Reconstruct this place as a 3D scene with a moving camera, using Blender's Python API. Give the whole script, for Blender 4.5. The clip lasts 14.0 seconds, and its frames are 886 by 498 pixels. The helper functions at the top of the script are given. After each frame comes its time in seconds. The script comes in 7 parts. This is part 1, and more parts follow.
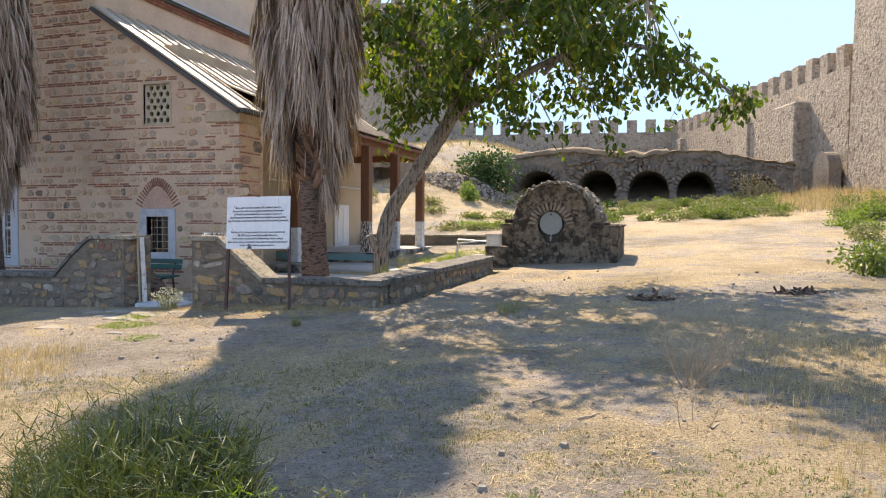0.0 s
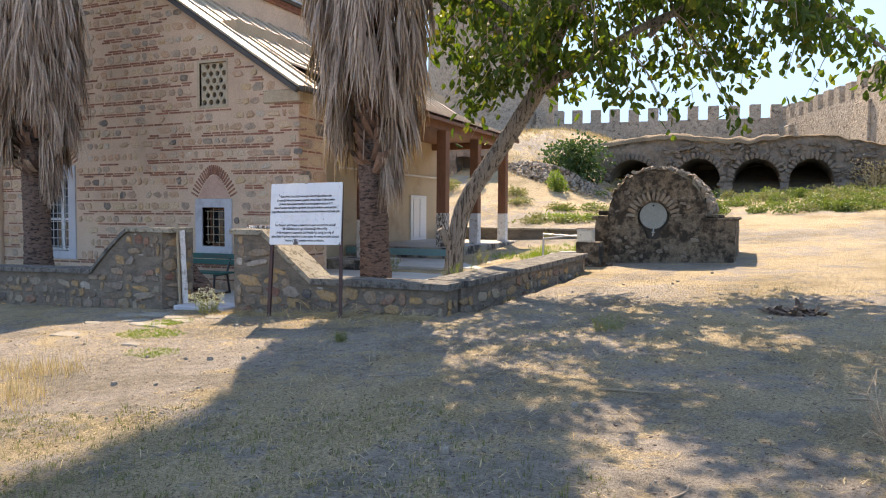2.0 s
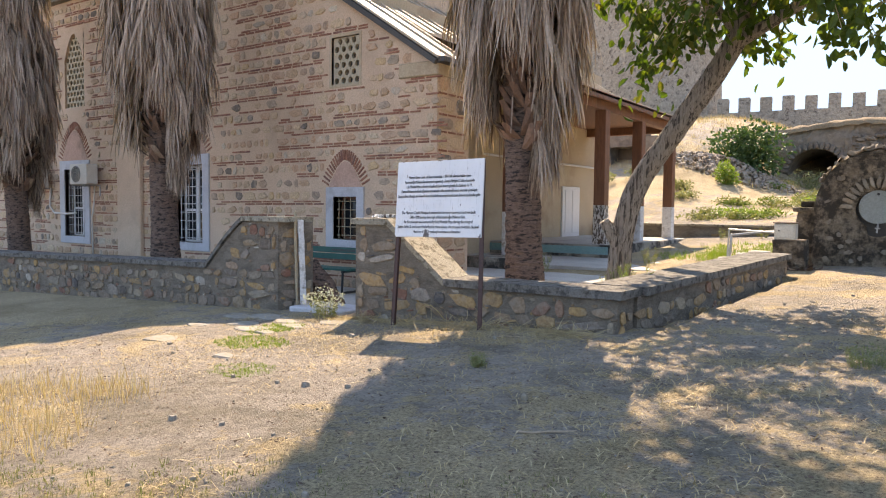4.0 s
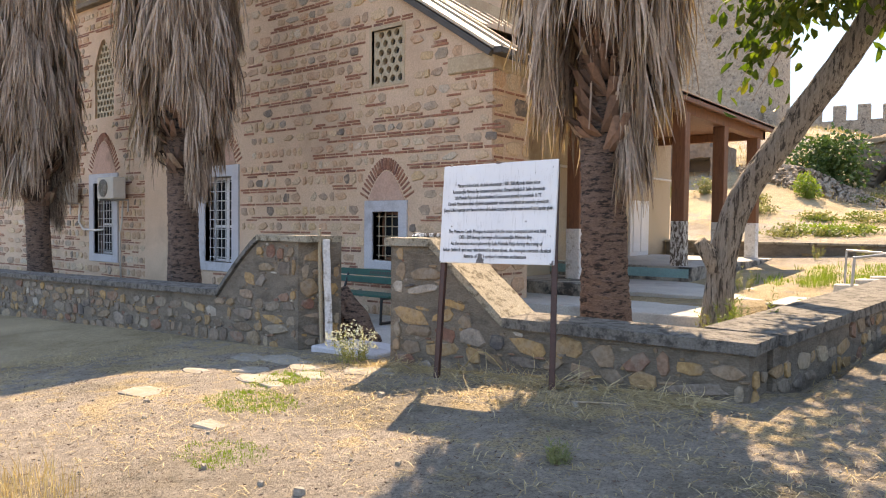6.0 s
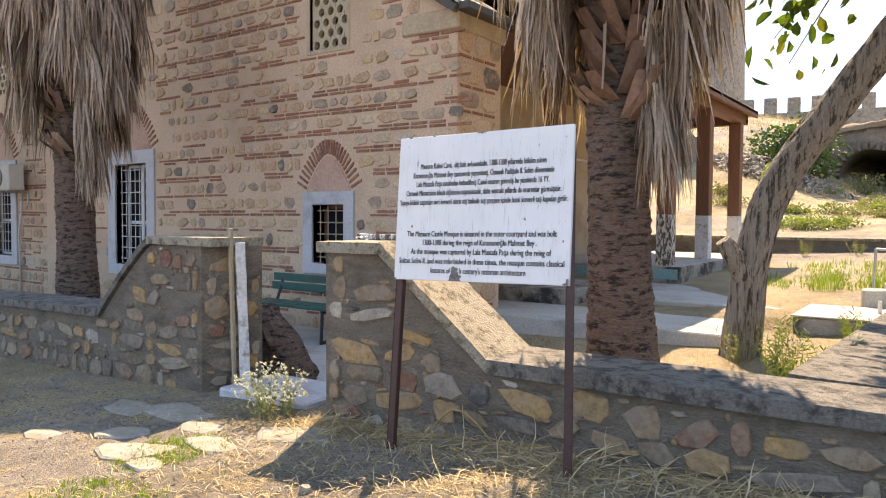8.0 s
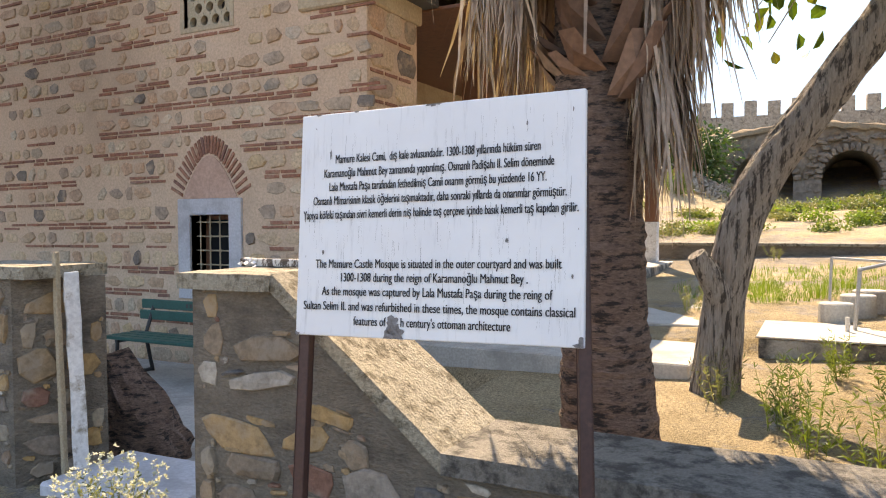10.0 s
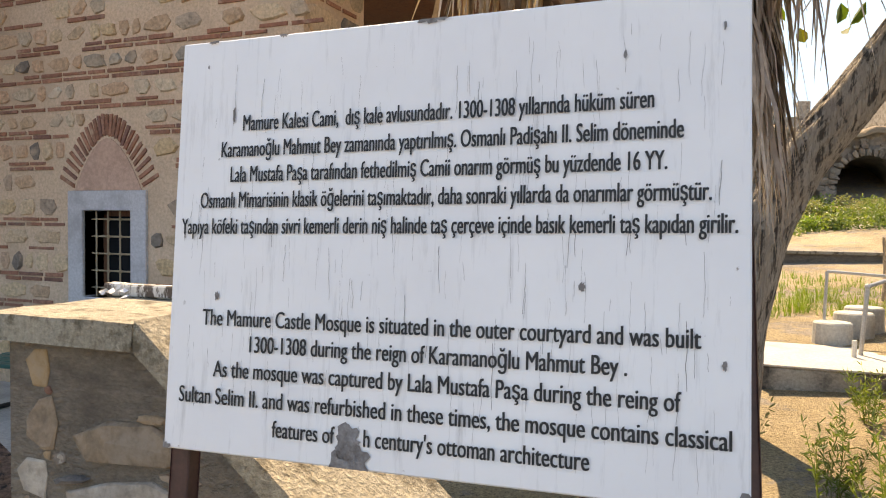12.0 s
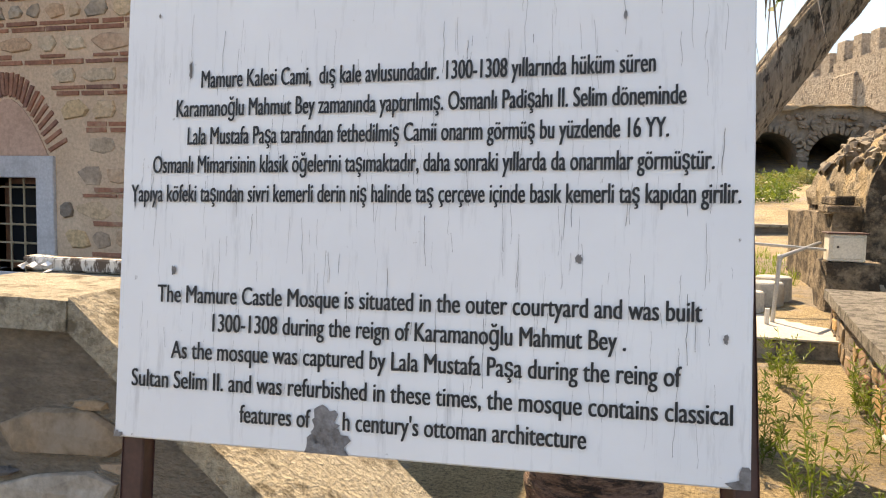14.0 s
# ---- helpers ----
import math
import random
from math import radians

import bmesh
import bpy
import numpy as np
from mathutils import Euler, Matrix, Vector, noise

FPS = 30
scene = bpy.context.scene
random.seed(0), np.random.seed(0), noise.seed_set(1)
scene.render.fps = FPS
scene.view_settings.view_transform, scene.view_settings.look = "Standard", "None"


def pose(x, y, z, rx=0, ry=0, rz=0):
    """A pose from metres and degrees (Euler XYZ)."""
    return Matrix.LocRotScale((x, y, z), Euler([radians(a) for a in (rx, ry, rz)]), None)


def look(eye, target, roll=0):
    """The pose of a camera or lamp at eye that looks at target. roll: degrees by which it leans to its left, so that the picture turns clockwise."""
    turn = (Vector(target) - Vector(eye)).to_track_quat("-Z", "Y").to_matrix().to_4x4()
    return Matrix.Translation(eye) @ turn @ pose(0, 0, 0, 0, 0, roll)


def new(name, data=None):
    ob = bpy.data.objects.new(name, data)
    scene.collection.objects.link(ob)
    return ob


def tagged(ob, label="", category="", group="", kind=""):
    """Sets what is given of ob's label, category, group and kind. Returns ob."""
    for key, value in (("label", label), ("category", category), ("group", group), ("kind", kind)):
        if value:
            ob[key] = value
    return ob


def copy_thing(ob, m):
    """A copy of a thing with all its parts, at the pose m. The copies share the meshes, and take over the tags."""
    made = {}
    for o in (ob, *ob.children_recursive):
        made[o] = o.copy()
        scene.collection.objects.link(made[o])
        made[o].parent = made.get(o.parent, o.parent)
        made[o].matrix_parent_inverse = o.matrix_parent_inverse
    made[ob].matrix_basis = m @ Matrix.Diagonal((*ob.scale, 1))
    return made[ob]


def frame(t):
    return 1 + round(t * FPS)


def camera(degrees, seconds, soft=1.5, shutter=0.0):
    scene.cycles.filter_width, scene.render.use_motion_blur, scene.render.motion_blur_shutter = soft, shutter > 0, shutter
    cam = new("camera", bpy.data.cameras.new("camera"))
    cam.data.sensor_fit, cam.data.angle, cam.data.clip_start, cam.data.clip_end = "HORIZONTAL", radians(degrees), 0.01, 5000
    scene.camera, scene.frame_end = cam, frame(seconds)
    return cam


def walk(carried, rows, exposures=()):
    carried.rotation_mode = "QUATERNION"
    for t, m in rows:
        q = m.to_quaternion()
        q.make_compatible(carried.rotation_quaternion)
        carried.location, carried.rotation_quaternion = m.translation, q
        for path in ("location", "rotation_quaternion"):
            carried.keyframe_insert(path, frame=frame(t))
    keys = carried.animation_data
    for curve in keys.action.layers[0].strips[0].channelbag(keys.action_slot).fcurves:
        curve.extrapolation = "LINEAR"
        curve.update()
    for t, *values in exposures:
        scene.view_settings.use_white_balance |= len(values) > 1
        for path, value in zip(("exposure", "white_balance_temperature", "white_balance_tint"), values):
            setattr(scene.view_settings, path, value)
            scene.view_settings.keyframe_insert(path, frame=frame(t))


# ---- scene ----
cam = camera(62.5, 14.0, soft=1.1)
PATH = [
    (0, (-0.234, 0.72, 1.387), (-0.811, 2.634, 1.31), 0.3),
    (0.5, (-0.311, 1.253, 1.365), (-0.93, 3.153, 1.294), -0.0),
    (1, (-0.481, 1.751, 1.363), (-1.15, 3.635, 1.292), -0.0),
    (1.5, (-0.64, 2.226, 1.38), (-1.361, 4.09, 1.294), 0.1),
    (2, (-0.785, 2.759, 1.37), (-1.583, 4.59, 1.271), 0.4),
    (2.5, (-1.035, 3.266, 1.339), (-1.924, 5.054, 1.221), 0.7),
    (3, (-1.268, 3.757, 1.299), (-2.26, 5.489, 1.174), 0.7),
    (3.5, (-1.572, 4.172, 1.259), (-2.652, 5.851, 1.141), 0.6),
    (4, (-1.87, 4.631, 1.223), (-3.013, 6.268, 1.115), 0.6),
    (4.2, (-1.988, 4.823, 1.239), (-3.153, 6.446, 1.141), 0.6),
    (6.5, (-3.354, 6.579, 1.241), (-4.614, 8.131, 1.174), 0.6),
    (7, (-3.706, 7.019, 1.218), (-4.948, 8.586, 1.154), 0.7),
    (7.5, (-4.056, 7.379, 1.268), (-5.261, 8.974, 1.191), 0.6),
    (8, (-4.336, 7.759, 1.279), (-5.491, 9.39, 1.193), 0.4),
    (8.5, (-4.624, 7.998, 1.29), (-5.71, 9.675, 1.204), 0.1),
    (9, (-4.893, 8.273, 1.303), (-5.907, 9.995, 1.216), -0.3),
    (11.5, (-5.844, 9.817, 1.374), (-6.656, 11.644, 1.318), 0.6),
    (12, (-6.015, 10.007, 1.383), (-6.773, 11.856, 1.308), 0.7),
    (12.5, (-6.091, 10.157, 1.376), (-6.792, 12.027, 1.275), 0.8),
    (13, (-6.129, 10.153, 1.383), (-6.774, 12.042, 1.254), 0.9),
    (13.5, (-6.147, 10.094, 1.382), (-6.737, 12.0, 1.233), 0.9),
    (14, (-6.158, 10.044, 1.376), (-6.7, 11.964, 1.226), 1.1),
]
walk(cam, [(t, look(eye, target, roll)) for t, eye, target, roll in PATH], [(0.0, 2.0, 8700, 15), (4.0, 2.27, 9400, 17), (7.0, 2.42, 10400, 18), (9.2, 2.4, 10200, 17), (12.0, 2.25, 11700, 16), (14.0, 2.22, 11700, 16)])

# ---- light ----
SUN_DIR = Vector((-0.42, 0.84, 1.0)).normalized()
world = bpy.data.worlds.new("sky")
scene.world = world
world.use_nodes = True
wn = world.node_tree.nodes
sky = wn.new("ShaderNodeTexSky")
sky.sky_type, sky.sun_disc = "NISHITA", False
sky.sun_elevation, sky.sun_rotation = math.asin(SUN_DIR.z), math.atan2(SUN_DIR.x, SUN_DIR.y)
sky.air_density, sky.dust_density, sky.ozone_density = 0.75, 0.1, 4.0
wn["Background"].inputs[1].default_value = 0.15
# the glow round the sun and along the horizon is held down to a clear blue
calm = wn.new("ShaderNodeMix")
calm.data_type, calm.blend_type = "RGBA", "DARKEN"
calm.inputs[0].default_value = 1.0
calm.inputs[7].default_value = (1.02, 1.78, 3.05, 1)
world.node_tree.links.new(sky.outputs[0], calm.inputs[6])
world.node_tree.links.new(calm.outputs[2], wn["Background"].inputs[0])
sun = new("sun", bpy.data.lights.new("sun", "SUN"))
sun.data.energy, sun.data.angle, sun.data.color = 2.5, radians(0.53), (1.0, 0.95, 0.88)
sun.matrix_world = look(SUN_DIR * 60, (0, 0, 0))

rnd = random.Random(7)


# ---- helpers of this scene ----
def mesh_ob(name, verts, faces, mat, parent=None, label="", smooth=False):
    me = bpy.data.meshes.new(name)
    me.from_pydata([tuple(v) for v in verts], [], faces)
    me.materials.append(mat)
    if smooth:
        me.polygons.foreach_set("use_smooth", [True] * len(me.polygons))
    me.update()
    ob = new(name, me)
    ob.parent = parent
    if label:
        ob["label"] = label
    return ob


def part(name, bm, mat, parent=None, label="", smooth=False):
    me = bpy.data.meshes.new(name)
    bm.to_mesh(me)
    bm.free()
    me.materials.append(mat)
    if smooth:
        me.polygons.foreach_set("use_smooth", [True] * len(me.polygons))
    ob = new(name, me)
    ob.parent = parent
    if label:
        ob["label"] = label
    return ob


def empty(name, loc=(0, 0, 0), label="", category="", group="", kind=""):
    e = new(name)
    e.location = loc
    e.empty_display_size = 0.2
    return tagged(e, label, category, group, kind)


def box(bm, x0, x1, y0, y1, z0, z1, bev=0.0, m=None):
    r = bmesh.ops.create_cube(bm, size=1.0)
    vs = r["verts"]
    for v in vs:
        v.co = Vector(((x0 + x1) / 2 + v.co.x * (x1 - x0), (y0 + y1) / 2 + v.co.y * (y1 - y0), (z0 + z1) / 2 + v.co.z * (z1 - z0)))
    if m is not None:
        for v in vs:
            v.co = m @ v.co
    if bev > 0:
        es = {e for v in vs for e in v.link_edges}
        bmesh.ops.bevel(bm, geom=list(es), offset=bev, segments=1, affect="EDGES")


def rod(bm, a, b, r, n=8, r2=None):
    a, b = Vector(a), Vector(b)
    d = b - a
    m = Matrix.Translation((a + b) / 2) @ d.to_track_quat("Z", "Y").to_matrix().to_4x4()
    bmesh.ops.create_cone(bm, cap_ends=True, segments=n, radius1=r, radius2=r if r2 is None else r2, depth=d.length, matrix=m)


def tube(V, F, pts, radii, n=8, cap=True):
    """A tapering tube along points, appended to lists."""
    base = len(V)
    pts = [Vector(p) for p in pts]
    up = Vector((0.31, 0.17, 0.93))
    for i, p in enumerate(pts):
        d = (pts[min(i + 1, len(pts) - 1)] - pts[max(i - 1, 0)]).normalized()
        u = d.cross(up)
        if u.length < 0.1:
            u = d.cross(Vector((1, 0, 0)))
        u.normalize()
        w = d.cross(u)
        for k in range(n):
            a = 2 * math.pi * k / n
            V.append(p + (u * math.cos(a) + w * math.sin(a)) * radii[i])
    for i in range(len(pts) - 1):
        for k in range(n):
            k2 = (k + 1) % n
            F.append((base + i * n + k, base + i * n + k2, base + (i + 1) * n + k2, base + (i + 1) * n + k))
    if cap:
        F.append(tuple(base + (len(pts) - 1) * n + k for k in range(n)))


def ground_z(x, y):
    """Height of the bare ground."""
    z = 0.038 * max(x, -22) + 0.0336 * min(max(y, -6), 25) - 0.212
    if x > 6:
        z -= 0.012 * (min(x, 40) - 6)
    if y > 25:
        t = y - 25
        z += 0.093 * min(t, 22)
        s = max(0.0, min(1.0, (-6.0 - x) / 9.0))
        s = s * s * (3 - 2 * s)
        u = max(0.0, min(1.0, (y - 28) / 30.0))
        z += s * 5.5 * u * u * (3 - 2 * u) * 1.0
        if y > 47 and x < 4:
            r = max(0.0, min(1.0, (y - 49.0) / 3.0))
            z = max(z, z + r * (1 - s) * 3.0)
        if x > 4 and y > 36:
            z += 0.015 * min(x - 4, 10) * min((y - 36) / 8, 1)
    z += 0.03 * noise.noise((x * 0.35, y * 0.35, 0.2)) + 0.012 * noise.noise((x * 1.3, y * 1.3, 3.2))
    return z


# ---- materials ----
def nodes_of(name):
    mat = bpy.data.materials.new(name)
    mat.use_nodes = True
    nt = mat.node_tree
    bs = nt.nodes["Principled BSDF"]
    return mat, nt, bs


def noise_tex(nt, scale, detail=4.0, rough=0.6, coord="pos", stretch=None):
    tex = nt.nodes.new("ShaderNodeTexNoise")
    tex.inputs["Scale"].default_value = scale
    tex.inputs["Detail"].default_value = detail
    tex.inputs["Roughness"].default_value = rough
    if coord == "pos":
        src = nt.nodes.new("ShaderNodeNewGeometry").outputs["Position"]
    else:
        src = nt.nodes.new("ShaderNodeTexCoord").outputs["Object"]
    if stretch:
        mp = nt.nodes.new("ShaderNodeMapping")
        mp.inputs["Scale"].default_value = stretch
        nt.links.new(src, mp.inputs[0])
        src = mp.outputs[0]
    nt.links.new(src, tex.inputs["Vector"])
    return tex


def ramp(nt, src, stops, mode="LINEAR"):
    r = nt.nodes.new("ShaderNodeValToRGB")
    r.color_ramp.interpolation = mode
    els = r.color_ramp.elements
    while len(els) < len(stops):
        els.new(0.5)
    for e, (p, c) in zip(els, stops):
        e.position = p
        e.color = (*c, 1) if len(c) == 3 else c
    nt.links.new(src, r.inputs[0])
    return r.outputs[0]


def mix(nt, fac, a, b, mode="MIX"):
    m = nt.nodes.new("ShaderNodeMix")
    m.data_type, m.blend_type = "RGBA", mode
    for sock, val in ((m.inputs[0], fac), (m.inputs[6], a), (m.inputs[7], b)):
        if isinstance(val, (int, float)):
            sock.default_value = val
        elif isinstance(val, tuple):
            sock.default_value = (*val, 1)
        else:
            nt.links.new(val, sock)
    return m.outputs[2]


def bump(nt, bs, height, strength=0.3, dist=0.02):
    b = nt.nodes.new("ShaderNodeBump")
    b.inputs["Strength"].default_value, b.inputs["Distance"].default_value = strength, dist
    nt.links.new(height, b.inputs["Height"])
    nt.links.new(b.outputs[0], bs.inputs["Normal"])


def island(nt):
    """A random number for each loose piece, whether joined or an object of its own."""
    g = nt.nodes.new("ShaderNodeNewGeometry").outputs["Random Per Island"]
    o = nt.nodes.new("ShaderNodeObjectInfo").outputs["Random"]
    a = nt.nodes.new("ShaderNodeMath")
    a.operation = "ADD"
    nt.links.new(g, a.inputs[0])
    nt.links.new(o, a.inputs[1])
    f = nt.nodes.new("ShaderNodeMath")
    f.operation = "FRACT"
    nt.links.new(a.outputs[0], f.inputs[0])
    return f.outputs[0]


def surface(name, c1, c2, scale=3.0, fine=40.0, rough=0.9, bumpy=0.3, dist=0.01, stain=None, stain_scale=1.2, stain_at=(0.52, 0.68), coord="pos", stretch=None, metallic=0.0, fine_mix=0.35):
    mat, nt, bs = nodes_of(name)
    n1 = noise_tex(nt, scale, 5, 0.62, coord, stretch)
    n2 = noise_tex(nt, fine, 4, 0.65, coord, stretch)
    col = ramp(nt, n1.outputs[0], [(0.32, c1), (0.68, c2)])
    dark = tuple(v * 0.62 for v in c1)
    col = mix(nt, fine_mix, col, ramp(nt, n2.outputs[0], [(0.35, dark), (0.65, tuple(min(1, v * 1.2) for v in c2))]))
    if stain:
        n3 = noise_tex(nt, stain_scale, 6, 0.7, coord, stretch)
        col = mix(nt, ramp(nt, n3.outputs[0], [(stain_at[0], (0, 0, 0)), (stain_at[1], (1, 1, 1))]), col, stain)
    nt.links.new(col, bs.inputs["Base Color"])
    bs.inputs["Roughness"].default_value = rough
    bs.inputs["Metallic"].default_value = metallic
    if bumpy:
        bump(nt, bs, n2.outputs[0], bumpy, dist)
    return mat


def pieces_mat(name, stops, fine=30.0, rough=0.92, bumpy=0.5, dirt=(0.30, 0.24, 0.18), dirt_mix=(0.5, 0.8)):
    """Masonry pieces: each its own tone, with grain and smeared mortar."""
    mat, nt, bs = nodes_of(name)
    col = ramp(nt, island(nt), stops, "LINEAR")
    n1 = noise_tex(nt, 6, 5, 0.6)
    n2 = noise_tex(nt, fine, 5, 0.65)
    col = mix(nt, 1.0, col, ramp(nt, n2.outputs[0], [(0.3, (0.62, 0.6, 0.58)), (0.7, (1.25, 1.22, 1.2))]), "MULTIPLY")
    col = mix(nt, ramp(nt, n1.outputs[0], [(dirt_mix[0], (0, 0, 0)), (dirt_mix[1], (1, 1, 1))]), col, dirt)
    nt.links.new(col, bs.inputs["Base Color"])
    bs.inputs["Roughness"].default_value = rough
    bump(nt, bs, n2.outputs[0], bumpy, 0.012)
    return mat


M_MORTAR = surface("facade_mortar", (0.56, 0.40, 0.285), (0.68, 0.50, 0.37), 1.3, 35, 0.95, 0.6, 0.014, (0.46, 0.33, 0.24), 0.9, (0.5, 0.75))
M_FSTONE = pieces_mat("facade_stone", [(0.0, (0.56, 0.40, 0.24)), (0.2, (0.64, 0.49, 0.34)), (0.36, (0.47, 0.33, 0.22)), (0.52, (0.58, 0.37, 0.25)), (0.66, (0.36, 0.28, 0.22)), (0.78, (0.62, 0.50, 0.37)), (0.90, (0.17, 0.145, 0.13)), (1.0, (0.66, 0.58, 0.47))], bumpy=0.8, dirt=(0.61, 0.45, 0.33), dirt_mix=(0.5, 0.8))
M_BRICK = pieces_mat("facade_brick", [(0.0, (0.34, 0.15, 0.10)), (0.4, (0.28, 0.13, 0.09)), (0.7, (0.40, 0.19, 0.13)), (1.0, (0.22, 0.11, 0.09))], dirt=(0.48, 0.34, 0.25), dirt_mix=(0.56, 0.78))
M_PINK = surface("pink_plaster", (0.48, 0.30, 0.23), (0.57, 0.37, 0.29), 2, 30, 0.95, 0.25, 0.006, (0.30, 0.20, 0.15), 1.5)
M_TAN = surface("tan_plaster", (0.44, 0.35, 0.24), (0.52, 0.42, 0.30), 1.0, 30, 0.95, 0.3, 0.008, (0.36, 0.26, 0.18), 0.8)
M_CEMENT = surface("wall_cement", (0.17, 0.14, 0.11), (0.29, 0.245, 0.195), 5.0, 38, 0.96, 1.0, 0.035, (0.10, 0.082, 0.066), 3.2, (0.5, 0.72), stretch=(1, 1, 2.2))
M_RUBBLE = pieces_mat("rubble_stone", [(0.0, (0.24, 0.185, 0.13)), (0.14, (0.43, 0.27, 0.12)), (0.28, (0.17, 0.145, 0.125)), (0.40, (0.36, 0.30, 0.22)), (0.50, (0.22, 0.105, 0.075)), (0.62, (0.30, 0.22, 0.15)), (0.74, (0.085, 0.085, 0.09)), (0.86, (0.40, 0.26, 0.13)), (0.93, (0.22, 0.18, 0.15)), (1.0, (0.52, 0.49, 0.43))], 24, bumpy=0.8, dirt=(0.25, 0.21, 0.17), dirt_mix=(0.5, 0.72))
# grey weathered concrete, with some tree shade mixed into its dark tone
M_COPING_SHADED = surface("coping_concrete_shaded", (0.135, 0.125, 0.112), (0.25, 0.232, 0.205), 3.5, 70, 0.96, 1.0, 0.02, (0.065, 0.06, 0.053), 9.0, (0.47, 0.60))
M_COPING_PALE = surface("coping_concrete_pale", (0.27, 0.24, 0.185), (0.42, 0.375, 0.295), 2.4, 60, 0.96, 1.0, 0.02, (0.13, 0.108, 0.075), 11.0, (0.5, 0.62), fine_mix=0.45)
M_CONC = surface("pale_concrete", (0.36, 0.35, 0.32), (0.50, 0.48, 0.44), 1.2, 40, 0.93, 0.3, 0.006, (0.27, 0.26, 0.24), 1.3)
M_GRIME = surface("grimy_concrete", (0.26, 0.24, 0.21), (0.42, 0.40, 0.35), 2.5, 40, 0.95, 0.4, 0.01, (0.05, 0.048, 0.045), 2.6, (0.44, 0.6))
M_WHITEWASH = surface("whitewash", (0.60, 0.60, 0.60), (0.74, 0.74, 0.73), 3, 30, 0.8, 0.15, 0.004, (0.30, 0.26, 0.21), 9, (0.54, 0.68))
M_TEAL = surface("teal_paint", (0.16, 0.34, 0.36), (0.20, 0.40, 0.42), 3, 30, 0.7, 0.1, 0.004, (0.32, 0.36, 0.34), 6, (0.58, 0.7))
M_TIMBER = surface("stained_timber", (0.16, 0.065, 0.035), (0.24, 0.105, 0.055), 3, 30, 0.6, 0.3, 0.004, (0.11, 0.05, 0.03), 2, coord="pos", stretch=(8, 8, 1))
M_TIMBER_WORN = surface("peeled_timber", (0.55, 0.53, 0.50), (0.62, 0.60, 0.56), 6, 40, 0.8, 0.3, 0.004, (0.09, 0.065, 0.05), 7, (0.47, 0.53), stretch=(3, 3, 1))
M_MARBLE = surface("grey_marble", (0.42, 0.43, 0.46), (0.52, 0.53, 0.56), 3, 40, 0.65, 0.1, 0.003, (0.33, 0.33, 0.35), 2)
M_WHITE = surface("white_paint", (0.70, 0.71, 0.72), (0.78, 0.78, 0.78), 6, 60, 0.45, 0.05, 0.002, (0.55, 0.53, 0.5), 5, (0.6, 0.8))
M_GRILLE = surface("grille_steel", (0.50, 0.50, 0.50), (0.62, 0.62, 0.61), 10, 80, 0.5, 0.1, 0.002)
M_GRILLE_RUST = surface("grille_bronze", (0.30, 0.24, 0.16), (0.42, 0.35, 0.25), 10, 80, 0.55, 0.1, 0.002)
M_LATTICE = surface("lattice_stone", (0.44, 0.36, 0.25), (0.54, 0.46, 0.34), 6, 50, 0.9, 0.3, 0.005)
M_ROOF = surface("roof_metal", (0.46, 0.37, 0.27), (0.56, 0.46, 0.35), 0.8, 20, 0.5, 0.1, 0.004, (0.38, 0.34, 0.30), 0.7, metallic=0.15)
M_ROOF_BLUE = surface("roof_lead", (0.34, 0.39, 0.44), (0.43, 0.48, 0.52), 1.2, 20, 0.45, 0.1, 0.004, (0.28, 0.31, 0.34), 1.0, metallic=0.2)
# near-black: roof-edge boards, and sheets that stand in for shade in openings
M_FASCIA_AND_SHADE = surface("dark_fascia_and_shade", (0.055, 0.05, 0.048), (0.085, 0.078, 0.072), 4, 40, 0.6, 0.1)
M_IRON = surface("brown_iron", (0.055, 0.022, 0.018), (0.085, 0.035, 0.028), 8, 60, 0.5, 0.2, 0.002, (0.13, 0.06, 0.04), 14, (0.62, 0.72))
M_DARKMETAL = surface("black_metal", (0.02, 0.02, 0.022), (0.035, 0.035, 0.036), 8, 60, 0.5, 0.1)
M_BENCH = surface("green_slat_paint", (0.006, 0.085, 0.07), (0.010, 0.11, 0.09), 6, 50, 0.45, 0.1, 0.002, (0.02, 0.06, 0.05), 9, (0.62, 0.75))
M_AC = surface("cream_plastic", (0.58, 0.55, 0.48), (0.66, 0.63, 0.56), 4, 50, 0.5, 0.05, 0.002, (0.42, 0.38, 0.30), 5, (0.6, 0.78))
M_PIPE = surface("galvanised_pipe", (0.38, 0.38, 0.38), (0.48, 0.48, 0.47), 8, 60, 0.45, 0.1, metallic=0.5)
M_TOMB = surface("tomb_plaster", (0.17, 0.13, 0.095), (0.36, 0.29, 0.215), 5.0, 26, 0.97, 1.0, 0.07, (0.06, 0.047, 0.036), 4.5, (0.43, 0.57))
M_FORT = surface("fortress_stone", (0.32, 0.265, 0.205), (0.46, 0.385, 0.305), 0.35, 4.5, 0.97, 1.0, 0.2, (0.14, 0.112, 0.09), 2.6, (0.54, 0.64), fine_mix=0.5)
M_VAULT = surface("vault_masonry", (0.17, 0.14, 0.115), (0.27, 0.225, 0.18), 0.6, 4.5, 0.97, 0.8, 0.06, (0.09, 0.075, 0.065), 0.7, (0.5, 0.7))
M_DISC = surface("disc_paint", (0.24, 0.27, 0.26), (0.29, 0.32, 0.31), 2, 40, 0.5, 0.05, 0.002)
M_PLASTIC_WHITE = surface("white_conduit", (0.60, 0.58, 0.54), (0.68, 0.66, 0.62), 6, 50, 0.5, 0.05)


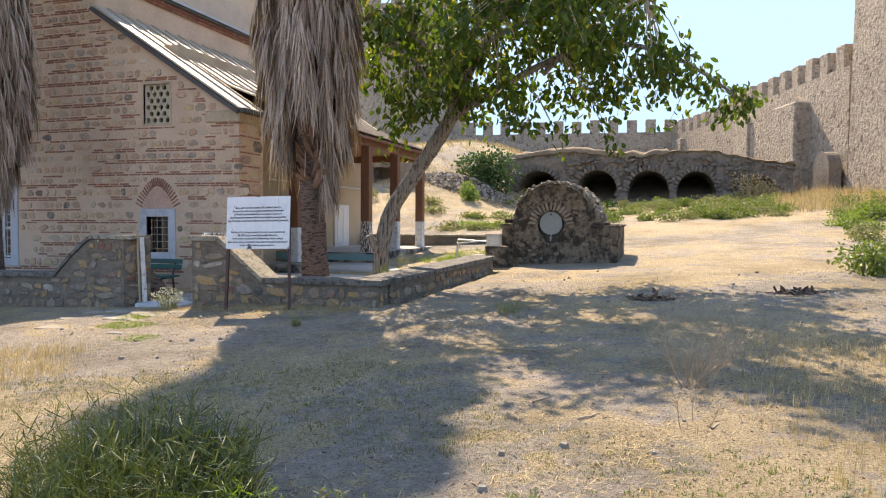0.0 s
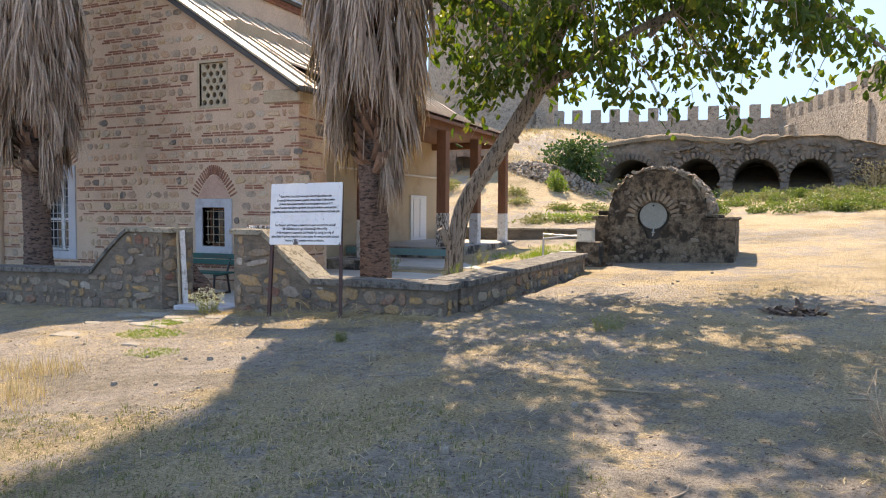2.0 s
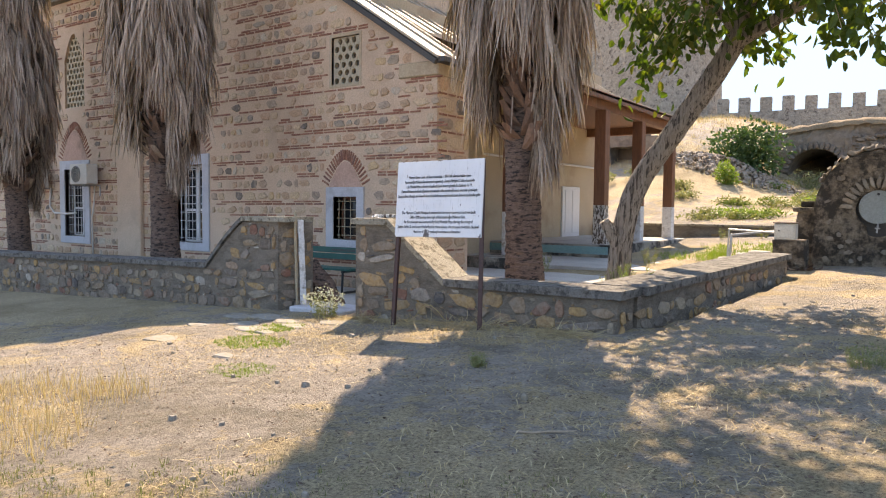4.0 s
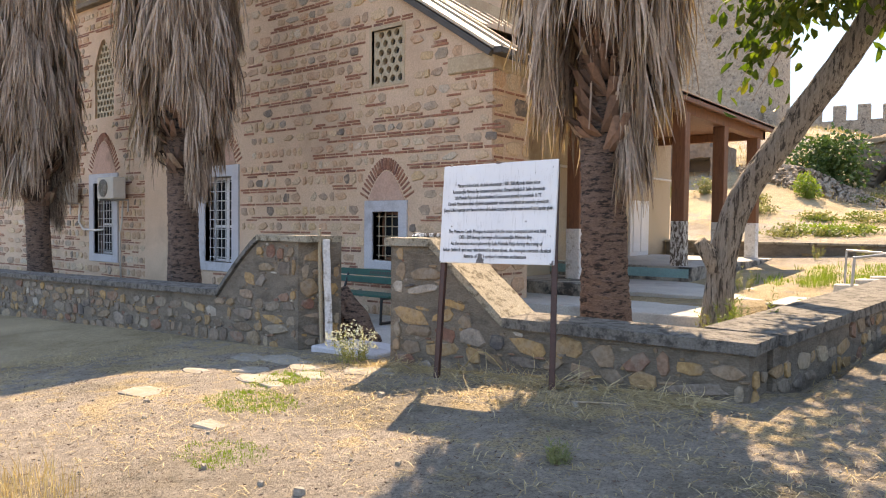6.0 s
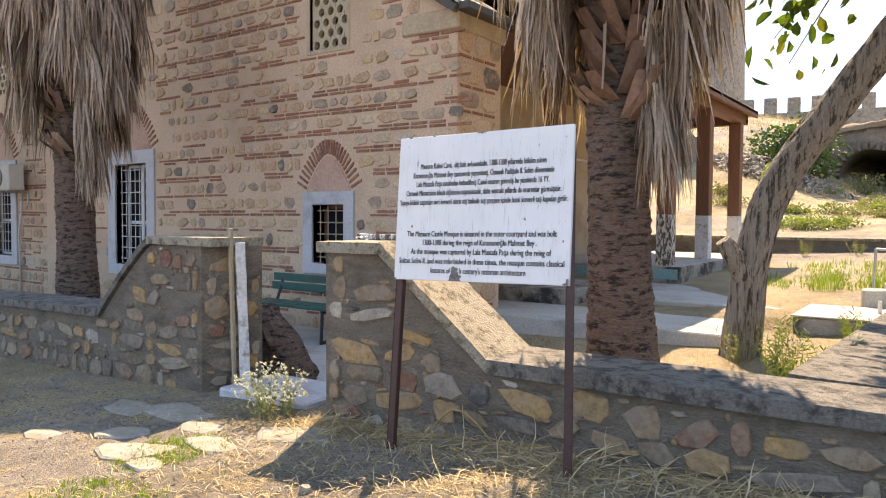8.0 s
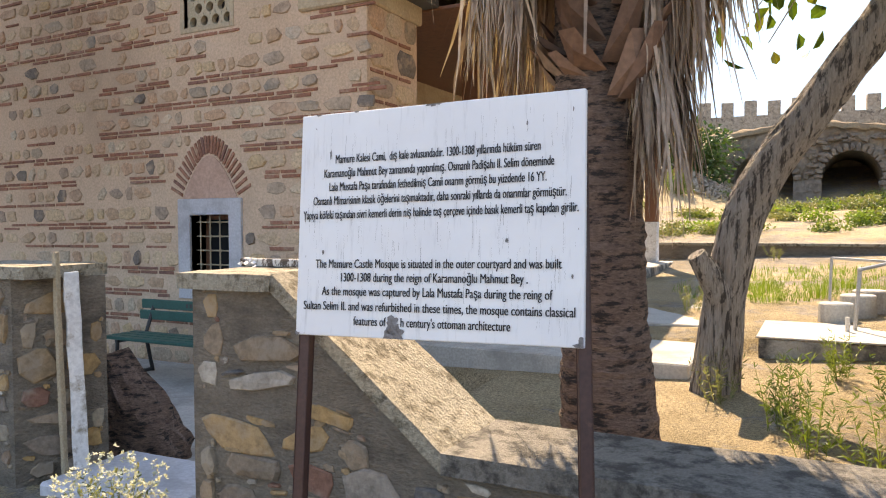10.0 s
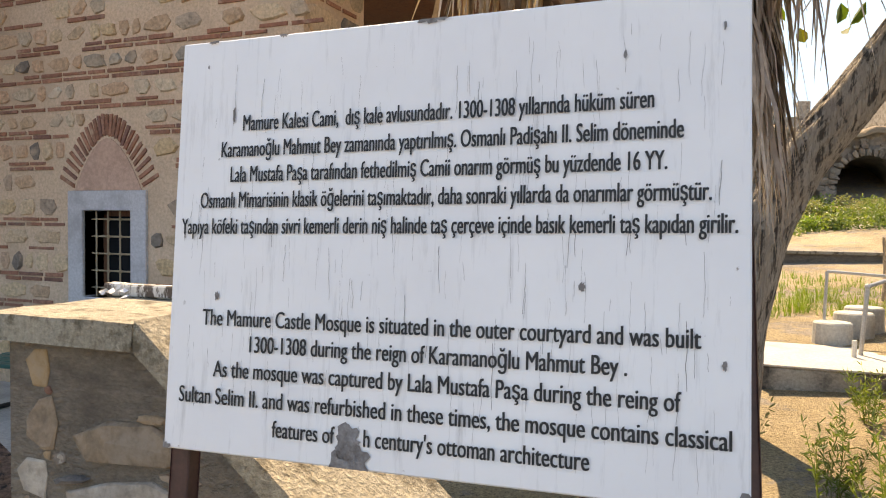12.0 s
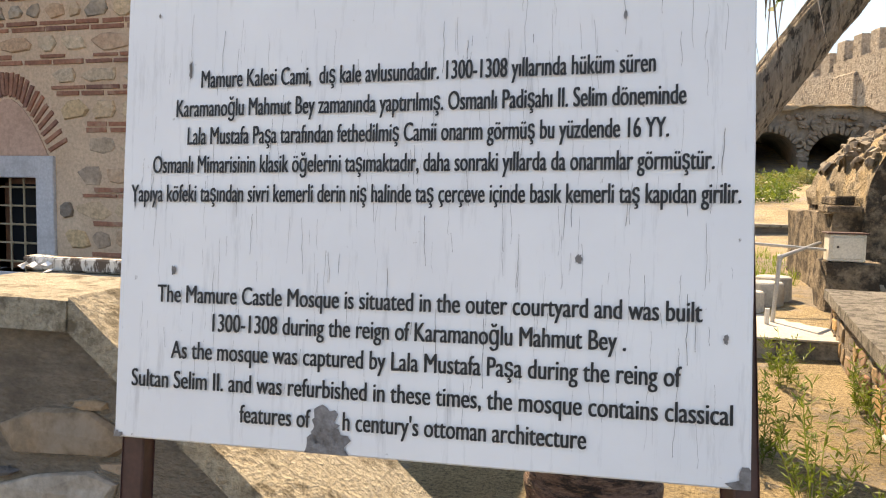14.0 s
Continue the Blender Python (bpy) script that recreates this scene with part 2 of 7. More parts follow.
def glass_mat():
    mat, nt, bs = nodes_of("window_glass")
    bs.inputs["Base Color"].default_value = (0.02, 0.022, 0.025, 1)
    bs.inputs["Roughness"].default_value = 0.06
    return mat


M_GLASS = glass_mat()


def sign_mat():
    mat, nt, bs = nodes_of("sign_paint")
    n1 = noise_tex(nt, 2.2, 5, 0.6, "obj")
    n2 = noise_tex(nt, 7.0, 6, 0.7, "obj", (5, 5, 0.55))
    n3 = noise_tex(nt, 42, 4, 0.6, "obj")
    col = ramp(nt, n1.outputs[0], [(0.3, (0.72, 0.72, 0.73)), (0.7, (0.81, 0.81, 0.81))])
    col = mix(nt, ramp(nt, n2.outputs[0], [(0.55, (0, 0, 0)), (0.76, (0.6, 0.6, 0.6))]), col, (0.42, 0.41, 0.41))
    col = mix(nt, ramp(nt, n3.outputs[0], [(0.70, (0, 0, 0)), (0.76, (1, 1, 1))]), col, (0.30, 0.27, 0.25))
    nt.links.new(col, bs.inputs["Base Color"])
    bs.inputs["Roughness"].default_value = 0.5
    bump(nt, bs, n2.outputs[0], 0.05, 0.002)
    return mat


M_SIGN = sign_mat()
M_INK = surface("black_lettering", (0.012, 0.012, 0.014), (0.02, 0.02, 0.022), 10, 60, 0.6, 0.05)
M_CHIP = surface("bare_board", (0.12, 0.10, 0.09), (0.26, 0.25, 0.25), 30, 80, 0.9, 0.3)


def ground_mat():
    mat, nt, bs = nodes_of("dry_ground")
    n0 = noise_tex(nt, 0.16, 4, 0.55)
    n1 = noise_tex(nt, 1.6, 9, 0.78)
    n2 = noise_tex(nt, 9, 6, 0.7)
    n3 = noise_tex(nt, 48, 8, 0.8)
    soil = ramp(nt, n2.outputs[0], [(0.3, (0.23, 0.20, 0.168)), (0.7, (0.44, 0.385, 0.325))])
    straw = ramp(nt, n3.outputs[0], [(0.32, (0.30, 0.23, 0.14)), (0.66, (0.58, 0.465, 0.29))])
    a = nt.nodes.new("ShaderNodeMath")
    a.operation = "ADD"
    nt.links.new(n0.outputs[0], a.inputs[0])
    nt.links.new(n1.outputs[0], a.inputs[1])
    col = mix(nt, ramp(nt, a.outputs[0], [(0.95, (0, 0, 0)), (1.10, (1, 1, 1))]), soil, straw)
    col = mix(nt, 1.0, col, ramp(nt, n3.outputs[0], [(0.34, (0.28, 0.27, 0.26)), (0.47, (0.95, 0.94, 0.93)), (0.64, (1.3, 1.29, 1.28))]), "MULTIPLY")
    # worn, trodden and weedy patches
    n4 = noise_tex(nt, 0.55, 8, 0.68)
    col = mix(nt, 1.0, col, ramp(nt, n4.outputs[0], [(0.38, (0.62, 0.60, 0.53)), (0.52, (0.88, 0.87, 0.85)), (0.66, (0.98, 0.96, 0.94))]), "MULTIPLY")
    nt.links.new(col, bs.inputs["Base Color"])
    bs.inputs["Roughness"].default_value = 0.97
    bump(nt, bs, n3.outputs[0], 1.0, 0.04)
    return mat


M_GROUND = ground_mat()

# ---- ground ----
def axis(lo_far, lo, hi, hi_far, step):
    out, a, s = [], lo, step
    while a > lo_far:
        s *= 1.22
        a -= s
        out.append(a)
    out.reverse()
    k = int(round((hi - lo) / step))
    out += [lo + (hi - lo) * i / k for i in range(k + 1)]
    a, s = hi, step
    while a < hi_far:
        s *= 1.14
        a += s
        out.append(a)
    return out


def in_court(x, y):
    return x < -8.1 and 12.0 < y < 15.4


def in_yard(x, y):
    return -10.5 < x < -4.35 + 0.1 * (y - 12) and 12.0 < y < 17.0


def soil_z(x, y):
    z = ground_z(x, y)
    if in_court(x, y):
        z -= 0.32
    elif in_yard(x, y):
        z -= 0.13
    return z


def build_ground():
    xs, ys = axis(-500, -13, 7, 500, 0.13), axis(-300, 1, 19, 700, 0.13)
    V, F = [], []
    for y in ys:
        for x in xs:
            z = soil_z(x, y)
            if -13 < x < 7 and 1 < y < 19:
                z += 0.006 * noise.noise((x * 5, y * 5, 1.0)) + 0.004 * noise.noise((x * 14, y * 14, 2.0))
            V.append((x, y, z))
    n = len(xs)
    for j in range(len(ys) - 1):
        for i in range(n - 1):
            F.append((j * n + i, j * n + i + 1, (j + 1) * n + i + 1, (j + 1) * n + i))
    g = mesh_ob("ground", V, F, M_GROUND, smooth=True)
    tagged(g, "dry dusty earth with straw-coloured grass patches", "ground", kind="structure")
    return g


build_ground()


# ---- masonry pieces ----
def unit_stone(rng, n=9, power=3.2, low=0.86):
    """A rounded block in a 1 x 1 outline, face towards -y, its depth 1."""
    ring = []
    for k in range(n):
        a = 2 * math.pi * (k + rng.uniform(-0.25, 0.25)) / n
        c, s = math.cos(a), math.sin(a)
        r = 0.5 / ((abs(c) ** power + abs(s) ** power) ** (1 / power)) * rng.uniform(low, 1.04)
        ring.append((c * r, s * r))
    V = [(x, 0.6, z) for x, z in ring] + [(x * 0.96, -0.55, z * 0.96) for x, z in ring]
    V += [(x * 0.82 + rng.uniform(-.03, .03), -1.0 + rng.uniform(-0.25, 0.15), z * 0.8) for x, z in ring]
    F = []
    for k in range(n):
        k2 = (k + 1) % n
        F.append((k, k2, n + k2, n + k))
        F.append((n + k, n + k2, 2 * n + k2, 2 * n + k))
    F.append(tuple(2 * n + k for k in range(n)))
    return V, [f[::-1] for f in F]


def unit_brick(rng):
    V = []
    for y, s in ((0.6, 1.0), (-0.7, 0.98), (-1.0, 0.9)):
        for sx, sz in ((-1, -1), (1, -1), (1, 1), (-1, 1)):
            V.append((sx * 0.5 * s + rng.uniform(-.015, .015), y, sz * 0.5 * s + rng.uniform(-.06, .06)))
    F = []
    for r in range(2):
        for k in range(4):
            k2 = (k + 1) % 4
            F.append((r * 4 + k, r * 4 + k2, r * 4 + 4 + k2, r * 4 + 4 + k))
    F.append((8, 9, 10, 11))
    return V, [f for f in F]


def flat_stone(rng):
    """An angular, nearly flush stone of a mortared rubble wall, its face broken into facets."""
    n = rng.choice((6, 7, 8, 9))
    power, skew = rng.uniform(3.0, 7.0), rng.uniform(-0.16, 0.16)
    ring = []
    for k in range(n):
        a = 2 * math.pi * (k + rng.uniform(-0.3, 0.3)) / n
        c, s = math.cos(a), math.sin(a)
        r = 0.5 / ((abs(c) ** power + abs(s) ** power) ** (1 / power)) * rng.uniform(0.78, 1.05)
        ring.append((c * r + skew * s * r, s * r))
    V = [(x, 0.6, z) for x, z in ring] + [(x, -0.45, z) for x, z in ring]
    V += [(x * 0.9 + rng.uniform(-.02, .02), -1.0 + rng.uniform(-0.45, 0.3), z * 0.88 + rng.uniform(-.02, .02)) for x, z in ring]
    V.append((rng.uniform(-.12, .12), -1.0 + rng.uniform(-0.7, 0.2), rng.uniform(-.12, .12)))
    F = []
    for k in range(n):
        k2 = (k + 1) % n
        F += [(n + k, n + k2, k2, k), (2 * n + k, 2 * n + k2, n + k2, n + k), (3 * n, 2 * n + k2, 2 * n + k)]
    return V, F


UNIT_STONES = [unit_stone(rnd, rnd.choice((5, 6, 7, 8)), rnd.uniform(3, 6), 0.74) for _ in range(14)]
UNIT_BLOCKS = [unit_stone(rnd, 12, rnd.uniform(5, 9), 0.9) for _ in range(14)]
UNIT_BRICKS = [unit_brick(rnd) for _ in range(6)]
UNIT_RUBBLE = [flat_stone(rnd) for _ in range(18)]
UNITS = {"rubble": UNIT_RUBBLE, "stone": UNIT_STONES, "block": UNIT_BLOCKS, "brick": UNIT_BRICKS}
PIECE_MESHES = {}


def piece_mesh(name, kind, idx, mat):
    key = (name, kind, idx, mat.name)
    if key not in PIECE_MESHES:
        V, F = UNITS[kind][idx]
        me = bpy.data.meshes.new(name)
        me.from_pydata(V, [], F)
        me.materials.append(mat)
        PIECE_MESHES[key] = me
    return PIECE_MESHES[key]


def lay(items, parent, name, kind, mat, near, most=290):
    """items: matrices of unit pieces. The nearest ones become objects, the rest one joined mesh."""
    count = len(UNITS[kind])
    items = sorted(items, key=lambda m: (m.translation - Vector(near)).length)
    for i, m in enumerate(items[:most]):
        ob = new(name, piece_mesh(name, kind, i % count, mat))
        ob.parent = parent
        ob.matrix_basis = m
    V, F = [], []
    for i, m in enumerate(items[most:]):
        v, f = UNITS[kind][i % count]
        b = len(V)
        V += [m @ Vector(p) for p in v]
        F += [tuple(b + k for k in q) for q in f]
    if V:
        ob = mesh_ob("far_" + name + "s", V, F, mat, parent)
        ob["kind"] = "stuff"


def piece_m(origin, yaw, x, z, w, h, d, tilt=0.0):
    """A piece on a wall plane: origin, the wall's heading, place along it and up, size, how proud it stands."""
    return Matrix.Translation(origin) @ Matrix.Rotation(yaw, 4, "Z") @ Matrix.Translation((x, 0, z)) @ Matrix.Rotation(tilt, 4, "Y") @ Matrix.Diagonal((w, d, h, 1))


def arch_half(x, w, z0, rise):
    """Height of a pointed arch of width w over z0 at offset x from its middle."""
    t = min(1.0, abs(x) / (w / 2))
    return z0 + rise * (1 - t ** 1.75)


# ---- mosque ----
FY = 15.26
mosque = empty("mosque", (-14, FY, 0), "old stone mosque with brick bands and metal lean-to roof", "mosque")


def under(ob, parent):
    """Hang ob on a parent that stands off the origin, keeping its place."""
    ob.parent = parent
    ob.matrix_parent_inverse = Matrix.Translation(-parent.location)
    return ob


WINDOWS = {  # casing x0, x1, z0, z1; casing width; tympanum top; bars across, bars up
    "small": (-12.13, -11.14, 0.46, 1.64, 0.19, 2.14, 4, 5),
    "tall": (-17.25, -15.79, 0.20, 2.44, 0.24, 3.12, 7, 9),
    "tall_far": (-22.30, -20.80, 0.20, 2.45, 0.24, 3.26, 7, 9),
}
LAT = (-12.0, -11.29, 3.64, 4.55)
LAT2 = (-22.0, -21.02, 3.88, 5.1, 5.85)


def facade_top(x):
    if x > -13.3:
        return 3.86 + (-9.45 - x) * 0.665
    return 7.3 if x > -20.0 else 6.75


def blocked(x, z, w, h):
    for x0, x1, z0, z1, cw, zt, *_ in WINDOWS.values():
        if x0 - w / 2 - 0.01 < x < x1 + w / 2 + 0.01 and z0 - h / 2 - 0.02 < z < z1 + h / 2:
            return True
        mid, wid = (x0 + x1) / 2, (x1 - x0) * 1.42
        if abs(x - mid) < wid / 2 + w / 2 and z1 - 0.1 < z - h / 2 < arch_half(max(0, abs(x - mid) - w / 2), wid, z1, (zt - z1) * 1.5):
            return True
    if LAT[0] - 0.07 - w / 2 < x < LAT[1] + 0.07 + w / 2 and LAT[2] - 0.07 - h / 2 < z < LAT[3] + 0.07 + h / 2:
        return True
    if LAT2[0] - 0.1 - w / 2 < x < LAT2[1] + 0.1 + w / 2 and LAT2[2] - 0.08 - h / 2 < z < LAT2[4] + 0.1 + h / 2:
        return True
    return z + h / 2 > facade_top(x + w / 2) - 0.08


def build_facade():
    # wall body with real openings: columns of strips between opening edges
    T = 0.6
    bm = bmesh.new()
    holes = []
    for x0, x1, z0, z1, cw, *_ in WINDOWS.values():
        holes.append((x0 + cw, x1 - cw, z0 + cw * 0.8, z1 - cw))
    holes.append(LAT)
    holes.append((LAT2[0], LAT2[1], LAT2[2], LAT2[4]))
    xs = sorted({-34.0, -20.0, -13.3, -9.45, *[h[0] for h in holes], *[h[1] for h in holes]})
    for a, b in zip(xs[:-1], xs[1:]):
        hs = sorted([h for h in holes if h[0] < (a + b) / 2 < h[1]], key=lambda h: h[2])
        z = -0.9
        for h in hs:
            box(bm, a, b, FY, FY + T, z, h[2])
            z = h[3]
        za, zb = facade_top(a + 0.001), facade_top(b - 0.001)
        vs = [bm.verts.new(p) for p in ((a, FY, z), (b, FY, z), (b, FY, zb), (a, FY, za), (a, FY + T, z), (b, FY + T, z), (b, FY + T, zb), (a, FY + T, za))]
        for q in ((0, 1, 2, 3), (5, 4, 7, 6), (3, 2, 6, 7), (1, 5, 6, 2), (4, 0, 3, 7), (4, 5, 1, 0)):
            bm.faces.new([vs[i] for i in q])
    bmesh.ops.remove_doubles(bm, verts=bm.verts, dist=0.0005)
    wall = under(part("wall", bm, M_MORTAR, mosque), mosque)
    # courses of stone between flat brick bands
    stones, bricks = [], []
    z = -0.35
    row = 0
    while z < 7.2:
        h = rnd.uniform(0.135, 0.19)
        x = -33.5 + rnd.uniform(0, 0.3)
        while x < -9.5:
            w = rnd.choice((0.13, 0.18, 0.22, 0.28, 0.36)) * rnd.uniform(0.85, 1.2) if x > -26 else rnd.uniform(0.4, 0.6)
            hh = h * rnd.uniform(0.84, 1.1)
            cx, cz = x + w / 2, z + h / 2 + 0.018 * math.sin(cx_phase(x))
            if not blocked(cx, cz, w, hh) and rnd.random() < 0.9:
                stones.append(piece_m((0, FY, 0), 0, cx, cz, w * 1.0, hh, rnd.uniform(0.008, 0.026), rnd.uniform(-.05, .05)))
            x += w + rnd.uniform(0.012, 0.045)
        z += h + 0.026
        for k in range(rnd.choice((1, 2, 2, 2))):
            x = -33.5 + rnd.uniform(0, 0.3)
            while x < -9.5:
                w = rnd.uniform(0.2, 0.36)
                cx, cz = x + w / 2, z + 0.02 + 0.018 * math.sin(cx_phase(x))
                if not blocked(cx, cz, w, 0.045) and rnd.random() < 0.86 and noise.noise((x * 0.6, z * 0.9, 4)) > -0.25:
                    bricks.append(piece_m((0, FY, 0), 0, cx, cz, w, rnd.uniform(0.028, 0.042), rnd.uniform(0.008, 0.02)))
                x += w + rnd.uniform(0.012, 0.05)
            z += 0.05
        z += 0.004
        row += 1
    return wall, stones, bricks


def cx_phase(x):
    return x * 0.45 + 0.7


facade, facade_stones, facade_bricks = build_facade()


def arch_bricks(x0, x1, z1, zt, n):
    """A fan of flat bricks round a pointed tympanum."""
    out = []
    mid, w = (x0 + x1) / 2, (x1 - x0) * 0.86
    for k in range(n):
        t = -1 + 2 * (k + 0.5) / n
        x = t * w / 2 * 1.0
        z = arch_half(x, w, z1, zt - z1)
        ang = t * 1.15
        L = 0.21
        cx, cz = mid + x + math.sin(ang) * L * 0.62, z + math.cos(ang) * L * 0.62
        out.append(piece_m((0, FY, 0), 0, cx, cz, 0.036, L, 0.016, ang))
    return out


def build_window(name, spec, rusty):
    x0, x1, z0, z1, cw, zt, nx, nz = spec
    win = under(part(name, _casing(x0, x1, z0, z1, cw), M_MARBLE, None, "grey marble window casing with a metal grille"), mosque)
    win["kind"] = "structure"
    gx0, gx1, gz0, gz1 = x0 + cw, x1 - cw, z0 + cw * 0.8, z1 - cw
    # sash
    bm = bmesh.new()
    y = FY + 0.22
    f = 0.055
    for a, b, c, d in ((gx0, gx0 + f, gz0, gz1), (gx1 - f, gx1, gz0, gz1), (gx0, gx1, gz0, gz0 + f), (gx0, gx1, gz1 - f, gz1)):
        box(bm, a, b, y, y + 0.05, c, d, 0.006)
    mid = (gx0 + gx1) / 2
    if not rusty:
        box(bm, mid - 0.05, mid + 0.05, y - 0.004, y + 0.046, gz0, gz1, 0.006)
        zt2 = gz0 + (gz1 - gz0) * 0.42
        box(bm, gx0, gx1, y + 0.002, y + 0.048, zt2 - 0.03, zt2 + 0.03, 0.006)
    s = part("window_frame", bm, M_WHITE if not rusty else M_TIMBER, win)
    s.matrix_parent_inverse = win.matrix_parent_inverse.copy()
    s.matrix_parent_inverse = Matrix.Identity(4)
    bm = bmesh.new()
    box(bm, gx0 + 0.01, gx1 - 0.01, y + 0.015, y + 0.03, gz0 + 0.01, gz1 - 0.01)
    part("pane", bm, M_GLASS, win)
    mat = M_GRILLE_RUST if rusty else M_GRILLE
    for k in range(nx):
        x = gx0 + (gx1 - gx0) * (k + 0.5) / nx
        bm = bmesh.new()
        rod(bm, (x, FY + 0.07, gz0), (x, FY + 0.07, gz1), 0.009, 6)
        part("bar", bm, mat, win)
    for k in range(nz):
        z = gz0 + (gz1 - gz0) * (k + 0.5) / nz
        bm = bmesh.new()
        rod(bm, (gx0, FY + 0.086, z), (gx1, FY + 0.086, z), 0.009, 6)
        if rusty:
            for j in range(nx):
                x = gx0 + (gx1 - gx0) * (j + 0.5) / nx
                bmesh.ops.create_icosphere(bm, subdivisions=1, radius=0.02, matrix=Matrix.Translation((x, FY + 0.075, z)))
        part("bar", bm, mat, win)
    # near-black sheet that stands in for the unlit room behind
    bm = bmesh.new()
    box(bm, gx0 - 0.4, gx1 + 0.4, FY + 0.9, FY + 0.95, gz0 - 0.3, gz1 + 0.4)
    part("room_shade_sheet", bm, M_FASCIA_AND_SHADE, win)
    # tympanum
    mid, w = (x0 + x1) / 2, (x1 - x0) * 0.86
    V, F = [], []
    n = 20
    for yy in (FY - 0.012, FY + 0.1):
        for k in range(n + 1):
            x = -w / 2 + w * k / n
            V.append((mid + x, yy, arch_half(x, w, z1, zt - z1)))
        V.append((mid - w / 2, yy, z1 + 0.003))
        V.append((mid + w / 2, yy, z1 + 0.003))
    F.append(tuple([n + 1] + [n + 2] + list(range(n, -1, -1))))
    for k in range(n):
        F.append((k, k + 1, n + 3 + k + 1, n + 3 + k))
    mesh_ob("tympanum", V, F, M_PINK, win, "pink plastered pointed arch above the window")
    return win


def _casing(x0, x1, z0, z1, cw):
    """One moulded surround: an outer and an inner rectangle joined front and back."""
    bm = bmesh.new()
    rings = []
    for y in (FY - 0.035, FY + 0.3):
        for a, b, c, d in ((x0, x1, z0, z1), (x0 + cw, x1 - cw, z0 + cw * 0.8, z1 - cw)):
            rings.append([bm.verts.new(p) for p in ((a, y, c), (b, y, c), (b, y, d), (a, y, d))])
    fo, fi, bo, bi = rings
    for p, q in ((fo, fi), (fi, bi), (bi, bo), (bo, fo)):
        for k in range(4):
            k2 = (k + 1) % 4
            bm.faces.new((p[k], p[k2], q[k2], q[k]))
    bmesh.ops.recalc_face_normals(bm, faces=bm.faces)
    bmesh.ops.bevel(bm, geom=list(bm.edges), offset=0.007, segments=1, affect="EDGES")
    return bm


for key, spec in WINDOWS.items():
    build_window("window", spec, key == "small")
    facade_bricks += arch_bricks(spec[0], spec[1], spec[3], spec[5], 25 if key == "small" else 30)


def lattice(x0, x1, z0, z1, pointed=None, r=0.058, pitch=0.145):
    """A pierced stone window: a slab with staggered round holes."""
    bm = bmesh.new()
    y = FY + 0.05
    n = 12
    rows = int((z1 - z0) / (pitch * 0.93))
    cols = int((x1 - x0) / pitch)
    px, pz = (x1 - x0) / cols, (z1 - z0) / rows
    for j in range(rows):
        off = 0.5 if j % 2 else 0.0
        for i in range(-1, cols + 1):
            cx, cz = x0 + (i + 0.5 + off) * px, z0 + (j + 0.5) * pz
            a, b = max(x0, cx - px / 2), min(x1, cx + px / 2)
            if b - a < 0.02:
                continue
            full = b - a > px * 0.95
            c, d = cz - pz / 2, cz + pz / 2
            outer = []
            for k in range(n):
                t = 2 * math.pi * (k + 0.5) / n
                ux, uz = math.cos(t), math.sin(t)
                s = min((px / 2) / max(abs(ux), 1e-6), (pz / 2) / max(abs(uz), 1e-6))
                outer.append((min(b, max(a, cx + ux * s)), cz + uz * s))
            corner = [(a, c), (b, c), (b, d), (a, d)]
            if full:
                ro = [bm.verts.new((x, y, z)) for x, z in outer]
                ri = [bm.verts.new((cx + math.cos(2 * math.pi * (k + .5) / n) * r, y, cz + math.sin(2 * math.pi * (k + .5) / n) * r * 1.05)) for k in range(n)]
                rb = [bm.verts.new((v.co.x, y + 0.07, v.co.z)) for v in ri]
                for k in range(n):
                    k2 = (k + 1) % n
                    bm.faces.new((ro[k], ro[k2], ri[k2], ri[k]))
                    bm.faces.new((ri[k], ri[k2], rb[k2], rb[k]))
                for q in ((1, 2), (4, 5), (7, 8), (10, 11)):
                    pass
                for (kx, kz), (k1, k2) in zip(((b, d), (a, d), (a, c), (b, c)), ((1, 0), (4, 3), (7, 6), (10, 9))):
                    p, q2 = ro[k1], ro[k2]
                    if abs(p.co.x - q2.co.x) > 1e-4 and abs(p.co.z - q2.co.z) > 1e-4:
                        bm.faces.new((p, q2, bm.verts.new((kx, y, kz))))
            else:
                bm.faces.new([bm.verts.new((x, y, z)) for x, z in corner])
    bmesh.ops.remove_doubles(bm, verts=bm.verts, dist=0.002)
    bmesh.ops.recalc_face_normals(bm, faces=bm.faces)
    win = under(part("window", bm, M_LATTICE, None, "pierced stone lattice window in the stone wall"), mosque)
    win["kind"] = "structure"
    bm = bmesh.new()
    f = 0.06
    if pointed is None:
        for a, b, c, d in ((x0 - f, x0, z0 - f, z1 + f), (x1, x1 + f, z0 - f, z1 + f), (x0 + .001, x1 - .001, z0 - f, z0), (x0 + .001, x1 - .001, z1, z1 + f)):
            box(bm, a, b, FY - 0.012, FY + 0.13, c, d, 0.006)
        part("window_frame", bm, M_TAN, win)
    else:
        bm.free()
        # spandrels that turn the opening into a pointed arch
        mid, w = (x0 + x1) / 2, x1 - x0
        V, F = [], []
        m = 14
        for k in range(m + 1):
            x = -w / 2 + w * k / m
            za = arch_half(x, w, pointed, z1 - pointed)
            V += [(mid + x, FY - 0.014, za), (mid + x, FY - 0.014, z1 + 0.12), (mid + x, FY + 0.1, za)]
        for k in range(m):
            a = k * 3
            F += [(a, a + 3, a + 4, a + 1), (a + 2, a + 5, a + 3, a)]
        mesh_ob("spandrel", V, F, M_MORTAR, win)
    # near-black sheet in place of the darkness behind the pierced holes
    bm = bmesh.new()
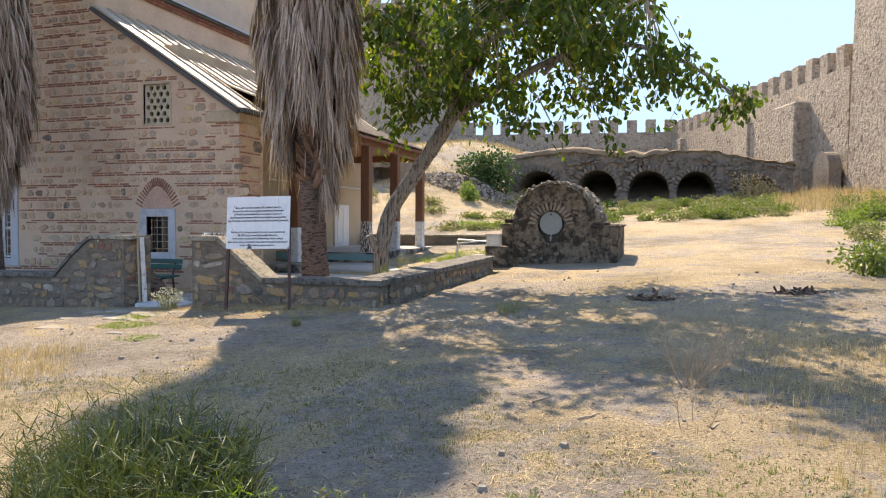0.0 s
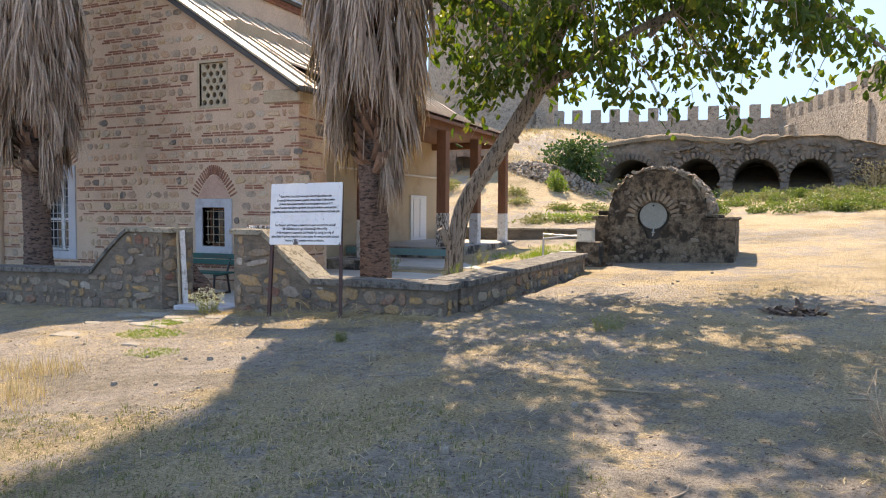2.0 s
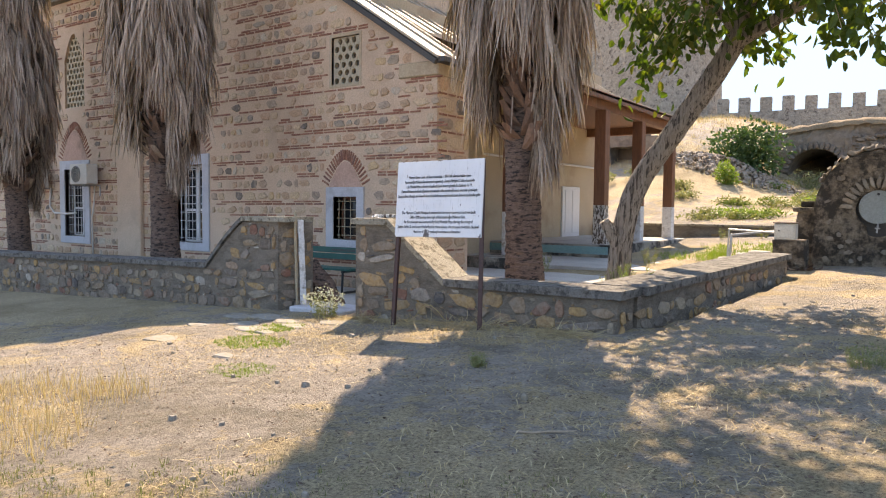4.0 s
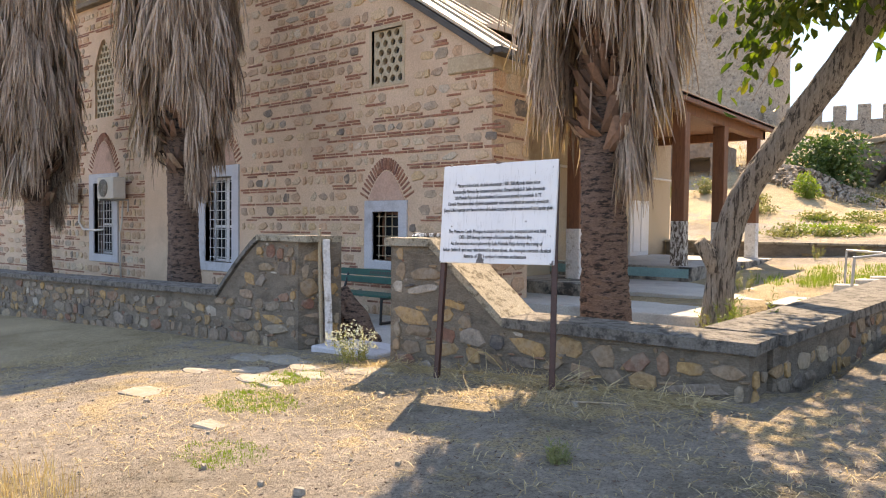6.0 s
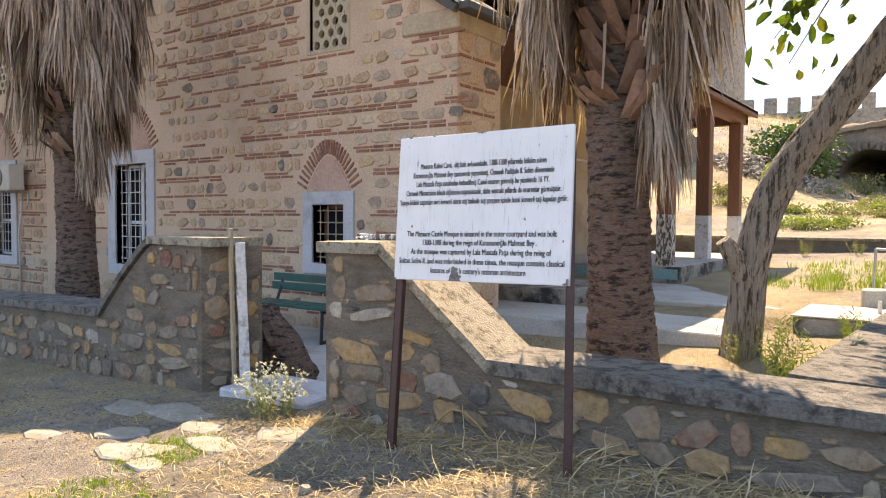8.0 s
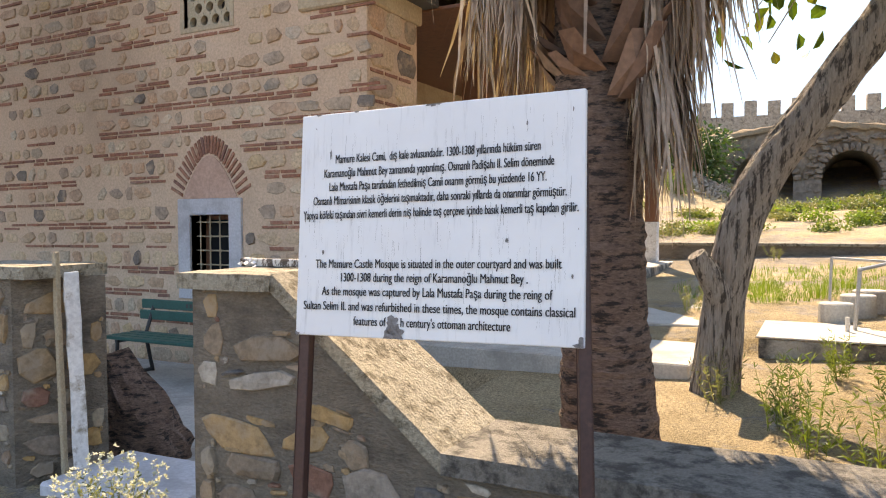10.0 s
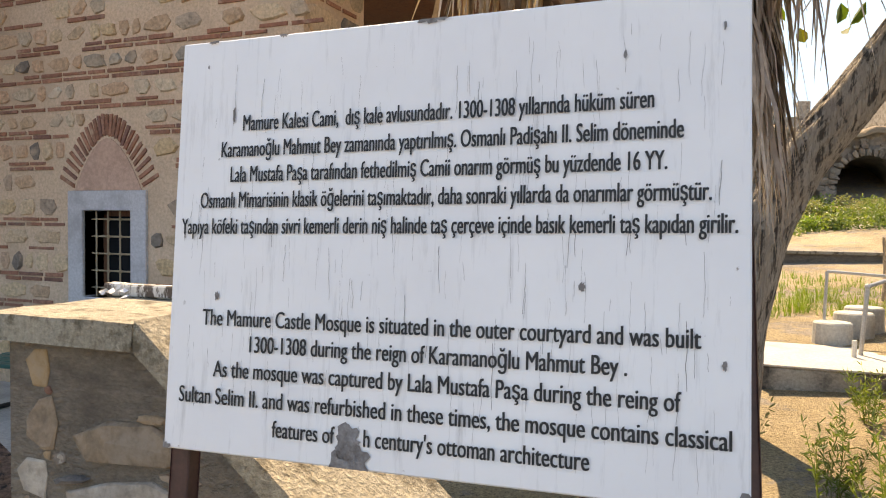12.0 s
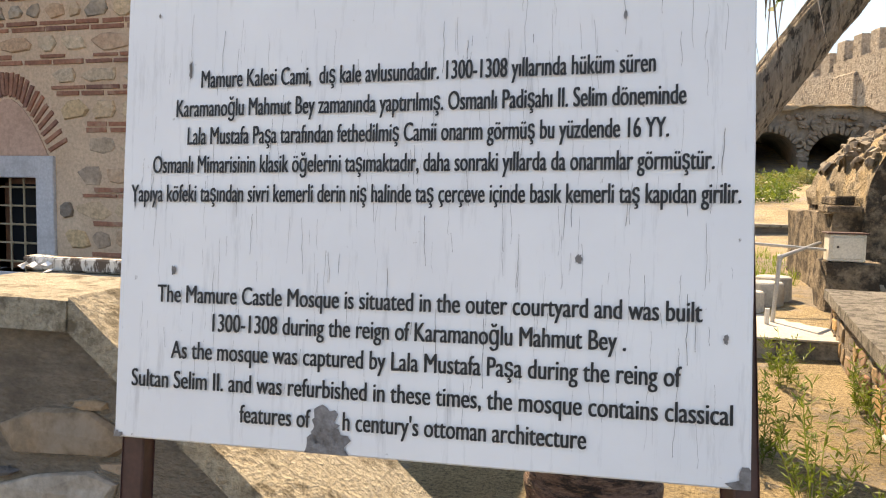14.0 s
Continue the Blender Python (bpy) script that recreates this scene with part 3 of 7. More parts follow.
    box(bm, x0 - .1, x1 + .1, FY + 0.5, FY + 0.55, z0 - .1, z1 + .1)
    part("room_shade_sheet", bm, M_FASCIA_AND_SHADE, win)


lattice(*LAT)
lattice(LAT2[0], LAT2[1], LAT2[2], LAT2[4], pointed=LAT2[3], r=0.06, pitch=0.155)


def build_mosque_rest():
    # corner pier, its flank, the portico's back wall
    bm = bmesh.new()
    box(bm, -10.05, -9.452, FY + 0.602, 16.3, -0.9, 3.86)
    flank = under(part("wall", bm, M_MORTAR, mosque), mosque)
    bm = bmesh.new()
    box(bm, -10.3, -9.40, FY - 0.05, 16.36, 3.60, 3.86, 0.02)
    under(part("cornice_block", bm, M_TAN, mosque, "pale worn limestone block under the eave"), mosque)
    bm = bmesh.new()
    box(bm, -12.1, -11.5, FY + 0.602, 27.4, -0.9, 5.6)
    under(part("wall", bm, M_TAN, mosque, "tan plastered wall behind the porch"), mosque)
    bm = bmesh.new()
    box(bm, -34, -12.101, FY + 0.602, 27.2, 5.3, 5.5)
    under(part("ceiling_slab", bm, M_TAN, mosque), mosque)
    bm = bmesh.new()
    box(bm, -34, -13.4, 26.8, 27.4, -0.9, 7.3)
    box(bm, -34.6, -34.0, FY, 27.4, -0.9, 6.7)
    under(part("wall", bm, M_MORTAR, mosque), mosque)
    # upper wall and drum
    bm = bmesh.new()
    box(bm, -14.0, -13.38, FY + 0.602, 26.79, 5.5, 7.12)
    under(part("upper_wall", bm, M_MORTAR, mosque), mosque)
    bm = bmesh.new()
    box(bm, -20.0, -14.6, 16.6, 26.0, 7.5, 10.2)
    under(part("drum", bm, M_MORTAR, mosque, "stone drum above the hall"), mosque)
    # saw-tooth brick cornice
    for j, zz in enumerate((7.12, 7.2)):
        V, F = [], []
        y = FY + 0.1
        while y < 26.8:
            b = len(V)
            for dy, dx in ((0, 0.02), (0.06, 0.10 + 0.05 * j), (0.12, 0.02)):
                V += [(-13.38 + dx, y + dy, zz), (-13.38 + dx, y + dy, zz + 0.07)]
            F += [(b, b + 2, b + 3, b + 1), (b + 2, b + 4, b + 5, b + 3), (b, b + 4, b + 2), (b + 1, b + 3, b + 5)]
            y += 0.13
        under(mesh_ob("cornice", V, F, M_BRICK, mosque, "saw-tooth brick cornice"), mosque)
    bm = bmesh.new()
    box(bm, -13.5, -13.2, FY - 0.12, 26.9, 7.281, 7.36, 0.01)
    under(part("eave_board", bm, M_FASCIA_AND_SHADE, mosque), mosque)
    # main metal roof with standing seams
    def sheet(pts, y0, y1, mat, thick=0.05):
        V, F = [], []
        for yy in (y0, y1):
            for x, z in pts:
                V.append((x, yy, z))
            for x, z in pts:
                V.append((x, yy, z - thick))
        n = len(pts)
        for i in range(n - 1):
            F.append((i, i + 1, 2 * n + i + 1, 2 * n + i))
            F.append((n + i, 3 * n + i, 3 * n + i + 1, n + i + 1))
            F.append((i, n + i, n + i + 1, i + 1))
            F.append((2 * n + i, 2 * n + i + 1, 3 * n + i + 1, 3 * n + i))
        F.append((0, 2 * n, 3 * n, n))
        F.append((n - 1, 2 * n - 1, 4 * n - 1, 3 * n - 1))
        return V, F
    low = [(-13.34, 6.52), (-9.36, 3.92)]
    porch = [(-13.34, 6.52), (-10.5, 4.72), (-8.42, 3.88)]
    roof = under(mesh_ob("roof", *sheet(low, FY - 0.14, 16.42, M_ROOF), M_ROOF, mosque, "sun-bleached metal sheet roof with standing seams"), mosque)
    roof2 = under(mesh_ob("roof", *sheet(porch, 16.424, 26.7, M_ROOF), M_ROOF, mosque, "sun-bleached metal sheet roof over the porch"), mosque)
    top = under(mesh_ob("roof", *sheet([(-14.62, 7.85), (-13.15, 7.40)], FY - 0.14, 26.9, M_ROOF_BLUE), M_ROOF_BLUE, mosque, "blue-grey metal roof strip"), mosque)
    y = FY + 0.35
    while y < 26.6:
        pts = low if y < 16.4 else porch
        for (xa, za), (xb, zb) in zip(pts[:-1], pts[1:]):
            bm = bmesh.new()
            L = math.hypot(xb - xa, zb - za)
            m = Matrix.Translation(((xa + xb) / 2, y, (za + zb) / 2 + 0.015)) @ Matrix.Rotation(-math.atan2(zb - za, xb - xa), 4, "Y")
            box(bm, -L / 2, L / 2, -0.018, 0.018, -0.02, 0.03, 0.0, m)
            s = part("seam", bm, M_ROOF, roof if y < 16.4 else roof2)
        y += 0.55
    # verge board along the gable slope
    bm = bmesh.new()
    L = math.hypot(3.98, 2.6)
    m = Matrix.Translation((-11.35, FY - 0.10, 5.16)) @ Matrix.Rotation(math.atan2(2.6, 3.98), 4, "Y")
    box(bm, -L / 2, L / 2, -0.06, 0.03, -0.11, -0.015, 0.005, m)
    under(part("verge_board", bm, M_FASCIA_AND_SHADE, mosque), mosque)
    bm = bmesh.new()
    box(bm, -9.42, -9.22, FY - 0.1, 16.42, 3.80, 3.90, 0.01)
    under(part("gutter", bm, M_FASCIA_AND_SHADE, mosque), mosque)
    # porch beam, posts, ceiling
    bm = bmesh.new()
    box(bm, -8.84, -8.60, 17.3, 26.5, 3.56, 3.78, 0.01)
    under(part("porch_beam", bm, M_TIMBER, mosque), mosque)
    bm = bmesh.new()
    box(bm, -8.48, -8.42, 16.43, 26.72, 3.74, 3.90, 0.005)
    under(part("eave_board", bm, M_TIMBER, mosque), mosque)
    bm = bmesh.new()
    box(bm, -11.5, -8.60, 26.3, 26.5, 3.561, 3.781, 0.01)
    under(part("porch_beam", bm, M_TIMBER, mosque), mosque)
    bm = bmesh.new()
    box(bm, -11.5, -8.5, 16.43, 26.68, 3.785, 3.82)
    under(part("porch_soffit", bm, M_TIMBER, mosque), mosque)
    for x, y, z0, worn in ((-9.6, 18.2, 0.27, 0), (-8.66, 20.8, 0.44, 1), (-8.73, 23.4, 0.44, 0), (-8.76, 26.05, 0.44, 0)):
        bm = bmesh.new()
        box(bm, x - 0.135, x + 0.135, y - 0.135, y + 0.135, z0 + 0.92, 3.565, 0.012)
        post = under(part("porch_post", bm, M_TIMBER, mosque, "stained timber post, its foot painted white"), mosque)
        bm = bmesh.new()
        box(bm, x - 0.138, x + 0.138, y - 0.138, y + 0.138, z0, z0 + 0.92, 0.012)
        part("post_foot", bm, M_TIMBER_WORN if worn else M_WHITEWASH, post)
    # door in the portico's back wall
    bm = bmesh.new()
    box(bm, -11.5, -11.44, 24.55, 25.75, 0.44, 1.95, 0.01)
    d = under(part("door", bm, M_WHITE, mosque, "white painted panel door"), mosque)
    bm = bmesh.new()
    box(bm, -11.439, -11.42, 24.7, 25.1, 0.55, 1.85, 0.01)
    box(bm, -11.439, -11.42, 25.2, 25.6, 0.55, 1.85, 0.01)
    part("panel", bm, M_WHITE, d)
    bm = bmesh.new()
    rod(bm, (-11.42, 20, 2.6), (-11.42, 27.2, 2.6), 0.03, 6)
    under(part("conduit", bm, M_PLASTIC_WHITE, mosque), mosque)
    # shallow buttress on the facade
    bm = bmesh.new()
    box(bm, -19.35, -18.35, FY - 0.12, FY - 0.001, -0.9, 6.6, 0.02)
    under(part("pilaster", bm, M_MORTAR, mosque), mosque)
    bm = bmesh.new()
    box(bm, -34, -19.95, FY - 0.18, FY + 0.3, 6.74, 6.86, 0.015)
    under(part("eave_board", bm, M_CEMENT, mosque), mosque)
    V, F = sheet([(-34.0, 8.4), (-20.0, 7.31), (-14.0, 7.31)], FY - 0.1, 27.4, M_ROOF_BLUE)
    under(mesh_ob("roof", V, F, M_ROOF_BLUE, mosque), mosque)
    # flank masonry of the corner pier
    st, br = [], []
    z = -0.2
    while z < 3.5:
        h = rnd.uniform(0.22, 0.3)
        y = 0.02
        while y < 0.98:
            w = min(rnd.uniform(0.3, 0.55), 1.02 - y)
            if w > 0.12:
                st.append(piece_m((-9.452, FY, 0), math.pi / 2, y + w / 2, z + h / 2, w * 0.96, h * 0.95, 0.02))
            y += w + 0.03
        z += h + 0.03
        y = 0.05
        while y < 0.9:
            br.append(piece_m((-9.452, FY, 0), math.pi / 2, y + 0.13, z + 0.02, 0.25, 0.035, 0.015))
            y += 0.29
        z += 0.06
    return flank, st, br


mosque_flank, flank_stones, flank_bricks = build_mosque_rest()


# ---- low walls of the yard ----
def extruded(outline, y0, y1):
    """A prism of an x-z outline between two depths."""
    bm = bmesh.new()
    a = [bm.verts.new((x, y0, z)) for x, z in outline]
    b = [bm.verts.new((x, y1, z)) for x, z in outline]
    bm.faces.new(a)
    bm.faces.new(b[::-1])
    n = len(outline)
    for i in range(n):
        j = (i + 1) % n
        bm.faces.new((a[j], a[i], b[i], b[j]))
    bmesh.ops.recalc_face_normals(bm, faces=bm.faces)
    return bm


def rough(bm, cuts, amp, freq=6.0, seed=0.0, merge=True):
    """Cut long edges and push the points about, for worn edges."""
    bmesh.ops.triangulate(bm, faces=[f for f in bm.faces if len(f.verts) > 4])
    for _ in range(cuts):
        es = [e for e in bm.edges if e.calc_length() > 0.16]
        bmesh.ops.subdivide_edges(bm, edges=es, cuts=1, use_grid_fill=True)
    for v in bm.verts:
        p = v.co * freq
        v.co += Vector((noise.noise((p.x, p.y, p.z + seed)), noise.noise((p.x + 9, p.y, p.z + seed)), noise.noise((p.x, p.y + 7, p.z + seed)))) * amp


WY0, WY1 = 11.5, 11.95


def pier_curve():
    """Left pier's shoulder, from its top down to the low wall."""
    return [(-10.13 - 0.82 * t, 1.02 - 0.70 * (t ** 1.15 if t < 0.75 else (0.72 + (t - 0.75) * 1.12))) for t in (0.0, 0.15, 0.3, 0.45, 0.6, 0.75, 0.9, 1.0)]


curve = pier_curve()
RIGHT_TOP = [(-8.02, 1.03), (-7.5, 1.03), (-6.64, 0.34), (-4.95, 0.345)]
LEFT_TOP = [(-9.3, 1.03)] + curve + [(-17.2, 0.21), (-28.0, 0.05)]
wall_r = part("yard_wall", extruded([(-8.0, -0.6)] + [(max(x, -8.0), z) for x, z in RIGHT_TOP[:1]] + RIGHT_TOP[1:] + [(-4.56, 0.345), (-4.56, -0.6)], WY0, WY1), M_CEMENT)
tagged(wall_r, "low rubble stone wall with sloping shoulder beside the gateway", "wall", kind="structure")
wall_l = part("yard_wall", extruded([(-9.3, -0.9)] + LEFT_TOP + [(-28.0, -1.4)], WY0, WY1), M_CEMENT)
for v in wall_l.data.vertices:
    if v.co.x > -9.31:
        v.co.x = -9.42 if v.co.y < 11.7 else -9.20
tagged(wall_l, "low rubble stone wall rising to a gate pier", "wall", kind="structure")
SIDE_A, SIDE_B = Vector((-4.56, 11.5, 0)), Vector((-4.02, 17.3, 0))
side_yaw = math.atan2(SIDE_B.y - SIDE_A.y, SIDE_B.x - SIDE_A.x)
SIDE_L = (SIDE_B - SIDE_A).length
side_m = Matrix.Translation(SIDE_A) @ Matrix.Rotation(side_yaw, 4, "Z")
bm = bmesh.new()
prof = [(0.452, -0.6, 0.345), (SIDE_L, -0.3, 0.49)]
vs = []
for x, zb, zt in prof:
    for yy, zz in ((0.0, zb), (0.52, zb), (0.52, zt), (0.0, zt)):
        vs.append(bm.verts.new(side_m @ Vector((x, yy, zz))))
for q in ((0, 1, 2, 3), (7, 6, 5, 4), (0, 4, 5, 1), (1, 5, 6, 2), (2, 6, 7, 3), (3, 7, 4, 0)):
    bm.faces.new([vs[i] for i in q])
bmesh.ops.recalc_face_normals(bm, faces=bm.faces)
wall_s = part("yard_wall", bm, M_CEMENT)
tagged(wall_s, "low rubble stone wall with dark concrete coping", "wall", kind="structure")


def coping(path, y0, y1, thick, mat, parent, label, amp=0.006):
    """A slab that follows an x-z line."""
    up = [(x, z + thick) for x, z in path]
    outline = path + up[::-1]
    bm = extruded(outline, y0, y1)
    rough(bm, 3, amp, 9.0)
    return part("coping", bm, mat, parent, label)


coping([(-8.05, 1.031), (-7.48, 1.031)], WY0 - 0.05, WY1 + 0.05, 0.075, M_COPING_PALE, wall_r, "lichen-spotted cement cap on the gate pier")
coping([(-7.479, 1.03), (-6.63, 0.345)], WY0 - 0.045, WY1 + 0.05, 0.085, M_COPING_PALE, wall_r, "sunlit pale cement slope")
coping([(-6.628, 0.347), (-4.50, 0.349)], WY0 - 0.05, WY1 + 0.06, 0.085, M_COPING_SHADED, wall_r, "weathered concrete coping, darkened for tree shade")
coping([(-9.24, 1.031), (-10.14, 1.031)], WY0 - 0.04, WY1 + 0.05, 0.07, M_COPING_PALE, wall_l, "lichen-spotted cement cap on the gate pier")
coping([(x - 0.005, z + 0.012) for x, z in curve], WY0 - 0.035, WY1 + 0.05, 0.065, M_COPING_SHADED, wall_l, "curved cement shoulder")
coping([(-10.96, 0.325), (-17.2, 0.215), (-28.0, 0.055)], WY0 - 0.05, WY1 + 0.05, 0.075, M_COPING_SHADED, wall_l, "weathered concrete coping, darkened for tree shade")
bm = bmesh.new()
for x, z in ((0.50, 0.349), (SIDE_L + 0.03, 0.494)):
    for yy, zz in ((-0.06, 0), (0.58, 0), (0.58, 0.085), (-0.06, 0.085)):
        bm.verts.new(side_m @ Vector((x + (0.0 if x > 1 else 0.06), yy, z + zz)))
bm.verts.ensure_lookup_table()
for q in ((0, 1, 2, 3), (7, 6, 5, 4), (0, 4, 5, 1), (1, 5, 6, 2), (2, 6, 7, 3), (3, 7, 4, 0)):
    bm.faces.new([bm.verts[i] for i in q])
bmesh.ops.recalc_face_normals(bm, faces=bm.faces)
rough(bm, 4, 0.006, 9.0)
part("coping", bm, M_COPING_SHADED, wall_s, "weathered concrete coping, darkened for tree shade")


def rubble_items(origin, yaw, x0, x1, top, bottom, scale=1.0, ok=None, seed=3, fill=0.88):
    """Uneven stones thrown in rough courses on a wall face."""
    rg = random.Random(seed)
    out = []
    z = min(bottom(x0), bottom(x1)) - 0.05
    zmax = max(top(x0 + (x1 - x0) * k / 20) for k in range(21))
    while z < zmax:
        h = rg.uniform(0.11, 0.2) * scale
        x = x0 + rg.uniform(0, 0.05)
        while x < x1 - 0.05:
            w = rg.choice((0.11, 0.16, 0.2, 0.26, 0.36)) * rg.uniform(0.8, 1.3) * scale
            w = min(w, x1 - x)
            cx = x + w / 2
            hh = h * rg.uniform(0.6, 1.1)
            cz = z + h / 2 + rg.uniform(-0.02, 0.02) + 0.03 * noise.noise((x * 1.2, z, seed))
            if w > 0.06 and cz + hh / 2 < min(top(cx - w / 2), top(cx + w / 2)) - 0.01 and cz > bottom(cx) - 0.06 and rg.random() < fill:
                out.append(piece_m(origin, yaw, cx, cz, w, hh * 1.04, rg.uniform(0.006, 0.022), rg.uniform(-.2, .2)))
            x += w + rg.uniform(0.01, 0.055)
        z += h + 0.008
    return out


def line_top(pts):
    pts = sorted(pts)
    def f(x):
        if x <= pts[0][0]:
            return pts[0][1]
        for (xa, za), (xb, zb) in zip(pts[:-1], pts[1:]):
            if xa <= x <= xb:
                return za + (zb - za) * (x - xa) / max(1e-6, xb - xa)
        return pts[-1][1]
    return f


top_r, top_l = line_top(RIGHT_TOP + [(-4.56, 0.345)]), line_top(LEFT_TOP)
rub_r = rubble_items((0, WY0, 0), 0, -7.98, -4.58, top_r, lambda x: soil_z(x, 11.4), 1.0, seed=5)
rub_l = rubble_items((0, WY0, 0), 0, -24.0, -9.45, top_l, lambda x: soil_z(x, 11.4), 0.95, seed=6)
# gate jambs, facing each other
rub_l += rubble_items((-9.42, WY0, 0), math.atan2(0.45, 0.22), 0.02, 0.48, lambda x: 1.0, lambda x: -0.1, 1.0, seed=8)
rub_s = rubble_items(tuple(SIDE_A), side_yaw, 0.02, SIDE_L, lambda x: 0.345 + 0.145 * x / SIDE_L, lambda x: soil_z(-4.4 + x * 0.1, 11.5 + x), 0.9, seed=9)
rub_s_in = rubble_items(tuple(side_m @ Vector((SIDE_L, 0.52, 0))), side_yaw + math.pi, 0.02, SIDE_L - 0.5, lambda x: 0.49 - 0.145 * x / SIDE_L, lambda x: -0.05, 0.9, seed=10)


# ---- notice board ----
def build_sign():
    yaw = radians(2.573)
    O = Vector((-7.1204, 11.1797, 0.906))
    sign = empty("notice_board", (-6.55, 11.25, -0.07), "white painted notice board with black lettering on two brown iron posts", "sign")
    lean = radians(5.737)
    M = Matrix.Translation(O) @ Matrix.Rotation(yaw, 4, "Z") @ Matrix.Rotation(-lean, 4, "X") @ Matrix.Rotation(radians(-1.055), 4, "Y")
    W, H = 1.131, 0.856

    def put(ob, mat4):
        ob.parent = sign
        ob.matrix_basis = Matrix.Translation(-sign.location) @ mat4
        return ob
    bm = bmesh.new()
    box(bm, 0, W, 0, 0.022, 0, H, 0.003)
    rough(bm, 3, 0.0012, 14.0)
    panel = put(part("panel", bm, M_SIGN, None, "white painted panel, chipped and streaked"), M)
    bm = bmesh.new()
    f = 0.03
    for a, b, c, d in ((0.004, 0.004 + f, 0.01, H - 0.01), (W - f - 0.004, W - 0.004, 0.01, H - 0.01), (0.04, W - 0.04, 0.01, 0.01 + f), (0.04, W - 0.04, H - f - 0.01, H - 0.01)):
        box(bm, a, b, 0.0225, 0.045, c, d, 0.002)
    put(part("back_frame", bm, M_IRON), M)
    # chipped places
    V, F = [], []
    for cx, cz, r, sx in ((0.425, 0.045, 0.036, 0.85), (0.435, 0.01, 0.036, 1.2), (0.0, 0.0, 0.02, 1), (0.117, 0.318, 0.009, 0.6), (0.862, 0.354, 0.008, 0.8), (1.131, 0.0, 0.034, 1), (0.139, 0.693, 0.021, 0.16), (0.57, 0.856, 0.010, 3.5), (0.25, 0.856, 0.008, 1.4), (0.08, 0.856, 0.008, 2.0), (0.93, 0.755, 0.008, 0.4), (1.091, 0.232, 0.008, 0.5), (0.07, 0.8, 0.005, 0.4), (1.09, 0.79, 0.009, 0.25), (0.03, 0.45, 0.02, 0.12)):
        b = len(V)
        n = 26
        for k in range(n):
            a = 2 * math.pi * k / n
            rr = r * rnd.uniform(0.62, 1.2)
            V.append((min(W - 0.001, max(0.001, cx + math.cos(a) * rr * sx)), -0.0026, min(H - 0.001, max(0.001, cz + math.sin(a) * rr))))
        F.append(tuple(range(b, b + n)))
    put(mesh_ob("paint_chip", V, F, M_CHIP), M)["kind"] = "stuff"
    # fine cracks running down the paint
    V, F = [], []
    for k in range(230):
        x, z = rnd.uniform(0.03, W - 0.03), rnd.uniform(0.12, H - 0.04)
        wd = rnd.uniform(0.00012, 0.0003) if rnd.random() < 0.93 else 0.0005
        for s in range(rnd.randint(2, 9)):
            x2, z2 = x + rnd.uniform(-0.0018, 0.0018), z - rnd.uniform(0.006, 0.016)
            b = len(V)
            wd = max(0.0001, wd * rnd.uniform(0.8, 1.15))
            V += [(x - wd, -0.0022, z), (x + wd, -0.0022, z), (x2 + wd, -0.0022, z2), (x2 - wd, -0.0022, z2)]
            F.append((b, b + 1, b + 2, b + 3))
            x, z = x2, z2
    put(mesh_ob("crack", V, F, M_CHIP), M)["kind"] = "stuff"
    LINES = [
        ("Mamure Kalesi Cami,  dış kale avlusundadır. 1300-1308 yıllarında hüküm süren", 0.162, 0.977, 0.6590),
        ("Karamanoğlu Mahmut Bey zamanında yaptırılmış. Osmanlı Padişahı II. Selim döneminde", 0.112, 1.025, 0.6055),
        ("Lala Mustafa Paşa tarafından fethedilmiş Camii onarım görmüş bu yüzdende 16 YY.", 0.137, 0.999, 0.5530),
        ("Osmanlı Mimarisinin klasik öğelerini taşımaktadır, daha sonraki yıllarda da onarımlar görmüştür.", 0.066, 1.069, 0.5000),
        ("Yapıya köfeki taşından sivri kemerli derin niş halinde taş çerçeve içinde basık kemerli taş kapıdan girilir.", 0.021, 1.109, 0.4460),
        ("The Mamure Castle Mosque is situated in the outer courtyard and was built", 0.085, 1.054, 0.2580),
        ("1300-1308 during the reign of Karamanoğlu Mahmut Bey .", 0.201, 0.938, 0.2070),
        ("As the mosque was captured by Lala Mustafa Paşa during the reing of", 0.117, 1.024, 0.1545),
        ("Sultan Selim II. and was refurbished in these times, the mosque contains classical", 0.036, 1.101, 0.0990),
        ("features of       h century's ottoman architecture", 0.261, 0.878, 0.0450),
    ]
    for text, u0, u1, v in LINES:
        cu = bpy.data.curves.new("text_line", "FONT")
        cu.body, cu.size = text, 0.051
        cu.offset, cu.resolution_u = 0.0, 4
        tmp = bpy.data.objects.new("text_line", cu)
        me = bpy.data.meshes.new_from_object(tmp)
        bpy.data.objects.remove(tmp)
        bpy.data.curves.remove(cu)
        co = np.empty(len(me.vertices) * 3)
        me.vertices.foreach_get("co", co)
        co = co.reshape(-1, 3)
        x0, x1 = co[:, 0].min(), co[:, 0].max()
        sx = (u1 - u0) / (x1 - x0)
        out = np.empty_like(co)
        out[:, 0] = u0 + (co[:, 0] - x0) * sx
        out[:, 1] = -0.0035
        out[:, 2] = v + co[:, 1] * 0.92
        # bold strokes: the same letters twice, a hair apart
        V = [tuple(p) for p in out] + [(p[0] + 0.0017, p[1] - 0.0003, p[2] + 0.0004) for p in out]
        n = len(out)
        F = [tuple(f.vertices) for f in me.polygons]
        F += [tuple(i + n for i in f) for f in F]
        bpy.data.meshes.remove(me)
        me = bpy.data.meshes.new("text_line")
        me.from_pydata(V, [], F)
        me.materials.append(M_INK)
        me.update()
        put(new("text_line", me), M)["kind"] = "stuff"
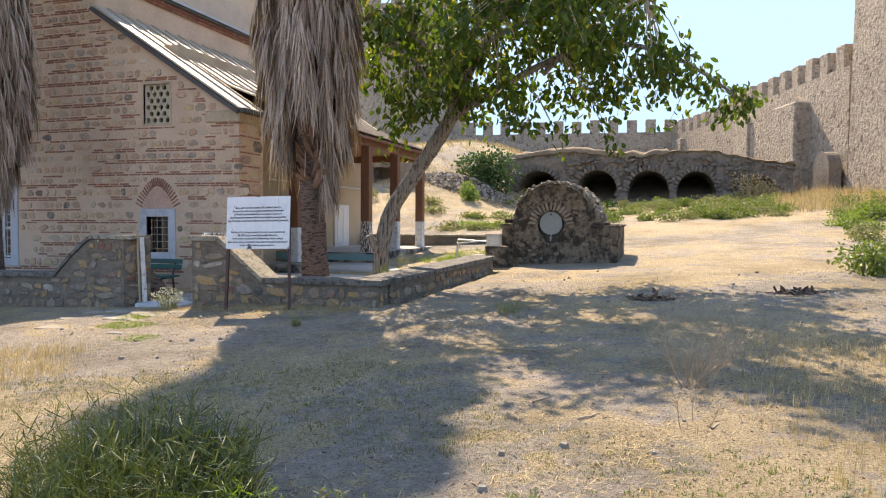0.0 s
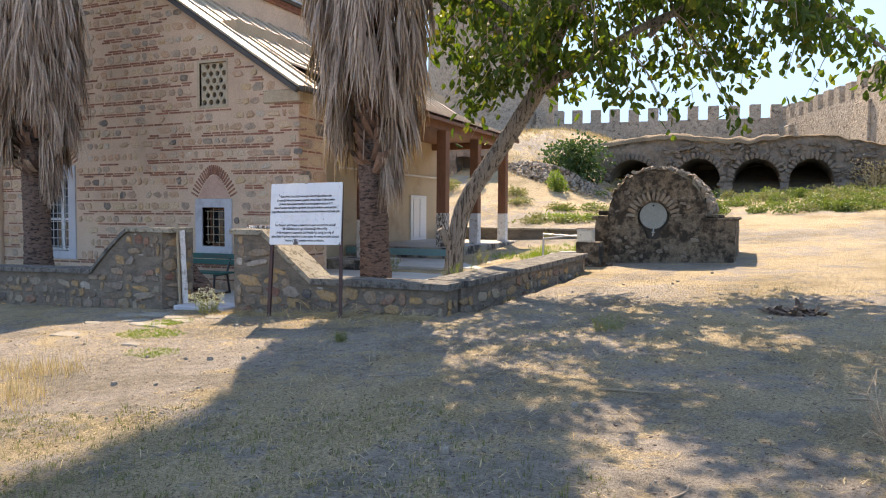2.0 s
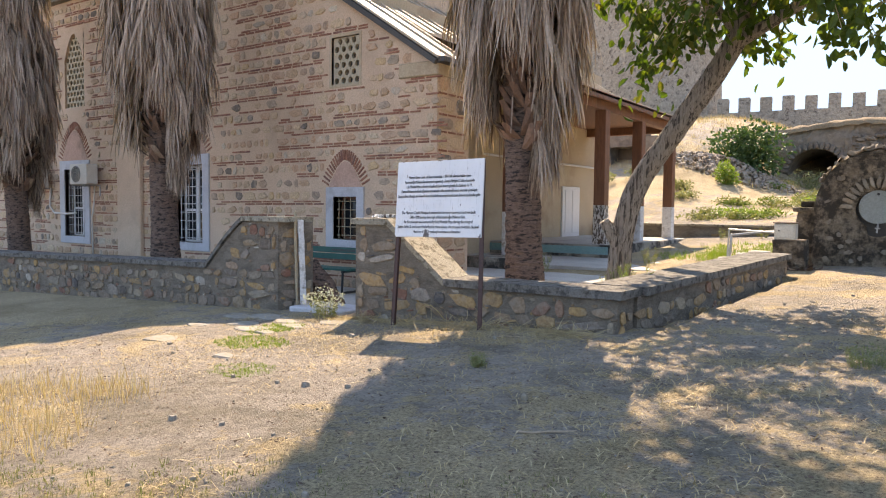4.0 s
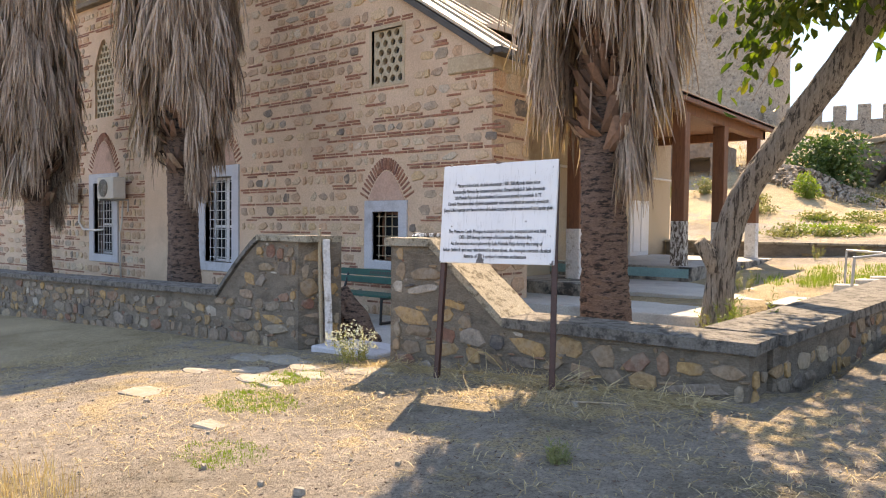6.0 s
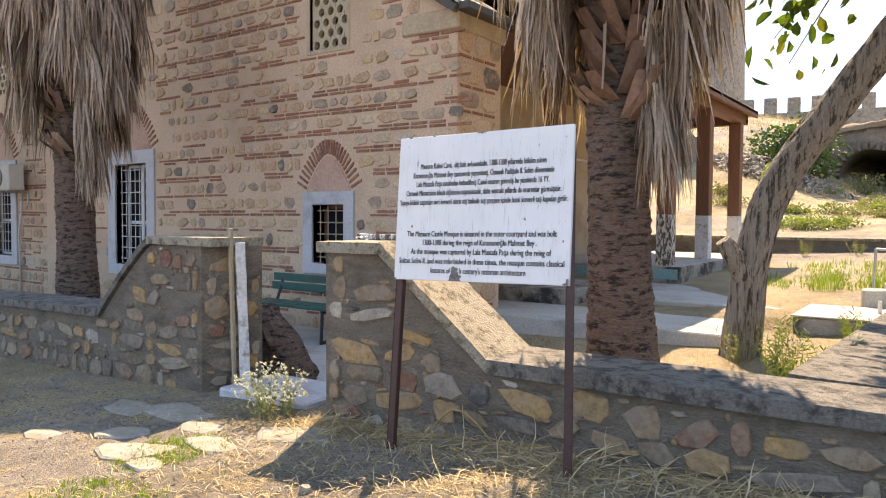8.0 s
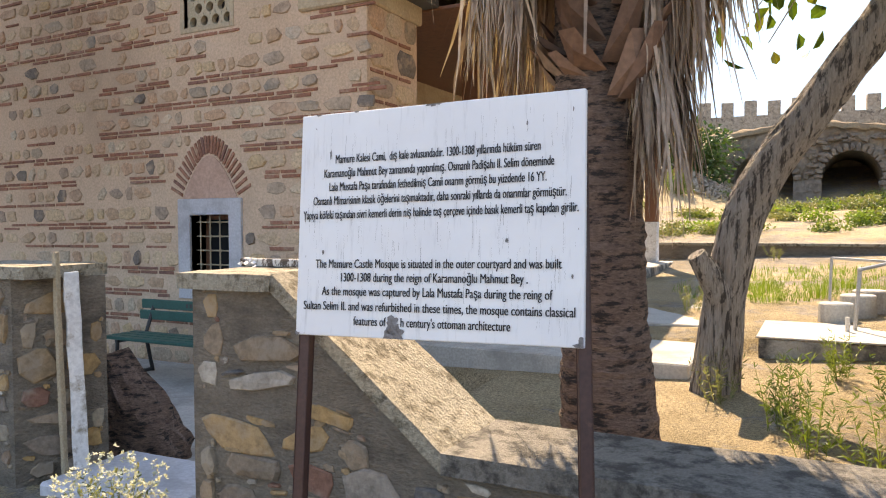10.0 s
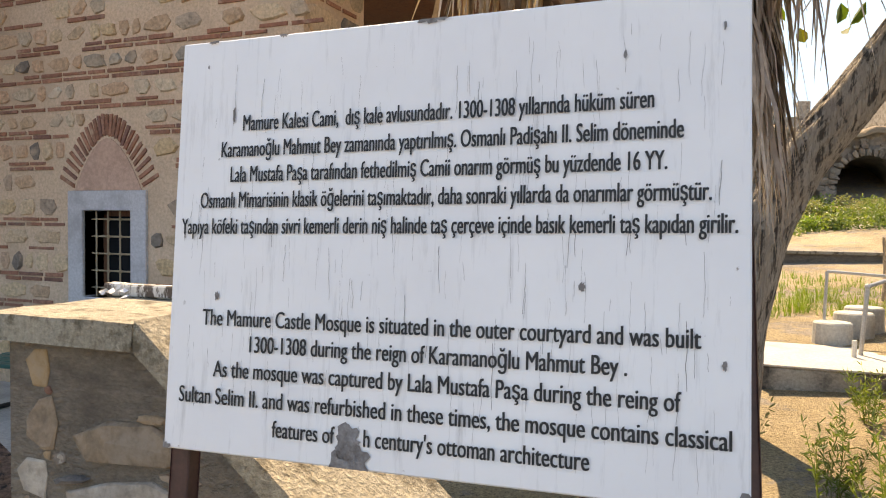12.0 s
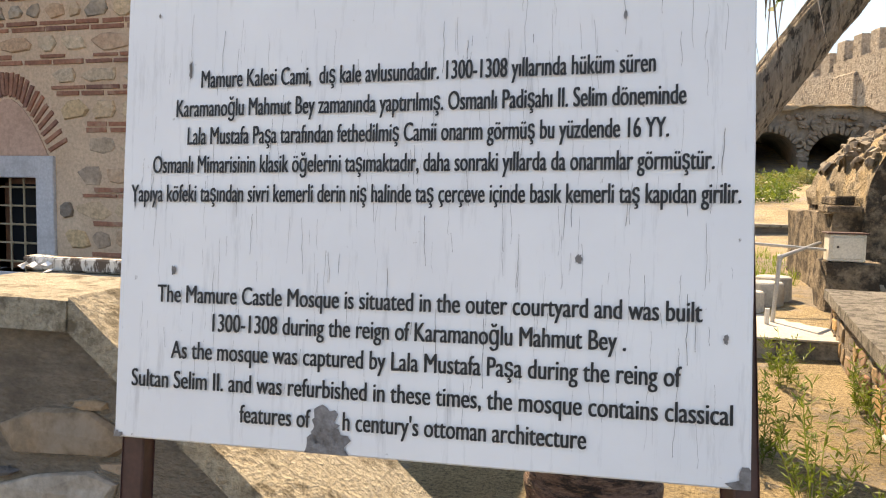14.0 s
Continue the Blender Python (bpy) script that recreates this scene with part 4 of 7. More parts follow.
    for u, zb in ((0.03, -0.13), (W - 0.035, -0.06)):
        p = M @ Vector((u, 0.05, 0))
        q = M @ Vector((u, 0.05, H - 0.02))
        bm = bmesh.new()
        foot = Vector((p.x + (0.01 if u < 0.5 else 0.09), p.y - 0.14, zb - 0.25))
        d = q - foot
        mm = Matrix.Translation((q + foot) / 2) @ d.to_track_quat("Z", "Y").to_matrix().to_4x4()
        box(bm, -0.02, 0.02, -0.02, 0.02, -d.length / 2, d.length / 2, 0.003, mm)
        put(part("post", bm, M_IRON), Matrix.Identity(4))
    return sign


build_sign()


# ---- vaulted tank ----
def build_tank():
    tank = empty("vaulted_tank", (-2.9, 20.3, 0.3), "low barrel-vaulted masonry tank with a round closed hatch", "tank")
    put = lambda ob: under(ob, tank)
    cx, hz, R, spring = -2.87, 1.33, 0.98, 1.33
    y0, y1 = 19.0, 21.9
    xl, xr, zb = -3.9, -1.86, -0.1
    hole = (-2.93, 1.30, 0.33)

    def outline(a):
        """Front outline along a ray from the hatch's middle."""
        dx, dz = math.cos(a), math.sin(a)
        best = None
        for t in [0.002 * k for k in range(80, 1600)]:
            x, z = hole[0] + dx * t, hole[1] + dz * t
            inside = zb < z <= spring and xl < x < xr or z > spring and ((x - cx) / 1.02) ** 2 + ((z - spring) / R) ** 2 < 1
            if not inside:
                break
            best = (x, z)
        return best
    n = 72
    V, F = [], []
    rows = 7
    for k in range(n):
        a = 2 * math.pi * k / n
        ox, oz = outline(a)
        hx, hz2 = hole[0] + math.cos(a) * hole[2], hole[1] + math.sin(a) * hole[2]
        if -2.05 < a - 2 * math.pi * (a > math.pi) < -1.1:
            hz2 -= 0.14
        V.append((hx, y0 + 0.16, hz2))
        for r in range(rows):
            t = r / (rows - 1)
            x, z = hx + (ox - hx) * t, hz2 + (oz - hz2) * t
            V.append((x, y0 + 0.035 * noise.noise((x * 3, z * 3, 1.5)) + 0.015 * noise.noise((x * 11, z * 11, 4)), z))
        V.append((ox, y0 + 0.12, oz))
    m = rows + 2
    for k in range(n):
        k2 = (k + 1) % n
        for r in range(m - 1):
            F.append((k * m + r, k2 * m + r, k2 * m + r + 1, k * m + r + 1))
    put(mesh_ob("front_wall", V, F, M_TOMB, None, "flaking grey-brown plaster front"))
    # barrel with crumbling top
    V, F = [], []
    na, ny = 34, 26
    for j in range(ny + 1):
        y = y0 + 0.02 + (y1 - y0) * j / ny
        for i in range(na + 1):
            a = math.pi * i / na
            bulge = 0.05 + 0.07 * noise.noise((i * 0.35, y * 2.2, 0)) + 0.05 * noise.noise((i * 0.9, y * 6, 5))
            if j < 2:
                bulge *= 0.4
            x = cx - math.cos(a) * (1.0 + bulge)
            z = spring + math.sin(a) * (R + bulge)
            V.append((x, y, z))
    for j in range(ny):
        for i in range(na):
            b = j * (na + 1) + i
            F.append((b, b + na + 1, b + na + 2, b + 1))
    put(mesh_ob("vault", V, F, M_TOMB_TOP, None, "crumbling vault covered in rubble and straw"))
    for x0, x1, ya, yb, z0, z1, nm in ((-4.18, -3.88, 19.1, 21.8, -0.1, 1.25, "side_wall"), (-1.88, -1.28, 18.98, 21.75, -0.1, 1.27, "side_wall"), (-3.9, -1.87, 21.6, 21.9, -0.1, 1.4, "back_wall")):
        bm = bmesh.new()
        box(bm, x0, x1, ya, yb, z0, z1)
        rough(bm, 4, 0.035, 3.0)
        put(part(nm, bm, M_TOMB))
    # thin slabs lying on the shoulders
    for x0, x1, ya, yb, z, th in ((-1.95, -1.24, 18.94, 19.6, 1.255, 0.05), (-1.9, -1.22, 19.55, 21.8, 1.26, 0.06), (-4.25, -3.9, 19.05, 19.6, 1.25, 0.08), (-4.15, -3.95, 19.2, 19.9, 1.34, 0.1), (-1.95, -1.5, 19.0, 19.4, 1.31, 0.06)):
        bm = bmesh.new()
        box(bm, x0, x1, ya, yb, z, z + th, 0.012)
        rough(bm, 2, 0.012, 8)
        put(part("slab", bm, M_TOMB))
    # stone fan over the hatch
    for k in range(15):
        a = math.pi * (k + 0.5) / 15
        ob = new("voussoir", piece_mesh("voussoir", "stone", k % 8, M_TOMBSTONE))
        ob.matrix_basis = piece_m((0, y0, 0), 0, hole[0] + math.cos(a) * 0.47, hole[1] + math.sin(a) * 0.47, 0.085, 0.25, 0.035, math.pi / 2 - a)
        put(ob)
    for k in range(60):
        x, z = rnd.uniform(-3.7, -2.0), rnd.uniform(0.4, 2.1)
        if math.hypot(x - hole[0], z - hole[1]) > 0.66 and math.hypot(x - cx, max(0, z - spring)) < 0.86:
            ob = new("stone", piece_mesh("stone", "stone", k % 14, M_TOMBSTONE))
            ob.matrix_basis = piece_m((0, y0 + 0.012, 0), 0, x, z, rnd.uniform(0.08, 0.2), rnd.uniform(0.06, 0.13), 0.03, rnd.uniform(-.4, .4))
            put(ob)
    bm = bmesh.new()
    bmesh.ops.create_cone(bm, cap_ends=True, segments=40, radius1=0.285, radius2=0.285, depth=0.03, matrix=Matrix.Translation((-2.93, y0 + 0.05, 1.34)) @ Matrix.Rotation(math.pi / 2, 4, "X"))
    hatch = put(part("hatch", bm, M_DISC, None, "round grey-green metal hatch"))
    bm = bmesh.new()
    bmesh.ops.create_cone(bm, cap_ends=True, segments=16, radius1=0.022, radius2=0.022, depth=0.02, matrix=Matrix.Translation((-2.93, y0 + 0.03, 1.56)) @ Matrix.Rotation(math.pi / 2, 4, "X"))
    part("knob", bm, M_DARKMETAL, hatch)
    bm = bmesh.new()
    rod(bm, (-2.92, y0 + 0.05, 1.06), (-2.92, y0 - 0.02, 1.0), 0.016, 8)
    rod(bm, (-2.92, y0 - 0.02, 1.0), (-2.93, y0 - 0.02, 0.9), 0.014, 8)
    box(bm, -2.96, -2.88, y0 - 0.035, y0 - 0.01, 0.97, 0.99, 0.004)
    put(part("tap", bm, M_PIPE, None, "pale metal tap under the hatch"))
    # near-black sheet that puts the recess's shade into colour
    bm = bmesh.new()
    box(bm, -3.4, -2.5, y0 + 0.17, y0 + 0.25, 0.7, 1.9)
    put(part("recess_back", bm, M_FASCIA_AND_SHADE))


M_TOMB_TOP = surface("vault_rubble", (0.20, 0.165, 0.12), (0.33, 0.27, 0.19), 4, 26, 0.98, 1.0, 0.05, (0.36, 0.27, 0.16), 2.0, (0.5, 0.62))
M_TOMBSTONE = pieces_mat("tank_stone", [(0.0, (0.26, 0.22, 0.18)), (0.4, (0.34, 0.29, 0.23)), (0.7, (0.20, 0.17, 0.14)), (1.0, (0.38, 0.29, 0.2))], 20, dirt=(0.27, 0.235, 0.19), dirt_mix=(0.42, 0.7))
build_tank()


# ---- arcade in the terrace ----
ARCHES = ((-8.97, -6.45, 4.5), (-5.3, -2.95, 4.5), (-2.3, 0.08, 4.42), (0.48, 2.65, 4.35), (4.3, 5.95, 3.98))
AY = 46.0


def build_arcade():
    arc = empty("vaulted_arcade", (-1, AY, 2), "ruined row of vaulted stone chambers under a grassy terrace", "ruin")
    put = lambda ob: under(ob, arc)

    def top(x):
        return 5.55 + 0.18 * math.sin(x * 0.8) + 0.12 * noise.noise((x * 1.7, 3, 0)) - 0.09 * max(0, x) - (0.25 if x > 6.9 else 0)

    def opening(x):
        for a, b, zt in ARCHES:
            if a < x < b:
                t = (x - (a + b) / 2) / ((b - a) / 2)
                return zt - 1.25 + 1.25 * math.sqrt(max(0, 1 - t * t))
        return None
    xs = []
    x = -10.2
    while x <= 6.9:
        xs.append(x)
        x += 0.15
    for a, b, _ in ARCHES:
        xs += [a - 0.001, a + 0.004, b - 0.004, b + 0.001]
    xs = sorted(xs)
    V, F = [], []
    nz = 14
    for x in xs:
        o = opening(x)
        z0 = 0.8 if o is None else o
        z1 = top(x)
        for k in range(nz):
            z = z0 + (z1 - z0) * k / (nz - 1)
            V.append((x, AY - 0.35 * (z < 3.2 and o is None) * 0.5 + 0.16 * noise.noise((x * 1.1, z * 1.3, 2)) + 0.07 * noise.noise((x * 4, z * 4, 6)), z))
        V.append((x, AY + 0.6, z1 + 0.05))
        V.append((x, AY + 7, z1 + 0.35))
        V.append((x, AY + 7, 0.5))
    m = nz + 3
    for i in range(len(xs) - 1):
        for k in range(m - 1):
            F.append((i * m + k, (i + 1) * m + k, (i + 1) * m + k + 1, i * m + k + 1))
    F.append(tuple((len(xs) - 1) * m + k for k in range(m)))
    front = put(mesh_ob("front_wall", V, F, M_VAULT, None, "dark rough masonry front"))
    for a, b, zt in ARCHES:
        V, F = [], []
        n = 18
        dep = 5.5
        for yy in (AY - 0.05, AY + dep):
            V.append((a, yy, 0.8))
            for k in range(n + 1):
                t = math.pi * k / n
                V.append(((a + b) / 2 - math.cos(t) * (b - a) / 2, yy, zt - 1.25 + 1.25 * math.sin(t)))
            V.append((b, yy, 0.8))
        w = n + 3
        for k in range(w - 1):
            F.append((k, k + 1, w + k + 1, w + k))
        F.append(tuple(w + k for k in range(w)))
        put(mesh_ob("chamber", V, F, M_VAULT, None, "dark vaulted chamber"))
        for k in range(17):
            t = math.pi * (k + 0.5) / 17
            ob = new("voussoir", piece_mesh("voussoir", "rubble", k % 9, M_VAULTSTONE))
            ob.matrix_basis = piece_m((0, AY - 0.1, 0), 0, (a + b) / 2 - math.cos(t) * ((b - a) / 2 + 0.17), zt - 1.25 + math.sin(t) * 1.42, 0.24, 0.4, 0.08, math.pi / 2 - (math.pi - t))
            put(ob)
    # turf along the terrace edge
    V, F = [], []
    nx = 110
    for i in range(nx + 1):
        x = -10.2 + 17.1 * i / nx
        zt = top(x)
        for k, (yy, dz) in enumerate(((AY - 0.22, -0.12), (AY - 0.15, 0.10), (AY + 0.7, 0.28), (AY + 3, 0.42), (AY + 7.2, 0.45))):
            V.append((x, yy + 0.1 * noise.noise((x, k, 7)), zt + dz * (0.25 if 0 < x else 1) + 0.08 * noise.noise((x * 2, k * 1.7, 1))))
    for i in range(nx):
        for k in range(4):
            F.append((i * 5 + k, (i + 1) * 5 + k, (i + 1) * 5 + k + 1, i * 5 + k + 1))
    put(mesh_ob("turf", V, F, M_TURF, None, "dry brown turf on the terrace", True))
    its = []
    for k in range(520):
        x = rnd.uniform(-6.0, 6.8)
        z = rnd.uniform(2.0, 5.2)
        o = opening(x)
        if (o is None or z > o + 0.35) and z < top(x) - 0.1:
            its.append(piece_m((0, AY - 0.07, 0), 0, x, z, rnd.uniform(0.18, 0.5), rnd.uniform(0.14, 0.28), 0.1, rnd.uniform(-.3, .3)))
    return front, its


M_VAULTSTONE = pieces_mat("vault_stone", [(0.0, (0.17, 0.14, 0.115)), (0.4, (0.23, 0.19, 0.15)), (0.7, (0.12, 0.10, 0.085)), (1.0, (0.29, 0.235, 0.18))], 12, dirt=(0.19, 0.16, 0.13), dirt_mix=(0.42, 0.7))
M_TURF = surface("dry_turf", (0.20, 0.14, 0.085), (0.30, 0.215, 0.125), 1.2, 14, 0.98, 0.8, 0.05, (0.20, 0.14, 0.09), 0.8)
arcade_front, arcade_stones = build_arcade()


# ---- fortress ----
def build_fortress():
    fort = empty("fortress_wall", (0, 76, 6), "long crenellated stone fortress wall with towers", "fortress")
    put = lambda ob: under(ob, fort)

    def run(a, b, zt, thick, z0, merlon=True, pitch=1.75, mh=1.25, label=""):
        a, b = Vector(a), Vector(b)
        d = b - a
        L = d.length
        m = Matrix.Translation((a.x, a.y, 0)) @ Matrix.Rotation(math.atan2(d.y, d.x), 4, "Z")
        bm = bmesh.new()
        box(bm, 0, L, -thick / 2, thick / 2, z0, zt, 0, m)
        w = put(part("curtain_wall", bm, M_FORT, None, label))
        if merlon:
            n = int(L / pitch)
            for k in range(n):
                bm = bmesh.new()
                x = (k + 0.15) * L / n
                j = rnd.uniform(-0.08, 0.08)
                box(bm, x, x + pitch * 0.56, -thick / 2 - 0.001, -thick / 2 + 0.75, zt - 0.05, zt + mh + j, 0.05, m)
                part("merlon", bm, M_FORT, w)
        return w
    run((-22.5, 76), (1.2, 78.5), 10.4, 1.8, 1, label="grey-brown rubble curtain wall")
    run((-60, 80), (-30, 78), 15.5, 2, 1)
    # wall that comes forward on the other side
    run((1.2, 78.5), (6.2, 65.0), 10.0, 2.0, 1, mh=1.3)
    run((6.2, 65.0), (10.9, 48.5), 10.5, 2.0, 1, mh=1.35)
    run((12.5, 44.0), (34, 26), 15.0, 2.4, 0, mh=1.4)
    # square buttress towers
    for x, y, s, zt in ((6.6, 63.6, 3.0, 9.6), (8.6, 54.5, 3.4, 9.2), (2.0, 76.2, 3.2, 9.4)):
        bm = bmesh.new()
        m = Matrix.Translation((x, y, 0)) @ Matrix.Rotation(radians(-74), 4, "Z")
        box(bm, -s / 2, s / 2, -s / 2 + 0.3, s / 2, 1, zt, 0.1, m)
        put(part("buttress", bm, M_FORT, None, "square stone buttress"))
    # big tower close by
    for (x, y, r, zt, n) in ((13.6, 45.2, 4.2, 15.4, 4), (-28.4, 79.5, 7.0, 24.0, 28)):
        bm = bmesh.new()
        bmesh.ops.create_cone(bm, cap_ends=True, segments=n, radius1=r * 1.06, radius2=r, depth=zt, matrix=Matrix.Translation((x, y, zt / 2)) @ Matrix.Rotation(radians(61 if n == 4 else 0), 4, "Z"))
        t = put(part("tower", bm, M_FORT, None, "tall stone tower"))
        k = 14
        ring = r - 0.4 if n > 4 else r * 0.64
        for i in range(k):
            a = 2 * math.pi * i / k
            bm = bmesh.new()
            box(bm, -0.8, 0.8, -0.4, 0.4, zt - 0.1, zt + 1.3, 0.05, Matrix.Translation((x + math.cos(a) * ring, y + math.sin(a) * ring, 0)) @ Matrix.Rotation(a + math.pi / 2, 4, "Z"))
            part("merlon", bm, M_FORT, t)
    # blind arches at the foot of the wall
    for x, y, w, h in ((7.75, 57.2, 1.5, 2.6), (10.1, 49.6, 1.8, 2.8)):
        m = Matrix.Translation((x - 0.9, y - 0.6, 0)) @ Matrix.Rotation(radians(-74), 4, "Z")
        n = 12
        V, F = [], []
        zg = ground_z(x, y) - 0.3
        for yy in (-0.55, 0.2):
            V.append(m @ Vector((-w / 2, yy, zg)))
            for k in range(n + 1):
                t = math.pi * k / n
                V.append(m @ Vector((-math.cos(t) * w / 2, yy, zg + h - w / 2 + math.sin(t) * w / 2)))
            V.append(m @ Vector((w / 2, yy, zg)))
        F.append(tuple(range(n + 3)))
        for k in range(n + 2):
            F.append((k, k + 1, n + 3 + k + 1, n + 3 + k))
        put(mesh_ob("blind_arch", V, F, M_VAULT))


build_fortress()


# ---- yard: platform, slabs, blocks ----
def slab_thing(name, x0, x1, y0, y1, z0, z1, mat, label, category, bev=0.015, yaw=0.0, kind=""):
    bm = bmesh.new()
    cx, cy = (x0 + x1) / 2, (y0 + y1) / 2
    box(bm, x0 - cx, x1 - cx, y0 - cy, y1 - cy, 0, z1 - z0, bev)
    rough(bm, 2, 0.004, 5)
    ob = part(name, bm, mat)
    ob.location, ob.rotation_euler = (cx, cy, z0), (0, 0, yaw)
    return tagged(ob, label, category, kind=kind)


def build_yard():
    plat = slab_thing("porch_platform", -11.5, -8.3, 20.5, 26.4, 0.0, 0.44, M_GRIME, "raised concrete porch floor with grimy stained side", "platform", kind="structure")
    bm = bmesh.new()
    box(bm, -11.5, -8.34, 20.492, 20.5, 0.22, 0.40)
    t = part("teal_band", bm, M_TEAL, plat, "painted teal band")
    t.matrix_parent_inverse = Matrix.Translation(-plat.location)
    bm = bmesh.new()
    box(bm, -11.5, -8.32, 20.52, 26.38, 0.443, 0.449)
    t = part("floor_finish", bm, M_CONC, plat)
    t.matrix_parent_inverse = Matrix.Translation(-plat.location)
    slab_thing("planter_block", -10.1, -8.8, 17.2, 18.6, -0.2, 0.27, M_GRIME, "grimy low concrete block under a porch post", "block")
    slab_thing("pavement", -11.5, -5.95, 17.75, 20.49, -0.2, 0.15, M_CONC, "pale concrete yard paving", "pavement", kind="structure")
    slab_thing("pavement", -11.5, -6.35, 15.7, 17.15, -0.3, 0.06, M_CONC, "pale concrete yard paving", "pavement", kind="structure")
    slab_thing("pavement", -6.9, -5.0, 19.2, 25.5, -0.2, 0.19, M_CONC, "sunlit concrete path", "pavement", kind="structure")
    slab_thing("pavement", -17.0, -8.1, 12.05, 15.2, -0.9, -0.31, M_CONC, "pale paving before the mosque wall", "pavement", kind="structure")
    tank = slab_thing("water_trough", -5.85, -4.35, 16.75, 18.05, -0.25, 0.19, M_GRIME, "low concrete washing trough with pale rim", "trough")
    bm = bmesh.new()
    box(bm, -5.87, -4.33, 16.73, 18.07, 0.192, 0.21, 0.004)
    r = part("rim", bm, M_CONC, tank)
    r.matrix_parent_inverse = Matrix.Translation(-tank.location)
    for x, y, s, h, c in ((-5.15, 18.3, 0.19, 0.26, 0), (-4.92, 18.65, 0.2, 0.33, 0), (-4.78, 19.0, 0.2, 0.36, 0)):
        bm = bmesh.new()
        bmesh.ops.create_cone(bm, cap_ends=True, segments=18, radius1=s, radius2=s * 0.95, depth=h, matrix=Matrix.Translation((0, 0, h / 2)))
        bmesh.ops.bevel(bm, geom=[e for e in bm.edges if abs(e.verts[0].co.z - e.verts[1].co.z) < 1e-4], offset=0.015, segments=1, affect="EDGES")
        o = part("concrete_stool", bm, M_CONC)
        o.location = (x, y, 0.16)
        tagged(o, "worn round concrete stool in the yard", "stool", group="yard stools")
    # water pipe
    p = empty("water_pipe", (-5.0, 17.6, 0.2), "galvanised water pipe standing in the trough", "pipe")
    bm = bmesh.new()
    rod(bm, (-4.99, 17.6, 0.17), (-4.95, 17.6, 0.84), 0.02, 8)
    rod(bm, (-4.95, 17.6, 0.84), (-4.35, 18.9, 0.92), 0.02, 8)
    bmesh.ops.create_icosphere(bm, subdivisions=2, radius=0.028, matrix=Matrix.Translation((-4.95, 17.6, 0.84)))
    under(part("tube", bm, M_PIPE), p)
    bm = bmesh.new()
    rod(bm, (-5.06, 17.45, 0.17), (-5.06, 17.45, 0.36), 0.022, 8)
    under(part("stub", bm, M_PLASTIC_WHITE), p)
    # wall on the far side of the yard
    bm = bmesh.new()
    box(bm, -11.4, -3.2, 26.9, 27.3, 0.0, 0.80)
    w = part("yard_wall", bm, M_CEMENT)
    tagged(w, "low rubble wall behind the porch", "wall", kind="structure")
    bm = bmesh.new()
    box(bm, -11.45, -3.15, 26.85, 27.35, 0.801, 0.87, 0.01)
    part("coping", bm, M_COPING_PALE, w)
    far = rubble_items((0, 26.9, 0), 0, -11.3, -3.3, lambda x: 0.8, lambda x: 0.15, 1.5, seed=21)
    lay(far, w, "stone", "stone", M_RUBBLE, (-6, 26.9, 0.5), 60)
    # junction box at the wall's end
    jb = empty("junction_box", (-4.35, 18.4, 0.75), "rusty white metal meter box on a stone stub", "box")
    bm = bmesh.new()
    box(bm, -4.40, -4.06, 18.22, 18.45, 0.77, 1.05, 0.01)
    under(part("body", bm, M_AC, None, "rust-edged white metal case"), jb)
    bm = bmesh.new()
    box(bm, -4.37, -4.09, 18.205, 18.219, 0.80, 1.02, 0.006)
    under(part("door", bm, M_AC), jb)
    bm = bmesh.new()
    box(bm, -4.42, -4.04, 18.19, 18.47, 1.051, 1.065, 0.004)
    under(part("lid", bm, M_IRON), jb)
    bm = bmesh.new()
    bmesh.ops.create_uvsphere(bm, u_segments=8, v_segments=6, radius=0.012, matrix=Matrix.Translation((-4.32, 18.2, 0.92)))
    under(part("lock", bm, M_DARKMETAL), jb)
    bm = bmesh.new()
    rod(bm, (-4.40, 18.33, 0.88), (-5.2, 18.45, 0.92), 0.016, 8)
    rod(bm, (-5.2, 18.45, 0.92), (-5.22, 18.45, 0.2), 0.016, 8)
    under(part("feed_pipe", bm, M_PIPE), jb)
    bm = bmesh.new()
    box(bm, -4.42, -3.92, 18.2, 18.7, 0.0, 0.765)
    rough(bm, 3, 0.04, 4)
    b = part("stone_stub", bm, M_TOMB)
    tagged(b, "broken masonry stub between wall and tank", "masonry")


build_yard()


